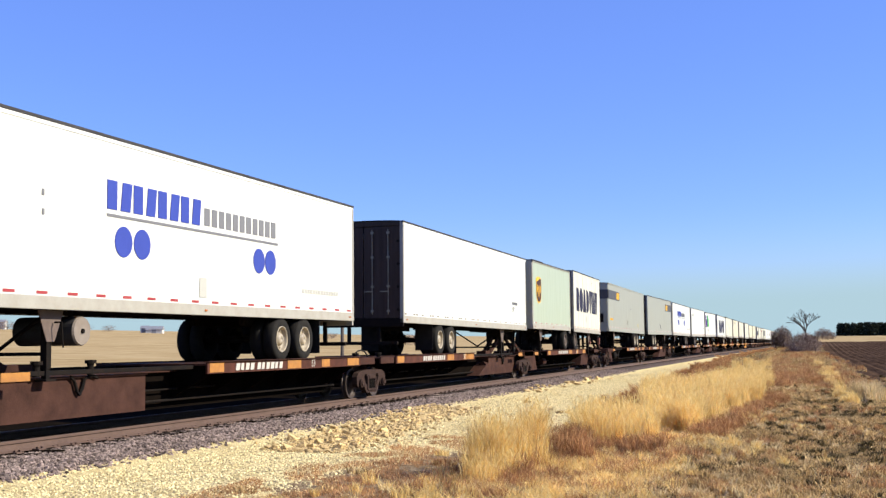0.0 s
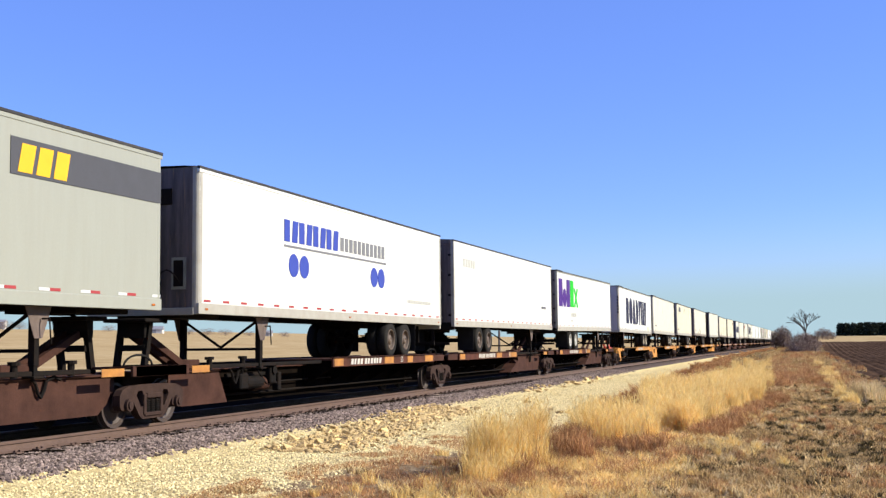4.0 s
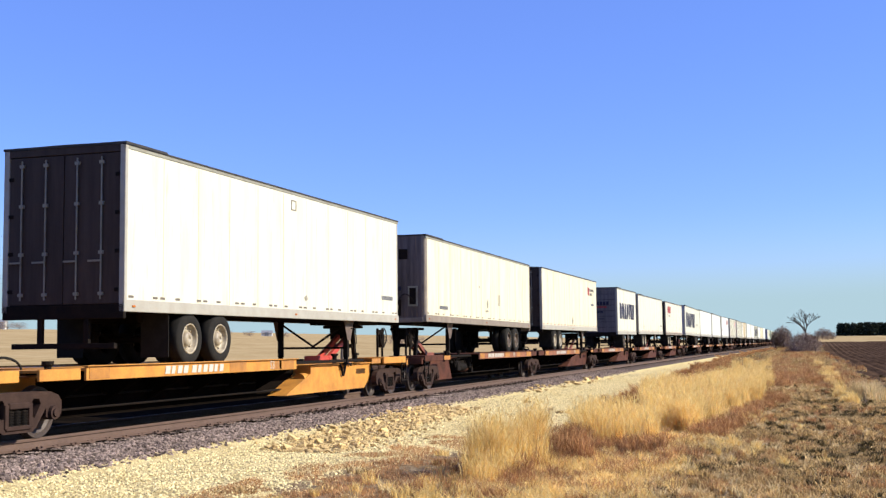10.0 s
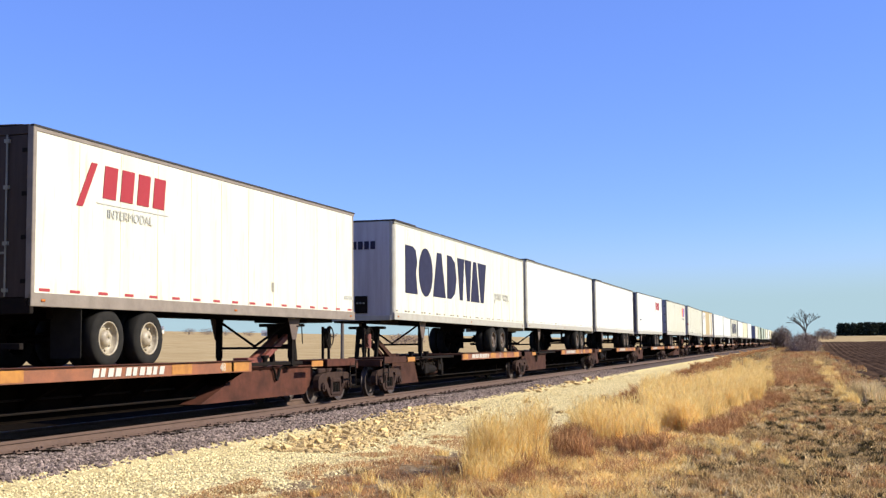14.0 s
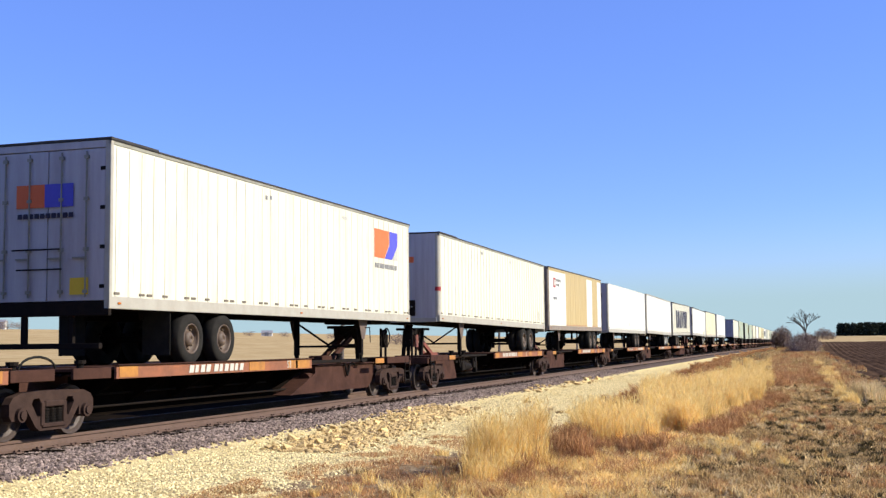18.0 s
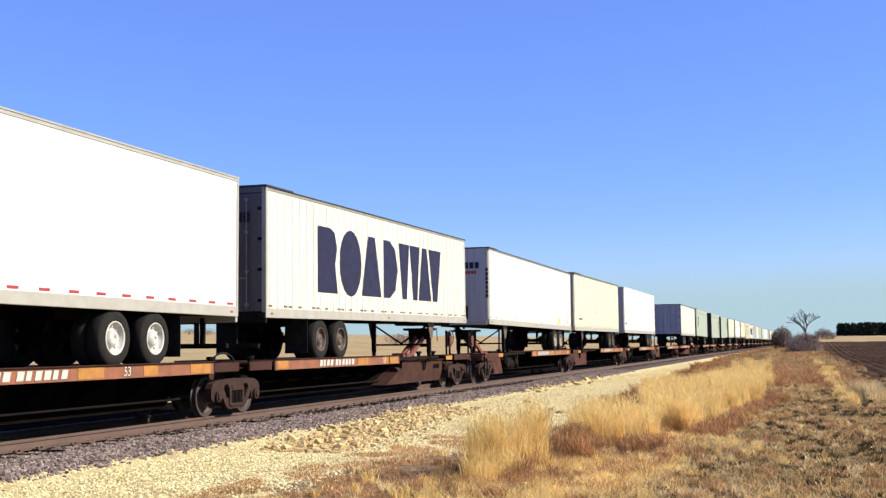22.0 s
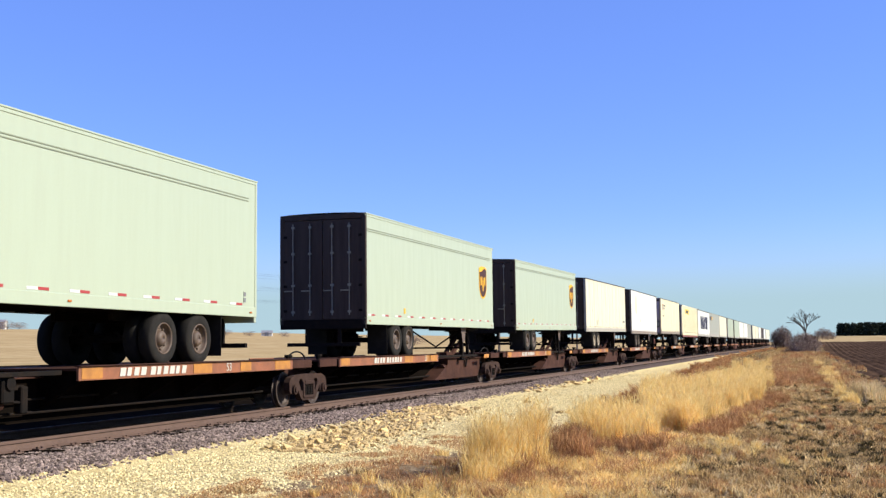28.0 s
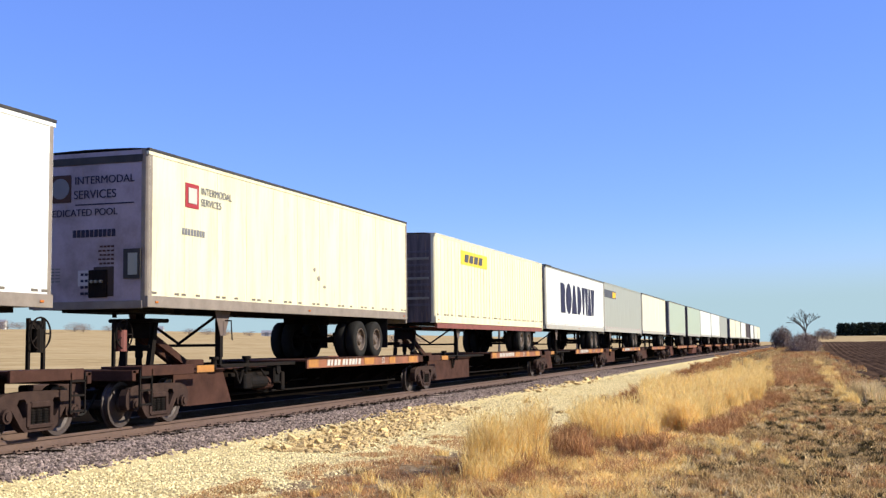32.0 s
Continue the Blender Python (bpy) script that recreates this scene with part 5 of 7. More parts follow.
BRAKE_BM = bmesh.new()
for i in range(20):
    a, b = 2 * math.pi * i / 20, 2 * math.pi * (i + 1) / 20
    add_cyl(BRAKE_BM, (0.27 * math.cos(a), 0, 0.27 * math.sin(a)), (0.27 * math.cos(b), 0, 0.27 * math.sin(b)), 0.016, 6)
for i in range(5):
    a = 2 * math.pi * i / 5
    add_cyl(BRAKE_BM, (0, 0.02, 0), (0.27 * math.cos(a), 0, 0.27 * math.sin(a)), 0.013, 6)
add_cyl(BRAKE_BM, (0, -0.03, 0), (0, 0.12, 0), 0.04, 8)
BRAKE_ME = mesh_of("brake_wheel", BRAKE_BM, STEEL_BLACK)
COUPLER_BM = box(-0.75, 0.0, 1.20, 1.39, 0.62, 0.84, 0.03)
add_box(COUPLER_BM, -0.98, -0.68, 1.12, 1.47, 0.58, 0.90, 0.06)
COUPLER_ME = mesh_of("coupler", COUPLER_BM, TRUCK_STEEL)


def hose_bm():
    bm = bmesh.new()
    pts = [Vector((-0.1 - 0.12 * k, 0.9, 0.62 - 0.36 * math.sin(math.pi * k / 8))) for k in range(9)]
    for p, q in zip(pts, pts[1:]):
        add_cyl(bm, p, q, 0.025, 6)
    return bm


HOSE_ME = mesh_of("air_hose", hose_bm(), RUBBER)
loop_bm = bmesh.new()
lp = [Vector((0.42 * math.cos(math.pi * k / 9), 0.5 + 0.1 * k / 9, 1.13 + 0.20 * math.sin(math.pi * k / 9))) for k in range(10)]
for p, q in zip(lp, lp[1:]):
    add_cyl(loop_bm, p, q, 0.022, 6)
LOOP_ME = mesh_of("jumper_hose", loop_bm, RUBBER)
chain_bm = bmesh.new()
cp = [(0.0, 0.98), (0.12, 0.9), (0.2, 0.72), (0.27, 0.66), (0.36, 0.78), (0.42, 0.94), (0.62, 0.99), (0.8, 0.94)]
for (xa, za), (xb, zb2) in zip(cp, cp[1:]):
    add_cyl(chain_bm, (xa, 0.41, za), (xb, 0.41, zb2), 0.03, 6)
CHAIN_ME = mesh_of("hanging_hose", chain_bm, STEEL_BLACK)
KNOB_BM = cyl((0, 0.35, 1.0), (0, 0.35, 1.2), 0.06, 10)
add_cyl(KNOB_BM, (0, 0.35, 1.2), (0, 0.35, 1.26), 0.10, 10)
KNOB_ME = mesh_of("tie_down_post", KNOB_BM, STEEL_BLACK)
OUTRIG = {}
GEAR_BM = box(0.0, 2.6, 0.52, 0.60, 0.80, 0.88, 0.01)
add_box(GEAR_BM, 0.35, 0.75, 0.36, 0.66, 0.52, 0.86, 0.03)
add_cyl(GEAR_BM, (0.7, 0.5, 0.66), (1.5, 0.5, 0.66), 0.15, 14)
add_cyl(GEAR_BM, (1.5, 0.5, 0.66), (1.62, 0.5, 0.66), 0.10, 12)
add_cyl(GEAR_BM, (1.6, 0.5, 0.66), (2.5, 0.5, 0.60), 0.025, 6)
add_box(GEAR_BM, 1.9, 2.2, 0.38, 0.62, 0.60, 0.98, 0.03)
add_cyl(GEAR_BM, (2.05, 0.34, 0.92), (2.05, 0.62, 0.92), 0.11, 12)
add_cyl(GEAR_BM, (0.1, 0.45, 0.98), (1.9, 0.45, 0.98), 0.022, 6)
add_cyl(GEAR_BM, (0.5, 0.40, 0.98), (0.5, 0.40, 0.55), 0.022, 6)
add_cyl(GEAR_BM, (1.2, 0.40, 0.96), (1.75, 0.42, 0.60), 0.02, 6)
add_box(GEAR_BM, 2.45, 2.62, 0.45, 0.62, 0.42, 0.86, 0.02)
GEAR_ME = mesh_of("brake_gear", GEAR_BM, STEEL_BLACK)
TANK_BM = cyl((-0.35, 0.62, 0.62), (0.35, 0.62, 0.62), 0.16, 16)
TANK_ME = {}


def platform(a, b, paint, sill, kind, first, last, red, label, empty=False, valves=False):
    """One platform between two trucks at x = 0 and x = b - a; kind N, R or P says where its hitch stands."""
    L = b - a
    t = thing("spine_car", label, "spine car", "platforms of the train", pose(a, SIDE, 0))
    moving.append((t, a, Matrix()))

    def fx(x):
        return L - x if kind == "R" else x

    def span(p, q):
        return min(fx(p), fx(q)), max(fx(p), fx(q))
    # beam, bottom plate and outriggers carry the under-deck shade in their colour
    part("spine", prism([(1.15, 0.62), (1.75, 0.26), (L - 1.75, 0.26), (L - 1.15, 0.62), (L - 1.15, 0.96), (1.15, 0.96)], 0.95, 1.64), SHADED_GRIME, t, "grimy centre beam, darkened for the shade under the deck")
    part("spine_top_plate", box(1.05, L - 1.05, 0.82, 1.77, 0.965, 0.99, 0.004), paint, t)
    part("spine_bottom_plate", box(1.75, L - 1.75, 0.84, 1.75, 0.235, 0.257, 0.004), SHADED_GRIME, t)
    for hx in ((0.0, L) if kind == "P" else (fx(0.0),)):
        s = 1 if hx < L / 2 else -1
        out = [(0.95, 0.60), (1.45, 0.27), (5.85, 0.27), (5.85, 0.74), (5.85, 0.955), (0.95, 0.955)] if kind == "N" and not valves else [(0.95, 0.60), (1.45, 0.27), (6.7, 0.27), (5.2, 0.76), (5.2, 0.955), (0.95, 0.955)] if kind != "P" and not valves else [(0.95, 0.60), (1.45, 0.27), (3.4, 0.27), (3.0, 0.955), (0.95, 0.955)]
        part("hitch_box", prism([(hx + s * x, z) for x, z in out], 0.46, 2.13), paint, t, "deep box section under the hitch")
        lip = box(min(hx + s * 0.9, hx + s * out[-2][0]), max(hx + s * 0.9, hx + s * out[-2][0]), 0.40, 2.19, 0.955, 0.985, 0.004)
        part("hitch_box_lip", lip, paint, t)
    for x0, x1, nm in ((-0.45, 1.3, "end_casting"), (L - 1.3, L - 0.02, "end_casting")):
        part(nm, box(x0, x1, 0.86, 1.73, 0.72, 1.0, 0.03), paint, t)
    # wheel tray with its sills
    if kind == "P":
        s0, s1 = 3.6, 13.4
    else:
        s0, s1 = L - 9.9, L - 1.45
    p0, p1 = span(s0, s1)
    part("wheel_tray", box(p0, p1, 0.03, 2.56, 1.085, DECK, 0.006), paint, t)
    for y0, y1 in ((-0.02, 0.03), (2.56, 2.61)):
        part("sill", box(p0, p1, y0, y1, 0.92, 1.155, 0.006), sill, t)
    part("sill_lip", box(p0 - 0.02, p1 + 0.02, -0.07, 0.06, 1.157, 1.175, 0.004), paint, t)
    far = a > 742
    n = 0 if far else 6
    for i in range(n):
        x = p0 + 0.25 + (p1 - p0 - 0.5) * i / (n - 1)
        for side in (0, 1):
            k = (paint.name, side)
            if k not in OUTRIG:
                bm = bmesh.new()
                ya, yb = (0.03, 0.90) if side == 0 else (2.56, 1.69)
                cs = [(ya, 1.083), (yb, 1.083), (yb, 0.45), (ya, 0.93)]
                va = [bm.verts.new((-0.04, y, z)) for y, z in cs]
                vb = [bm.verts.new((0.04, y, z)) for y, z in cs]
                bm.faces.new(va)
                bm.faces.new(vb[::-1])
                for q in range(4):
                    bm.faces.new((va[q], vb[q], vb[(q + 1) % 4], va[(q + 1) % 4]))
                bmesh.ops.recalc_face_normals(bm, faces=bm.faces)
                OUTRIG[k] = mesh_of("outrigger", bm, SHADED_GRIME)
            part("outrigger", OUTRIG[k], None, t, at=pose(x, 0, 0))
    # low guide rails on to the hitch end, and the side step over the truck
    g0, g1 = span(1.9, s0)
    if kind != "P" and g1 - g0 > 0.5:
        for y in (0.30, 2.12):
            part("guide_rail", box(g0, g1, y, y + 0.17, 1.02, 1.10, 0.008), STEEL_BLACK, t)
    for q0, q1 in (span(-0.9, 1.0), span(L - 1.35, L - 0.25)):
        part("end_sill", box(q0, q1, 0.02, 0.08, 0.94, 1.13, 0.008), paint, t)
        part("end_tray", box(q0, q1, 0.08, 0.9, 1.07, 1.12, 0.006), paint, t)
    # reflector patches and white marks
    lead_in, num = (1.2, 5.15) if kind == "N" else (2.5, 7.0)
    for x, w in ((p0 + 0.08, 0.6), (p0 + lead_in + 2.6, 0.75), (p0 + lead_in + 4.6, 0.5), (p1 - 0.95, 0.8)):
        if p0 <= x < p1 - w:
            part("reflector_patch", box(x, x + w, -0.028, -0.02, 0.945, 1.135), YELLOW_PATCH, t, "yellow reflector patch")
    if not far:
        q0, q1 = span(1.1, 2.0)
        part("reflector_patch", box(q0, q1 - 0.2, 0.012, 0.02, 0.96, 1.10), YELLOW_PATCH, t, "yellow reflector patch")
        worded = a == 458.5
        num = 4.25 if worded else num
        for n_bars, x0 in ((4, p0 + lead_in + (4.0 if worded else 0.0)), (6, p0 + lead_in + (4.95 if worded else 1.0))):
            wb = bmesh.new()
            for i in range(n_bars):
                add_box(wb, x0 + 0.225 * i, x0 + 0.225 * i + (0.17, 0.13, 0.16)[i % 3], -0.032, -0.021, 0.965, 1.115)
            for v in wb.verts:
                v.co.x += 0.25 * (v.co.z - 0.965)
            part("marking", wb, DECALS["white_marking"], t, "white painted bars")
        if worded:
            part("lettering", lettering("ALL PURPOSE SPINE CAR", 0.125, DECALS["white_marking"]), None, t, at=pose(p0 + 0.55, -0.03, 0.985, 90, 0, 0))
        part("number", FIFTY_THREE if L > 16.2 else FORTY_EIGHT, None, t, at=pose(p0 + num, -0.030, 0.965, 90, 0, 0))
        for x in (fx(2.4), fx(3.9), fx(L - 0.9)):
            part("tie_down_post", KNOB_ME, None, t, at=pose(x, 0, 0))
        part("hanging_hose", CHAIN_ME, None, t, at=pose(fx(3.4), 0, 0))
        key = paint.name
        if key not in TANK_ME:
            TANK_ME[key] = mesh_of("air_reservoir", TANK_BM.copy(), paint)
        part("air_reservoir", TANK_ME[key], None, t, at=pose(fx(5.2), 0, 0))
        pipe = bmesh.new()
        add_cyl(pipe, (1.4, 0.80, 0.40), (L - 1.4, 0.80, 0.40), 0.028, 8)
        add_cyl(pipe, (2.0, 0.80, 0.62), (L * 0.55, 0.80, 0.62), 0.02, 6)
        part("brake_pipe", pipe, STEEL_BLACK, t)
    if valves:
        part("brake_gear", GEAR_ME, None, t, "dark cluster of brake valves and pipes", at=pose(fx(3.5), 0, 0) if kind != "R" else pose(fx(3.5), 2.59, 0, 0, 0, 180))
    # hitches
    ends = [1.0, L - 1.0] if kind == "P" else [fx(1.0)]
    for hx in ends:
        s = 1 if hx < L / 2 else -1
        hitch_paint = (paint, HITCH_RED, FADED_RED)[red]
        if not empty:
            hb = bmesh.new()
            for y in (0.98, 1.61):
                add_beam(hb, (hx - 0.12 * s, y, 1.0), (hx + 0.08 * s, y, 1.98), 0.10, 0.13)
            add_box(hb, hx - 0.10, hx + 0.14, 0.98, 1.61, 1.40, 1.52, 0.01)
            add_box(hb, hx - 0.10, hx + 0.16, 0.98, 1.61, 1.66, 1.98, 0.01)
            part("hitch", hb, STEEL_BLACK, t, "dark steel trailer hitch")
            part("hitch_head", box(hx - 0.35, hx + 0.35, 0.80, 1.79, 1.97, 2.05, 0.02), STEEL_BLACK, t)
        sb = bmesh.new()
        zt = 1.72 if not empty else 1.25
        for y in (1.12, 1.40):
            add_beam(sb, (hx + 0.12 * s, y, zt), (hx + 1.55 * s, y, 1.12), 0.10, 0.14)
        add_box(sb, min(hx + 1.4 * s, hx + 2.3 * s), max(hx + 1.4 * s, hx + 2.3 * s), 1.08, 1.50, 1.0, 1.2, 0.02)
        part("hitch_strut", sb, hitch_paint, t, "diagonal hitch strut")
    # trucks and car ends
    for x, wanted in ((0.0, True), (L, last)):
        if wanted:
            tr = copy_thing(truck_pattern, pose(x, 0, 0)) if spinning_used else truck_pattern
            tr.parent = t
            tr.matrix_basis = pose(x, 0, 0)
    for x, s, wanted in ((0.0, -1, first), (L, 1, last)):
        flip = pose(x, 0, 0) if s < 0 else pose(x, 2.59, 0, 0, 0, 180)
        if not wanted:
            continue
        part("end_platform", box(min(x, x + 1.15 * s), max(x, x + 1.15 * s), 0.05, 2.54, 1.0, 1.06, 0.006), paint, t)
        part("end_beam", box(min(x + 1.05 * s, x + 1.17 * s), max(x + 1.05 * s, x + 1.17 * s), 0.05, 2.54, 0.86, 1.06, 0.01), paint, t)
        part("coupler", COUPLER_ME, None, t, at=flip @ pose(-0.95, 0, 0))
        part("air_hose", HOSE_ME, None, t, at=flip @ pose(-0.95, 0, 0))
        st = bmesh.new()
        bx = x + 0.55 * s
        for dx in (-0.2, 0.2):
            add_box(st, bx + dx - 0.03, bx + dx + 0.03, 0.70, 0.76, 1.06, 1.98, 0.005)
        add_box(st, bx - 0.19, bx + 0.19, 0.71, 0.78, 1.40, 1.94, 0.01)
        part("brake_stand", st, STEEL_BLACK, t, "steel brake stand")
        part("brake_wheel", BRAKE_ME, None, t, at=pose(bx - 0.05, 0.60, 1.72))
        part("gear_housing", cyl((bx - 0.05, 0.66, 1.40), (bx - 0.05, 0.66, 1.80), 0.10, 12), FADED_RED if rng.random() < 0.6 else STEEL_BLACK, t)
        lb = bmesh.new()
        lx = x + 0.75 * s
        for dx in (-0.2, 0.2):
            add_box(lb, lx + dx - 0.018, lx + dx + 0.018, 0.02, 0.05, 0.38, 1.06)
        for z in (0.42, 0.68, 0.92):
            add_box(lb, lx - 0.2, lx + 0.2, 0.02, 0.05, z - 0.018, z + 0.018)
        part("ladder", lb, STEEL_BLACK, t)
    if not first:
        part("jumper_hose", LOOP_ME, None, t)
    return t


CARS = [([-20.5, -3.5, 13.7, 31.0, 49.8, 67.5], CAR_BROWN, CAR_RED, 0), ([71.8, 88.4, 105.9, 124.0, 141.2, 158.6], CAR_BROWN, CAR_RED, 0),
        ([162.1, 179.2, 196.7, 214.2, 232.2, 249.2], CAR_YELLOW, CAR_YELLOW, 1), ([252.9, 268.2, 283.7, 300.0, 315.9, 331.1], CAR_RED, ORANGE_SILL, 2),
        ([335.2, 352.0, 369.3, 386.7, 403.9, 420.3], CAR_BROWN, ORANGE_SILL, 0), ([424.3, 441.2, 458.5, 476.1, 493.5, 510.2], CAR_BROWN, ORANGE_SILL, 2),
        ([514.1, 530.8, 548.7, 565.2, 582.8, 598.5], CAR_RED, ORANGE_SILL, 2), ([602.3, 619.0, 636.7, 653.2, 670.8, 687.7], CAR_BROWN, ORANGE_SILL, 0),
        ([691.3, 707.6, 724.9, 742.0, 758.0, 773.3], CAR_BROWN, ORANGE_SILL, 0), ([776.8, 792.0, 807.6, 823.2, 838.8, 854.3], CAR_RED, ORANGE_SILL, 0),
        ([858.2, 875.5, 892.8, 910.1, 927.4, 944.6], CAR_BROWN, ORANGE_SILL, 0), ([948.4, 965.7, 983.0], CAR_RED, ORANGE_SILL, 0)]
KIND = "RRNRP" + "NRNRR" + "NNNNR" + "NRRRR" + "NNNNR" + "NNNNR" + "NNNNR" + "NRRRR" + "NNNNN" + "NRNNN" + "RNNNR" + "NN"
spinning_used = False
index = 0
for joints, paint, sill, red in CARS:
    word = {"golden_yellow_car_paint": "golden yellow"}.get(paint.name, "dusty oxide brown" if paint is CAR_BROWN else "oxide red")
    for j, (a, b) in enumerate(zip(joints, joints[1:])):
        empty = a == 565.2
        platform(a, b, paint, sill, KIND[index], j == 0, j == len(joints) - 2, red,
                 ("empty " if empty else "") + word + " articulated spine car platform on the rails", empty, j in (0, 2) and KIND[index] == "N" and 20 < a < 742)
        spinning_used = True
        index += 1
TANK_BM.free()


# ---- stones, grass and plants ----
def cloud_mesh(name, verts, sizes, loops, material):
    """A mesh straight from arrays: corner places, corners a face, corner numbers."""
    me = bpy.data.meshes.new(name)
    me.vertices.add(len(verts))
    me.vertices.foreach_set("co", np.asarray(verts, dtype=np.float32).ravel())
    me.loops.add(len(loops))
    me.loops.foreach_set("vertex_index", np.asarray(loops, dtype=np.int32))
    me.polygons.add(len(sizes))
    starts = np.concatenate(([0], np.cumsum(sizes)[:-1])).astype(np.int32)
    me.polygons.foreach_set("loop_start", starts)
    me.update(calc_edges=True)
    me.materials.append(material)
    me.shade_flat()
    return me


def boulder_shape(seed):
    """A broken block: the hull of points pushed towards a box's corners."""
    r = np.random.RandomState(seed)
    bm = bmesh.new()
    for sx in (-1, 1):
        for sy in (-1, 1):
            for sz in (-1, 1):
                for _ in range(2):
                    bm.verts.new((sx * (0.45 + 0.55 * r.rand()), sy * (0.45 + 0.55 * r.rand()), sz * (0.4 + 0.5 * r.rand())))
    res = bmesh.ops.convex_hull(bm, input=bm.verts)
    bmesh.ops.delete(bm, geom=[g for g in res["geom_interior"] if isinstance(g, bmesh.types.BMVert)], context="VERTS")
    bm.verts.index_update()
    vs = np.array([v.co[:] for v in bm.verts])
    fs = np.array([[v.index for v in f.verts] for f in bm.faces])
    bm.free()
    return vs, fs


def rock_shape(seed):
    """A small angular stone of 20 facets."""
    bm = bmesh.new()
    bmesh.ops.create_icosphere(bm, subdivisions=1, radius=1.0)
    r = np.random.RandomState(seed)
    for v in bm.verts:
        v.co *= 0.55 + 0.75 * r.rand()
        v.co.z *= 0.7
    vs = np.array([v.co[:] for v in bm.verts])
    fs = np.array([[v.index for v in f.verts] for f in bm.faces])
    bm.free()
    return vs, fs


ROCKS = [rock_shape(k) for k in range(6)]
rs = np.random.RandomState(11)


def ground_many(x, y):
    return np.array([ground_height(a, b) for a, b in zip(x, y)])


def stones(name, x, y, r, material, label, sink=0.35):
    z = ground_many(x, y)
    V, F = [], []
    off = 0
    for k in range(len(ROCKS)):
        sel = np.arange(k, len(x), len(ROCKS))
        if not len(sel):
            continue
        vs, fs = ROCKS[k]
        n = len(sel)
        a = rs.rand(n) * 2 * np.pi
        ca, sa = np.cos(a)[:, None], np.sin(a)[:, None]
        st = 0.75 + 0.6 * rs.rand(n, 3)
        p = vs[None] * (r[sel][:, None, None] * st[:, None, :])
        px, py = p[..., 0] * ca - p[..., 1] * sa, p[..., 0] * sa + p[..., 1] * ca
        P = np.stack([px + x[sel][:, None], py + y[sel][:, None], p[..., 2] + z[sel][:, None] + (r[sel] * (0.6 - sink))[:, None]], -1)
        V.append(P.reshape(-1, 3))
        F.append((fs[None] + (np.arange(n) * len(vs))[:, None, None]).reshape(-1) + off)
        off += n * len(vs)
    V, F = np.concatenate(V), np.concatenate(F)
    ob = new(name, cloud_mesh(name, V, np.full(len(F) // 3, 3), F, material))
    return tagged(ob, label, "stones", kind="stuff")


def near_x(n, lo, hi):
    """Places along X, thicker near the camera."""
    u = rs.rand(n)
    return lo * (hi / lo) ** u


n = 26000
x = near_x(n, 12.5, 75)
y = 10.72 + rs.rand(n) * 1.42 + 0.12 * rs.randn(n)
stones("ballast_stones", x, y, 0.022 + 0.026 * rs.rand(n), STONE_GREY, "crushed grey ballast stones along the rail")
n = 2500
stones("far_ballast_stones", near_x(n, 14, 60), 14.6 + 2.5 * rs.rand(n), 0.03 + 0.03 * rs.rand(n), STONE_DARK, "ballast stones beyond the track, darkened for the train's shade")
n = 42000
x = near_x(n, 10.5, 70)
edge = np.array([gravel_edge(a) for a in x])
y = edge - 0.35 + (11.0 - edge) * rs.rand(n) ** 0.9 + 0.15 * rs.randn(n)
stones("limestone_chips", x, np.minimum(y, 11.05), 0.010 + 0.018 * rs.rand(n) ** 1.8, STONE_CREAM, "pale limestone chips spread over the verge", 0.45)

n = 3800
x = 19.5 + 14.0 * rs.rand(n)
y = np.minimum(8.95 + 0.10 * (x - 19.8) + 0.45 * rs.randn(n), 10.8)
stones("rubble", x, y, 0.022 + 0.045 * rs.rand(n) ** 1.7, ROCK_ORANGE, "smaller broken limestone between the larger rocks", 0.3)

heap = thing("rock_heap", "loose heap of broken cream limestone rocks", "rocks")
rock_meshes = []
for k in range(8):
    vs, fs = boulder_shape(40 + k)
    rock_meshes.append(cloud_mesh("rock", vs, np.full(len(fs), 3), fs.ravel(), ROCK_ORANGE))
for i in range(330):
    x = rng.uniform(19.8, 33.0)
    mid = 8.95 + 0.10 * (x - 19.8)
    y = min(mid + 0.42 * rng.gauss(0, 1), 10.75)
    r = 0.035 + 0.075 * rng.random() ** 2.2
    part("rock", rock_meshes[i % 8], None, heap, at=pose(x, y, ground_height(x, y) + 0.25 * r, rng.uniform(-25, 25), rng.uniform(-25, 25), rng.uniform(0, 360)) @ Matrix.Diagonal((r * rng.uniform(0.8, 1.5), r, r * rng.uniform(0.55, 0.9), 1)))
for i in range(34):
    x = rng.uniform(44, 62)
    y = 10.4 + 0.25 * rng.gauss(0, 1)
    r = 0.05 + 0.08 * rng.random()
    part("rock", rock_meshes[i % 8], None, heap, at=pose(x, y, ground_height(x, y) + 0.25 * r, rng.uniform(-25, 25), 0, rng.uniform(0, 360)) @ Matrix.Diagonal((r * 1.3, r, r * 0.8, 1)))


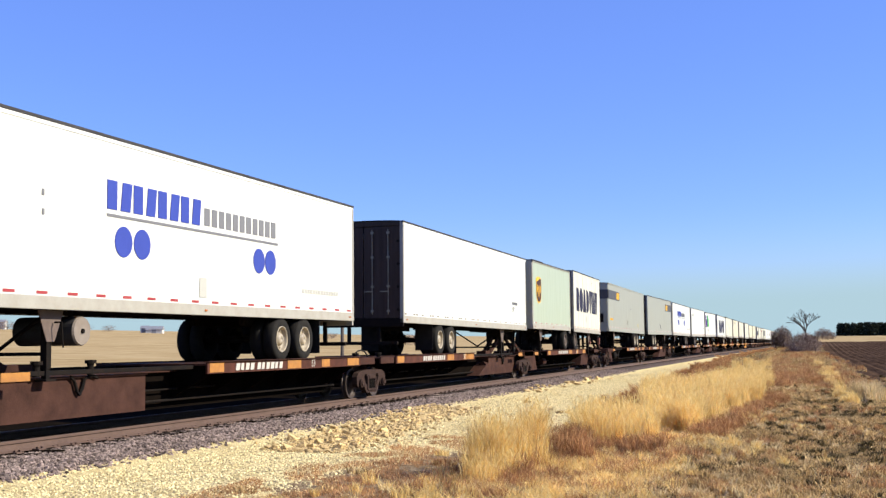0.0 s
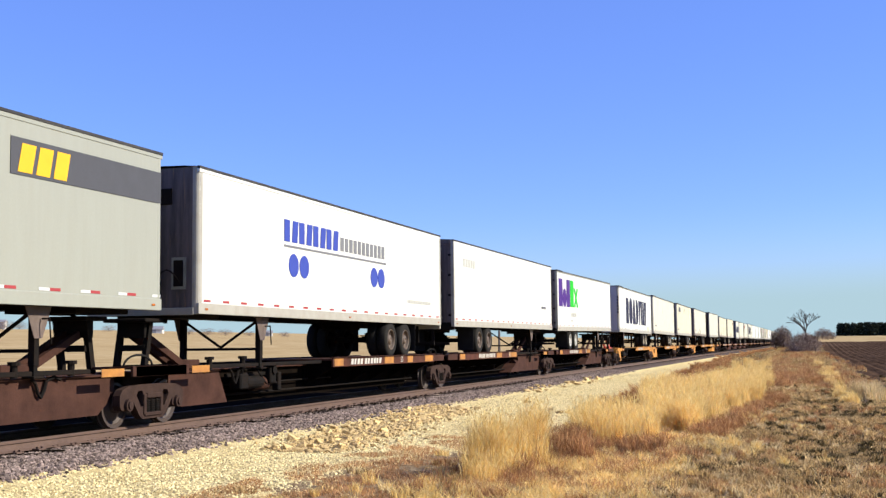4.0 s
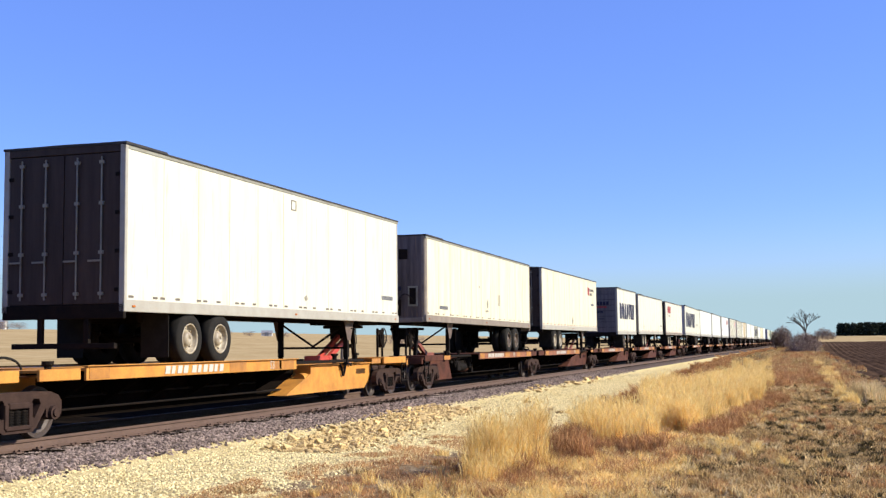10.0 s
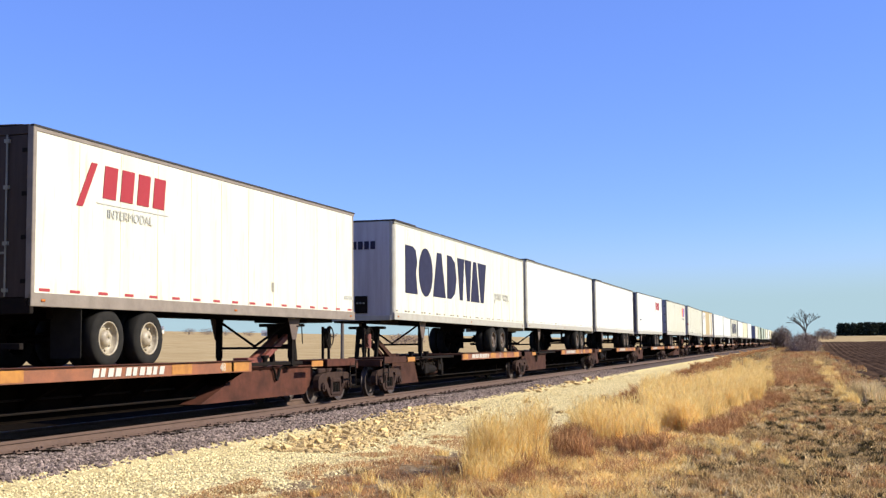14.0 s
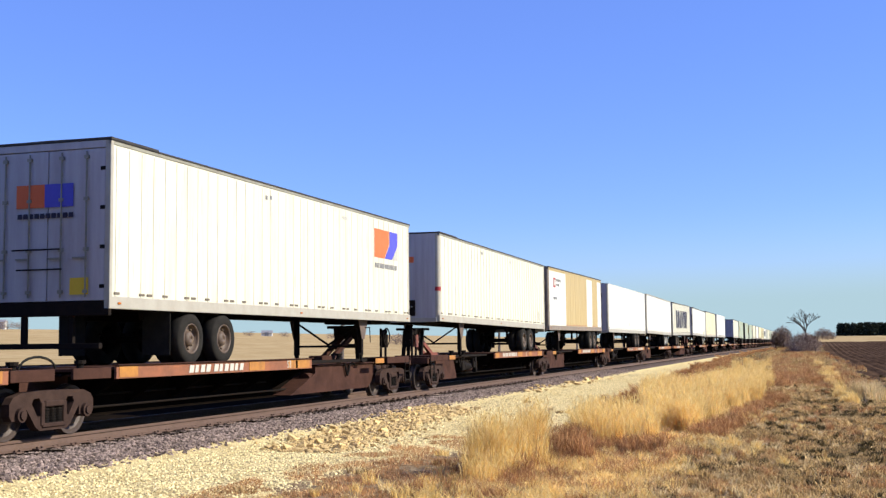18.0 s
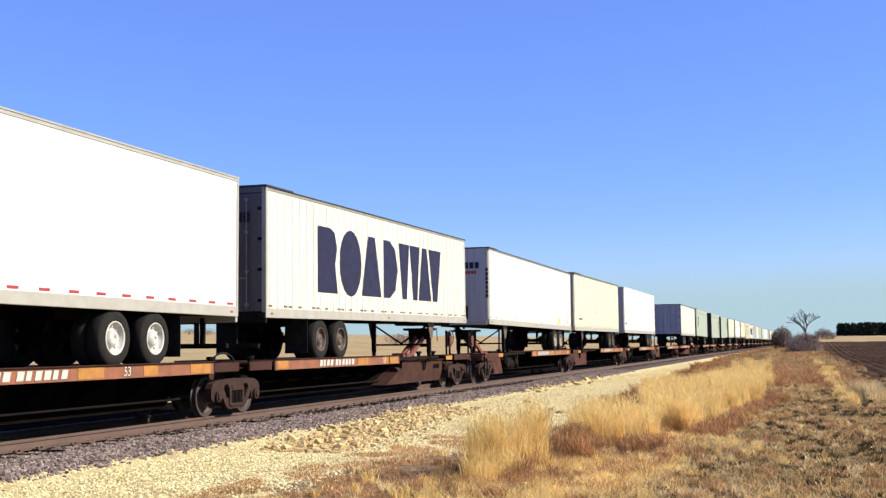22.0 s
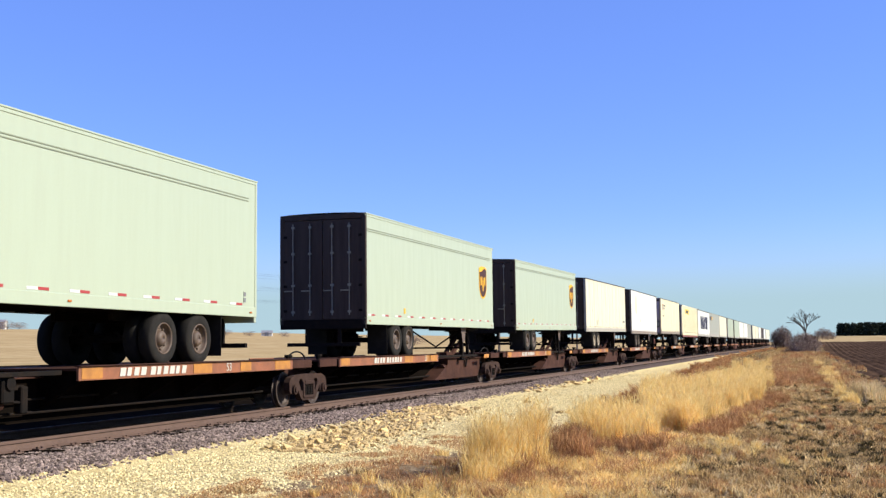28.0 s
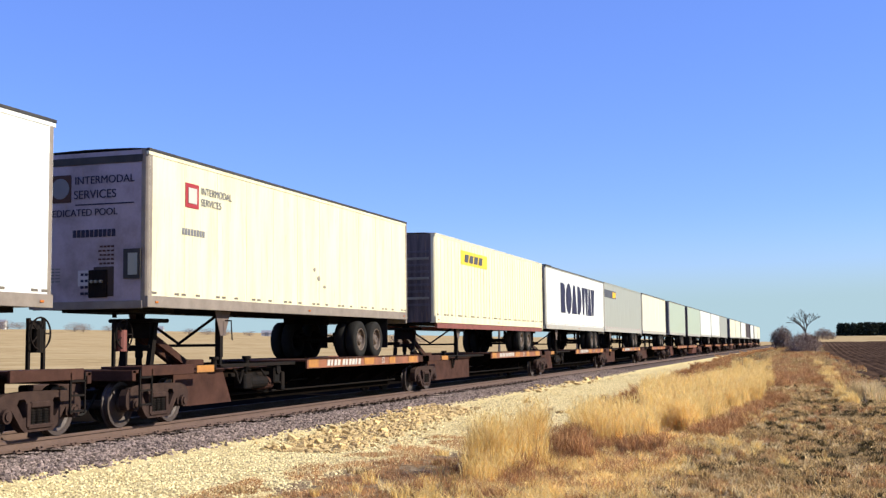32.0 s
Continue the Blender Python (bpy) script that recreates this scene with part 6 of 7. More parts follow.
def straw(name, dark, mid, light, rough=0.8, trans=0.25, mottle=0.4):
    """Dry plant matter: each blade takes its own shade."""
    m, nt, b = nodes_of(name)
    N, Lk = nt.nodes.new, nt.links.new
    g = N("ShaderNodeNewGeometry")
    ramp = N("ShaderNodeValToRGB")
    ramp.color_ramp.elements[0].color, ramp.color_ramp.elements[1].color = (*dark, 1), (*light, 1)
    e = ramp.color_ramp.elements.new(0.5)
    e.color = (*mid, 1)
    Lk(g.outputs["Random Per Island"], ramp.inputs[0])
    tex, big = N("ShaderNodeTexCoord"), N("ShaderNodeTexNoise")
    big.inputs["Scale"].default_value, big.inputs["Detail"].default_value = 0.55, 4
    Lk(tex.outputs["Object"], big.inputs[0])
    mr, hsv = N("ShaderNodeMapRange"), N("ShaderNodeHueSaturation")
    mr.inputs[1].default_value, mr.inputs[2].default_value = 0.3, 0.7
    mr.inputs[3].default_value, mr.inputs[4].default_value = 0.82, 1.14
    Lk(big.outputs[0], mr.inputs[0])
    clump, cr, mul = N("ShaderNodeTexNoise"), N("ShaderNodeMapRange"), N("ShaderNodeMath")
    clump.inputs["Scale"].default_value, clump.inputs["Detail"].default_value = 5.0, 3
    Lk(tex.outputs["Object"], clump.inputs[0])
    cr.inputs[1].default_value, cr.inputs[2].default_value = 0.32, 0.68
    cr.inputs[3].default_value, cr.inputs[4].default_value = 1 - mottle, 1 + 0.6 * mottle
    Lk(clump.outputs[0], cr.inputs[0])
    mul.operation = "MULTIPLY"
    Lk(mr.outputs[0], mul.inputs[0])
    Lk(cr.outputs[0], mul.inputs[1])
    Lk(ramp.outputs[0], hsv.inputs["Color"])
    Lk(mul.outputs[0], hsv.inputs["Value"])
    Lk(hsv.outputs[0], b.inputs["Base Color"])
    b.inputs["Roughness"].default_value = rough
    b.inputs["Specular IOR Level"].default_value = 0.2
    if trans:
        tr, mix = N("ShaderNodeBsdfTranslucent"), N("ShaderNodeMixShader")
        Lk(hsv.outputs[0], tr.inputs[0])
        mix.inputs[0].default_value = trans
        Lk(b.outputs[0], mix.inputs[1])
        Lk(tr.outputs[0], mix.inputs[2])
        Lk(mix.outputs[0], nt.nodes["Material Output"].inputs[0])
    return m


GOLD = straw("golden_dry_grass", (0.66, 0.41, 0.125), (0.81, 0.585, 0.22), (0.87, 0.71, 0.345), trans=0.5, mottle=0.12)
BROWN_GRASS = straw("brown_dry_grass", (0.18, 0.108, 0.042), (0.54, 0.355, 0.148), (0.83, 0.61, 0.30), trans=0.35, mottle=0.42)
# olive weeds kept very dark, so they double as shaded gaps
OLIVE_GRASS = straw("olive_low_grass", (0.034, 0.025, 0.010), (0.085, 0.061, 0.023), (0.19, 0.137, 0.055), mottle=0.5)
PALE_GRASS = straw("pale_bleached_weeds", (0.56, 0.40, 0.19), (0.70, 0.53, 0.27), (0.80, 0.65, 0.38), trans=0.35)
RED_WEED = straw("red_brown_weeds", (0.25, 0.105, 0.043), (0.46, 0.235, 0.10), (0.66, 0.40, 0.185), trans=0.35)


def blades(name, x, y, h, width, lean, material, label, z=None):
    """Thin tapered blades, bent over a little, each from its own root."""
    n = len(x)
    z = ground_many(x, y) - 0.02 if z is None else z
    a, d = rs.rand(n) * 2 * np.pi, rs.rand(n) * 2 * np.pi
    wx, wy = np.cos(a) * width * 0.5, np.sin(a) * width * 0.5
    lx, ly = np.cos(d) * lean * h, np.sin(d) * lean * h
    P = np.empty((n, 5, 3))
    P[:, 0] = np.stack([x - wx, y - wy, z], -1)
    P[:, 1] = np.stack([x + wx, y + wy, z], -1)
    mx, my, mz = x + lx * 0.35, y + ly * 0.35, z + h * 0.6
    P[:, 2] = np.stack([mx - wx * 0.7, my - wy * 0.7, mz], -1)
    P[:, 3] = np.stack([mx + wx * 0.7, my + wy * 0.7, mz], -1)
    P[:, 4] = np.stack([x + lx, y + ly, z + h * (1 - 0.25 * lean)], -1)
    base = (np.arange(n) * 5)[:, None]
    loops = (base + np.array([0, 1, 3, 2, 2, 3, 4])[None]).ravel()
    ob = new(name, cloud_mesh(name, P.reshape(-1, 3), np.tile([4, 3], n), loops, material))
    return tagged(ob, label, "grass", kind="stuff")


def clumpy(n, x0, x1, y0, y1, scale, cut, seed, curve=1.0):
    """Roots gathered in clumps between two lateral lines."""
    x = near_x(n, x0, x1)
    y = y0 + (y1 - y0) * rs.rand(n)
    v = np.array([noise.noise((a * scale, b * scale * 1.4, seed)) + 0.5 * noise.noise((a * scale * 3, b * scale * 3, seed + 7)) for a, b in zip(x, y)])
    k = v > cut
    return x[k], y[k], v[k]


def tufts(name, centres, count, radius, height, width, lean, material, label):
    """Grass that grows in tufts: blades fan out from each centre, some tufts taller than others."""
    c = np.asarray(centres)
    k = np.repeat(np.arange(len(c)), count)
    n = len(k)
    rad = radius * (0.5 + rs.rand(len(c)))[k]
    a, q = rs.rand(n) * 2 * np.pi, np.sqrt(rs.rand(n)) * rad
    x, y = c[k, 0] + q * np.cos(a), c[k, 1] + q * np.sin(a)
    h = height * c[k, 2] * (0.45 + 0.65 * rs.rand(n))
    return blades(name, x, y, h, width * (1 + 0.03 * x), lean, material, label)


def along(n, x0, x1, mid, sd, seed, low=0.7, high=1.2):
    """Tuft centres strewn along a line mid(x), bunched by noise."""
    out = []
    r = random.Random(seed)
    while len(out) < n:
        x = x0 * (x1 / x0) ** r.random()
        y = mid(x) + r.gauss(0, sd(x))
        if noise.noise((x * 0.28, y * 0.5, seed)) + r.uniform(-0.35, 0.35) > -0.05:
            out.append((x, y, r.uniform(low, high)))
    return out


# tall golden stands along the gravel
def stand(n, b0, b1, r0, r1, low, high, most=9.0):
    """Tuft centres between two bearings and two distances, gathered by noise."""
    out = []
    while len(out) < n:
        u = rng.random()
        x = r0(u) * (r1(u) / r0(u)) ** rng.random()
        y = x * (b0 + (b1 - b0) * u)
        if y < most and noise.noise((x * 0.4, y * 0.8, 21.0)) + rng.uniform(-0.35, 0.35) > -0.22:
            out.append((x, y, rng.uniform(low, high)))
    return out


def near_edge(u):
    """How far off the great stand begins, from its gravel side to its verge side."""
    return 26.5 - 1.5 * ease(u * 4) + 24.0 * max(0.0, u - 0.42) ** 0.9


cg, rg = [], []
for cx, cy, sx, sy, k, red, low, high in ((16.9, 4.58, 0.4, 0.10, 40, 0.0, 0.55, 1.05), (16.0, 4.25, 0.4, 0.2, 9, 0.2, 0.25, 0.5), (18.6, 4.33, 0.4, 0.06, 24, 0.45, 0.7, 1.12), (17.6, 4.2, 0.4, 0.2, 8, 0.5, 0.3, 0.55)):
    for i in range(k):
        (rg if rng.random() < red else cg).append((cx + rng.gauss(0, 1) * sx, cy + rng.gauss(0, 1) * sy, rng.uniform(low, high)))
rg += stand(26, 0.206, 0.188, lambda u: 18.6, lambda u: 21.0, 0.35, 0.62)
cg += stand(78, 0.192, 0.128, lambda u: 20.6, lambda u: 24.6, 0.62, 0.98)
rg += stand(30, 0.19, 0.122, lambda u: 19.7, lambda u: 20.8, 0.25, 0.45)
cg += stand(430, 0.134, 0.037, near_edge, lambda u: near_edge(u) * 1.75, 0.6, 0.95, 5.6)
cg += stand(60, 0.06, 0.03, lambda u: 50, lambda u: 105, 0.4, 0.7)
rg += stand(60, 0.10, 0.02, lambda u: near_edge(u) * 0.95, lambda u: near_edge(u) * 1.05, 0.25, 0.5)
tufts("tall_golden_grass", cg, 120, 0.16, 0.98, 0.006, 0.3, GOLD, "tall golden dry grass in thick stands beside the gravel")
tufts("red_golden_grass", rg, 120, 0.14, 0.85, 0.0055, 0.35, RED_WEED, "red-brown dry stalks among the golden stands")
tufts("golden_grass", stand(150, 0.20, 0.04, lambda u: 19.5 + 9 * u, lambda u: 30 + 20 * u, 0.7, 1.2, 5.4), 110, 0.17, 0.34, 0.0055, 0.5, GOLD, "shorter golden grass at the foot of the stands")
tufts("red_brown_weeds", [p for p in along(120, 13.5, 34, lambda x: 3.9 - 0.03 * x, lambda x: 1.1, 5) if p[1] < 5.6], 110, 0.25, 0.30, 0.0055, 0.6, RED_WEED, "red-brown dead weeds among the grass")
tufts("gravel_edge_brush", [(34.6 + 0.9 * rng.random(), 4.95 + 0.3 * rng.gauss(0, 1), rng.uniform(0.9, 1.2)) for i in range(12)] + along(46, 37, 90, lambda x: 5.1 + 0.05 * (x - 35), lambda x: 0.16, 9), 150, 0.22, 0.6, 0.008, 0.5, RED_WEED, "red-brown brush on the gravel's edge")
def plumes(name, centres, count, radius, height, material, label):
    """Feathery seed heads: short slivers turned every way in the upper half of each tuft."""
    c = np.asarray(centres)
    k = np.repeat(np.arange(len(c)), count)
    n = len(k)
    a, q = rs.rand(n) * 2 * np.pi, np.sqrt(rs.rand(n)) * radius * (0.7 + 0.8 * rs.rand(n))
    x, y = c[k, 0] + q * np.cos(a), c[k, 1] + q * np.sin(a)
    z = ground_many(c[:, 0], c[:, 1])[k] + height * c[k, 2] * (0.35 + 0.66 * rs.rand(n))
    way = rs.randn(n, 3) * np.array([0.6, 0.6, 0.6]) + np.array([0, 0, 1.5])
    way *= (0.035 + 0.05 * rs.rand(n))[:, None] / np.linalg.norm(way, axis=1)[:, None]
    wide = rs.randn(n, 3)
    wide *= 0.004 * (1 + 0.02 * x)[:, None] / np.linalg.norm(wide, axis=1)[:, None]
    p = np.stack([x, y, z], -1)
    P = np.stack([p - way, p + wide, p + way, p - wide], 1)
    ob = new(name, cloud_mesh(name, P.reshape(-1, 3), np.full(n, 4), np.arange(n * 4), material))
    return tagged(ob, label, "grass", kind="stuff")


plumes("golden_seed_heads", cg, 75, 0.2, 0.98, GOLD, "feathery golden seed heads on the tall grass")
plumes("red_seed_heads", rg, 75, 0.18, 0.8, RED_WEED, "red-brown seed heads among the golden grass")
tufts("gravel_side_weeds", along(200, 58, 330, lambda x: gravel_edge(x) - 0.9, lambda x: 0.55, 33), 110, 0.35, 0.34, 0.006, 0.55, RED_WEED, "brown weeds creeping up to the ballast far along the line")
# low verge
tufts("brown_verge_grass", along(2100, 10.6, 95, lambda x: 0.9, lambda x: 2.1, 12), 60, 0.12, 0.17, 0.0095, 0.6, BROWN_GRASS, "brown dry grass tufts on the verge")
tufts("tawny_verge_grass", along(900, 10.6, 40, lambda x: 3.1, lambda x: 1.0, 15), 55, 0.10, 0.22, 0.008, 0.5, GOLD, "tawny grass tufts on the verge")
tufts("red_verge_grass", along(260, 10.6, 70, lambda x: 0.8, lambda x: 2.0, 16), 85, 0.15, 0.20, 0.0065, 0.6, RED_WEED, "red-brown grass tufts on the verge")
# strewn evenly: olive tufts, and dark flecks for shade between the grass
tufts("olive_verge_grass", [(10.6 * (70 / 10.6) ** rng.random(), rng.gauss(0.2, 1.9), rng.uniform(0.6, 1.2)) for i in range(1150)], 46, 0.085, 0.15, 0.010, 0.8, OLIVE_GRASS, "low olive green tufts in the verge")
tufts("pale_verge_grass", along(560, 10.6, 60, lambda x: 2.2, lambda x: 1.6, 77), 42, 0.08, 0.19, 0.009, 0.55, PALE_GRASS, "bleached grass tufts on the verge")
x, y, v = clumpy(150000, 10.5, 90.0, -2.9, 5.8, 0.5, -0.5, 12.0)
blades("short_verge_grass", x, y, 0.025 + 0.08 * rs.rand(len(x)) ** 1.5, 0.006 + 0.00018 * x, 0.95, BROWN_GRASS, "short trampled brown grass on the verge")
tufts("pale_weeds", along(60, 38, 125, lambda x: -1.2 + 0.006 * (x - 39), lambda x: 0.22, 61), 120, 0.24, 0.42, 0.0065, 0.45, GOLD, "bleached weeds along the field edge")
tufts("bleached_clump", [(41.5 + 0.6 * rng.gauss(0, 1), -1.95 + 0.22 * rng.gauss(0, 1), rng.uniform(0.7, 1.1)) for i in range(16)], 120, 0.2, 0.75, 0.006, 0.4, PALE_GRASS, "pale bleached clump at the field edge")
tufts("dead_brush", along(460, 50, 420, lambda x: 0.6 + 0.006 * x, lambda x: 1.7, 91), 120, 0.4, 0.45, 0.006, 0.5, RED_WEED, "brown brush along the distant verge")
tufts("dry_brush", along(300, 70, 420, lambda x: 1.2 + 0.006 * x, lambda x: 2.0, 95), 110, 0.4, 0.5, 0.006, 0.5, BROWN_GRASS, "tan brush along the distant verge")
x, y, v = clumpy(46000, 11.5, 24.0, 4.8, 7.7, 0.9, -0.12, 15.0)
blades("creeping_grass", x, y, 0.03 + 0.09 * rs.rand(len(x)), 0.007, 0.9, RED_WEED, "thin dead weeds creeping on to the gravel")

BARK = coat("grey_brown_bark", (0.0612, 0.0446, 0.0374), 0.9, stain=(0.036, 0.0259, 0.0216), stain_amount=0.5, grain=0.1, scale=2)
EVERGREEN = straw("dark_evergreen_needles", (0.012, 0.018, 0.012), (0.022, 0.03, 0.018), (0.04, 0.05, 0.028), trans=0.05)


def bare_tree(name, x, y, height, spread, seed, label, twigs=3):
    """A trunk that forks into limbs and fine twigs."""
    r = random.Random(seed)
    t = thing(name, label, "tree", at=pose(x, y, ground_height(x, y) - 0.1))

    def grow(bm, p, way, length, rad, depth):
        q = p + way * length
        add_cyl(bm, p, q, rad, 6 if depth < 2 else 4, rad * 0.66)
        if depth >= twigs:
            return
        for _ in range(3 if depth else 5):
            nw = (way + Vector((r.uniform(-1, 1) * spread, r.uniform(-1, 1) * spread, r.uniform(-0.25, 0.4)))).normalized()
            grow(bm, p + way * length * r.uniform(0.6, 1.0), nw, length * r.uniform(0.6, 0.82), rad * 0.58, depth + 1)
    trunk = cyl((0, 0, 0), (0, 0, height * 0.22), height * 0.03, 8, height * 0.022)
    limbs = bmesh.new()
    grow(limbs, Vector((0, 0, height * 0.2)), Vector((0.0, 0.22, 1)).normalized(), height * 0.26, height * 0.02, 0)
    part("trunk", trunk, BARK, t)
    part("branch_work", limbs, BARK, t, "bare forking limbs")
    return t


TWIG = straw("grey_brown_twigs", (0.16, 0.105, 0.08), (0.23, 0.16, 0.125), (0.31, 0.23, 0.19), trans=0.0, mottle=0.2)


def twig_bush(name, x, y, h, spread, seed, label):
    """A leafless bush or small tree: short stems and a ragged crown of many fine twigs."""
    r = np.random.RandomState(seed)
    t = thing(name, label, "bush" if "bush" in name else "tree", at=pose(x, y, ground_height(x, y) - 0.1))
    stems = bmesh.new()
    add_cyl(stems, (0, 0, 0), (0, 0, h * 0.45), h * 0.03, 6, h * 0.015)
    lobes = []
    for i in range(9):
        a = 2 * math.pi * i / 9 + r.rand()
        q = Vector((math.cos(a) * spread * (0.3 + 0.6 * r.rand()), math.sin(a) * spread * (0.3 + 0.6 * r.rand()), h * (0.35 + 0.5 * r.rand())))
        add_cyl(stems, (0, 0, h * (0.1 + 0.3 * r.rand())), q, h * 0.014, 4, h * 0.005)
        lobes.append(q)
    part("branch_work", stems, BARK, t)
    n = 2600
    c = np.array([lobes[k][:] for k in r.randint(0, len(lobes), n)])
    d = r.randn(n, 3)
    d *= (r.rand(n, 1) ** 0.45) / np.linalg.norm(d, axis=1)[:, None]
    root = d * np.array([spread, spread, h * 0.44]) + np.array([0, 0, h * 0.48]) + (c - np.array([0, 0, h * 0.6])) * 0.22
    root[:, 2] = np.maximum(root[:, 2], 0.05)
    way = d * h * 0.07 + r.randn(n, 3) * h * 0.05
    tip = root + way
    wd = r.randn(n, 3) * h * 0.0045
    P = np.stack([root - wd, root + wd, tip], 1)
    put(new("crown", cloud_mesh("crown", P.reshape(-1, 3), np.full(n, 3), np.arange(n * 3), TWIG)), t)
    return t


bare_tree("bare_tree", 222, 0.0, 8.9, 0.62, 4, "bare spreading tree beside the line", 5)
for i, (x, y, h) in enumerate(((330, 8.4, 5.0), (332, 7.2, 6.0), (329, 6.2, 6.2), (331, 5.2, 5.0), (330, -2.6, 2.6), (333, -3.9, 3.3), (331, -5.2, 2.9), (335, -6.6, 2.2))):
    twig_bush("brushy_tree", x, y, h * 1.05, h * (0.24 if y > 0 else 0.42), 20 + i, "low grey-brown brushy tree without leaves")
for i, (x, y, h) in enumerate(((190, 2.3, 2.3), (193, 1.7, 3.0), (190, 1.1, 3.3), (194, 0.5, 3.5), (191, -0.1, 3.3), (195, -0.7, 2.9), (187, 0.8, 2.2), (186, 1.5, 1.9), (189, -1.1, 2.2))):
    twig_bush("thicket_bush", x, y, h, 1.25, 50 + i, "dense brown leafless bush")


def evergreen(x, y, h, seed):
    r = np.random.RandomState(seed)
    t = thing("evergreen_tree", "dark green conifer in a windbreak row", "tree", "windbreak trees", pose(x, y, ground_height(x, y) - 0.1))
    part("trunk", cyl((0, 0, 0), (0, 0, h * 0.9), 0.22, 6, 0.05), BARK, t)
    n = 700
    k = r.rand(n)
    rad = (1.04 - k) ** 0.32 * h * 0.34 * (0.6 + 0.4 * r.rand(n))
    a = r.rand(n) * 2 * np.pi
    c = np.stack([rad * np.cos(a), rad * np.sin(a), h * (0.04 + 0.95 * k)], -1)
    P = c[:, None, :] + r.randn(n, 4, 3) * np.array([0.35, 0.35, 0.25])
    put(new("crown", cloud_mesh("crown", P.reshape(-1, 3), np.full(n, 4), np.arange(n * 4), EVERGREEN)), t)


for i in range(24):
    evergreen(455 + 4.0 * rng.random(), -12.0 - 2.3 * i, 4.7 + 0.3 * rng.random(), 70 + i)

# ---- across the track: telegraph poles, far trees and farm buildings ----
POLE_Y = 33.0
pole_tops = []
for k in range(6):
    x = 34.0 + 46.0 * k
    z0 = ground_height(x, POLE_Y)
    lean = rng.uniform(-1.2, 1.2)
    t = thing("telegraph_pole", "weathered wooden telegraph pole with three crossarms", "telegraph pole", "poles along the line", pose(x, POLE_Y, z0, 0, lean, rng.uniform(-6, 6)))
    H = 7.0
    part("pole", cyl((0, 0, -0.3), (0, 0, H), 0.15, 10, 0.11), POLE_WOOD, t)
    for z in (H - 0.28, H - 1.08, H - 1.88):
        arm = part("crossarm", box(-0.20, -0.11, -1.75, 1.75, z - 0.055, z + 0.055, 0.006), POLE_WOOD, t)
        for yy in (-1.6, -1.1, -0.6, 0.6, 1.1, 1.6):
            part("insulator", cyl((-0.155, yy, z + 0.05), (-0.155, yy, z + 0.20), 0.045, 8, 0.03), STEEL_BLACK, arm)
        pole_tops.append((k, x, z0 + z + 0.19))
by = {}
for k, x, z in pole_tops:
    by.setdefault(k, []).append((x, z))
lines = thing("telegraph_wires", "thin dark wires strung between the telegraph poles", "wires")
for k in range(5):
    for (xa, za), (xb, zb2) in zip(by[k], by[k + 1]):
        for yy in (-1.6, -0.6, 1.1):
            bm = bmesh.new()
            pts = [Vector((xa + (xb - xa) * i / 8, POLE_Y + yy, za + (zb2 - za) * i / 8 - 0.45 * 4 * (i / 8) * (1 - i / 8))) for i in range(9)]
            for p, q in zip(pts, pts[1:]):
                add_cyl(bm, p, q, 0.0035, 3)
            part("wire", bm, STEEL_BLACK, lines)

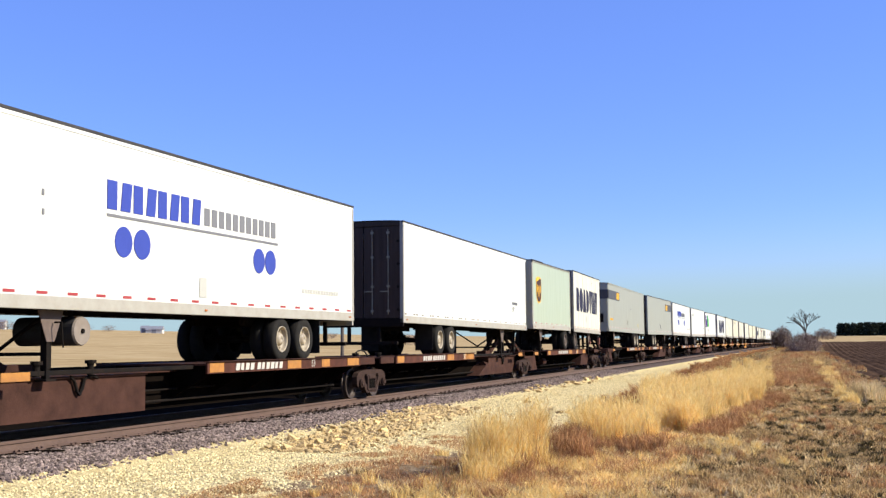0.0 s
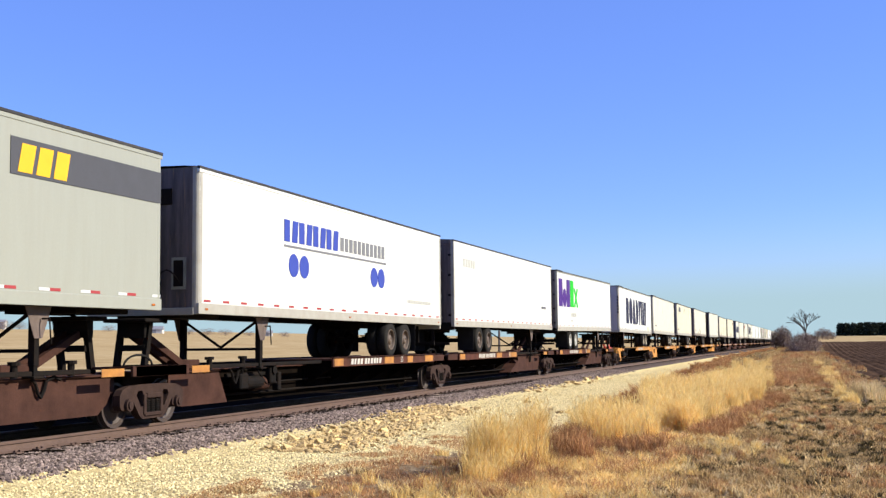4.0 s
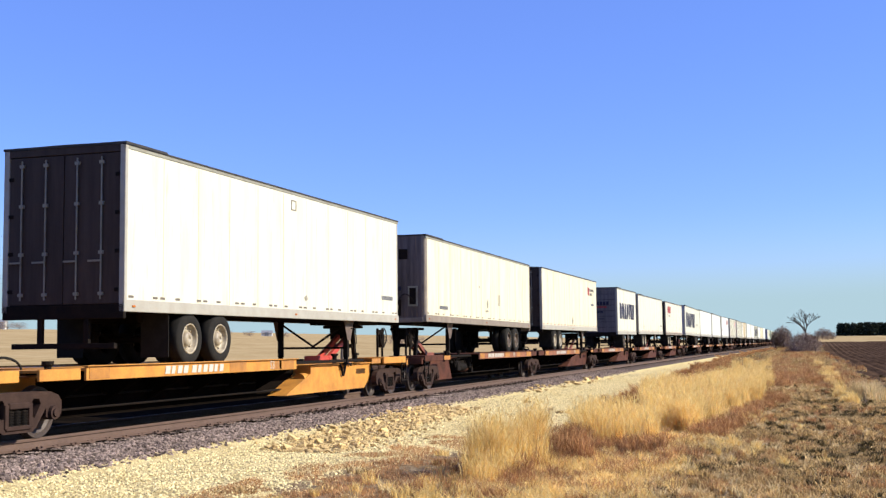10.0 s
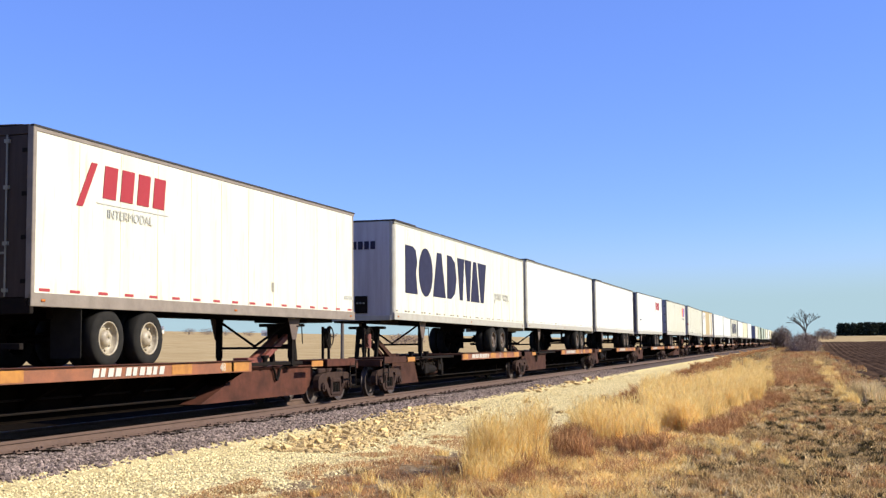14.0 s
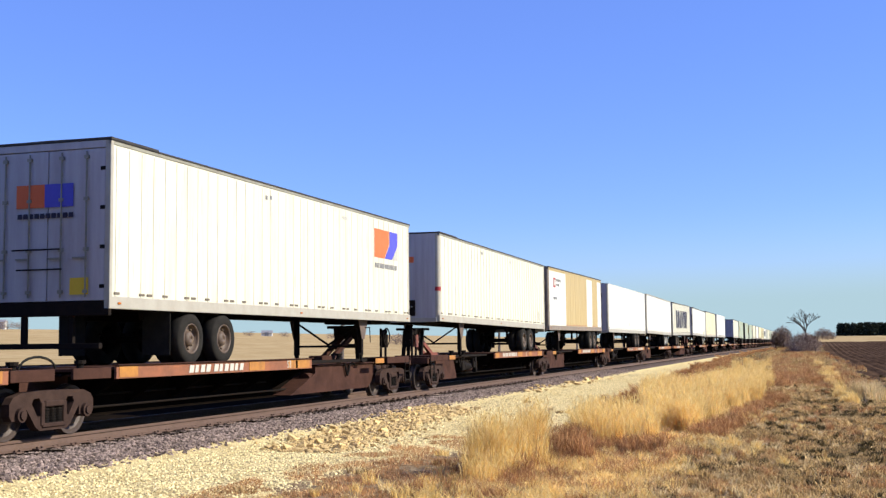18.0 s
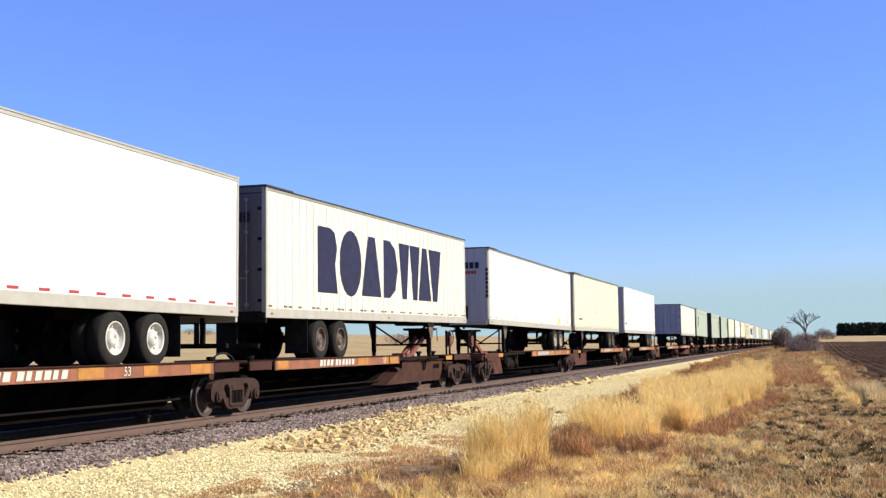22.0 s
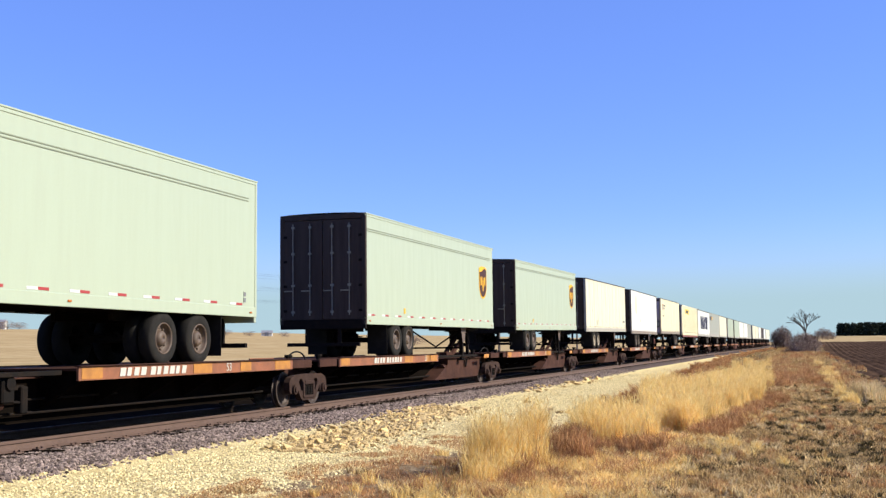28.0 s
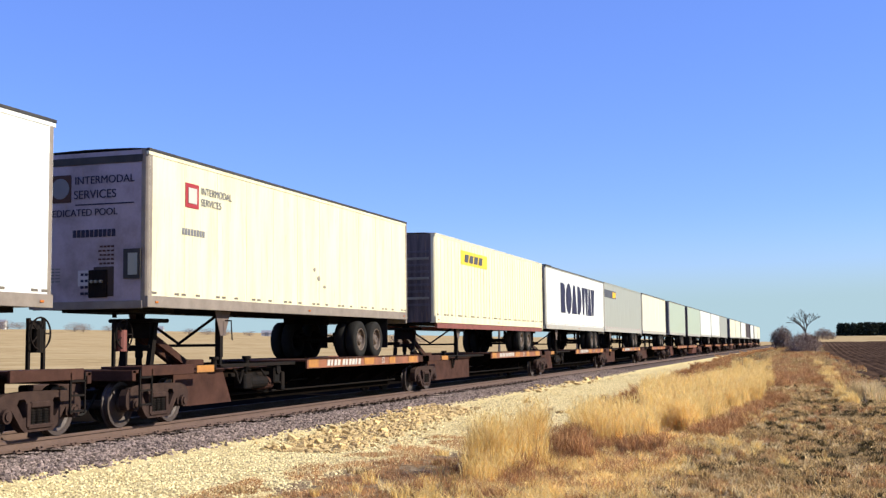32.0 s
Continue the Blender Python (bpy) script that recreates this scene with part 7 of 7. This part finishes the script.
for i, (ang, dist, h) in enumerate(((0.664, 640, 7.0), (0.655, 640, 6.0), (0.612, 620, 7.5), (0.605, 625, 6.5), (0.52, 640, 5.5), (0.505, 640, 6.0), (0.49, 650, 5.5), (0.47, 650, 5.0), (0.44, 660, 5.0), (0.345, 420, 6.0), (0.337, 410, 6.4), (0.329, 415, 5.6), (0.585, 660, 5.5), (0.40, 650, 5.0))):
    twig_bush("field_tree", dist * math.cos(ang), dist * math.sin(ang), h * 0.72, h * 0.75, 120 + i, "distant bare brown tree on the field's rise")

BARN_WHITE = coat("barn_siding", (0.475, 0.461, 0.432), 0.6, stain=(0.288, 0.274, 0.245), stain_amount=0.4, streak=True, grain=0.03)
BARN_ROOF = coat("barn_roof_metal", (0.216, 0.216, 0.223), 0.5, stain=(0.144, 0.13, 0.122), stain_amount=0.4, grain=0.03)
for ang, dist, w, dp, h in ((0.548, 660, 9, 6, 2.2), (0.556, 665, 4, 5, 2.6), (0.455, 690, 6, 5, 2.0), (0.668, 650, 4, 4, 4.0)):
    x, y = dist * math.cos(ang), dist * math.sin(ang)
    t = thing("farm_building", "distant white farm building with grey gable roof", "building", at=pose(x, y, ground_height(x, y) - 0.2, 0, 0, 20))
    part("wall", box(-dp / 2, dp / 2, -w / 2, w / 2, 0, h), BARN_WHITE, t)
    rf = bmesh.new()
    cs = [(-dp / 2 - 0.3, h), (dp / 2 + 0.3, h), (0, h + 0.32 * dp)]
    va, vb = [rf.verts.new((a, -w / 2 - 0.3, b)) for a, b in cs], [rf.verts.new((a, w / 2 + 0.3, b)) for a, b in cs]
    rf.faces.new(va)
    rf.faces.new(vb[::-1])
    for q in range(3):
        rf.faces.new((va[q], vb[q], vb[(q + 1) % 3], va[(q + 1) % 3]))
    bmesh.ops.recalc_face_normals(rf, faces=rf.faces)
    part("roof", rf, BARN_ROOF, t)
    part("door", box(-dp / 2 - 0.05, -dp / 2, -1.2, 1.2, 0.2, 2.6), BARN_ROOF, t)


# ---- what moves ----
def motions():
    times = [2.0 * i for i in range(17)]
    for ob, place, slope in moving:
        walk(ob, [(t, pose(place - travelled(t), SIDE, 0) @ slope) for t in times])
    spin_wheels()
    keyed = {round(x, 3): ws for ws, x in spinning}
    for ob in list(bpy.data.objects):
        if ob.data is WHEELSET_ME and ob.animation_data is None:
            src = keyed[round(ob.location.x, 3)]
            ob.rotation_mode = "QUATERNION"
            ob.animation_data_create()
            ob.animation_data.action = src.animation_data.action
            ob.animation_data.action_slot = src.animation_data.action_slot


motions()
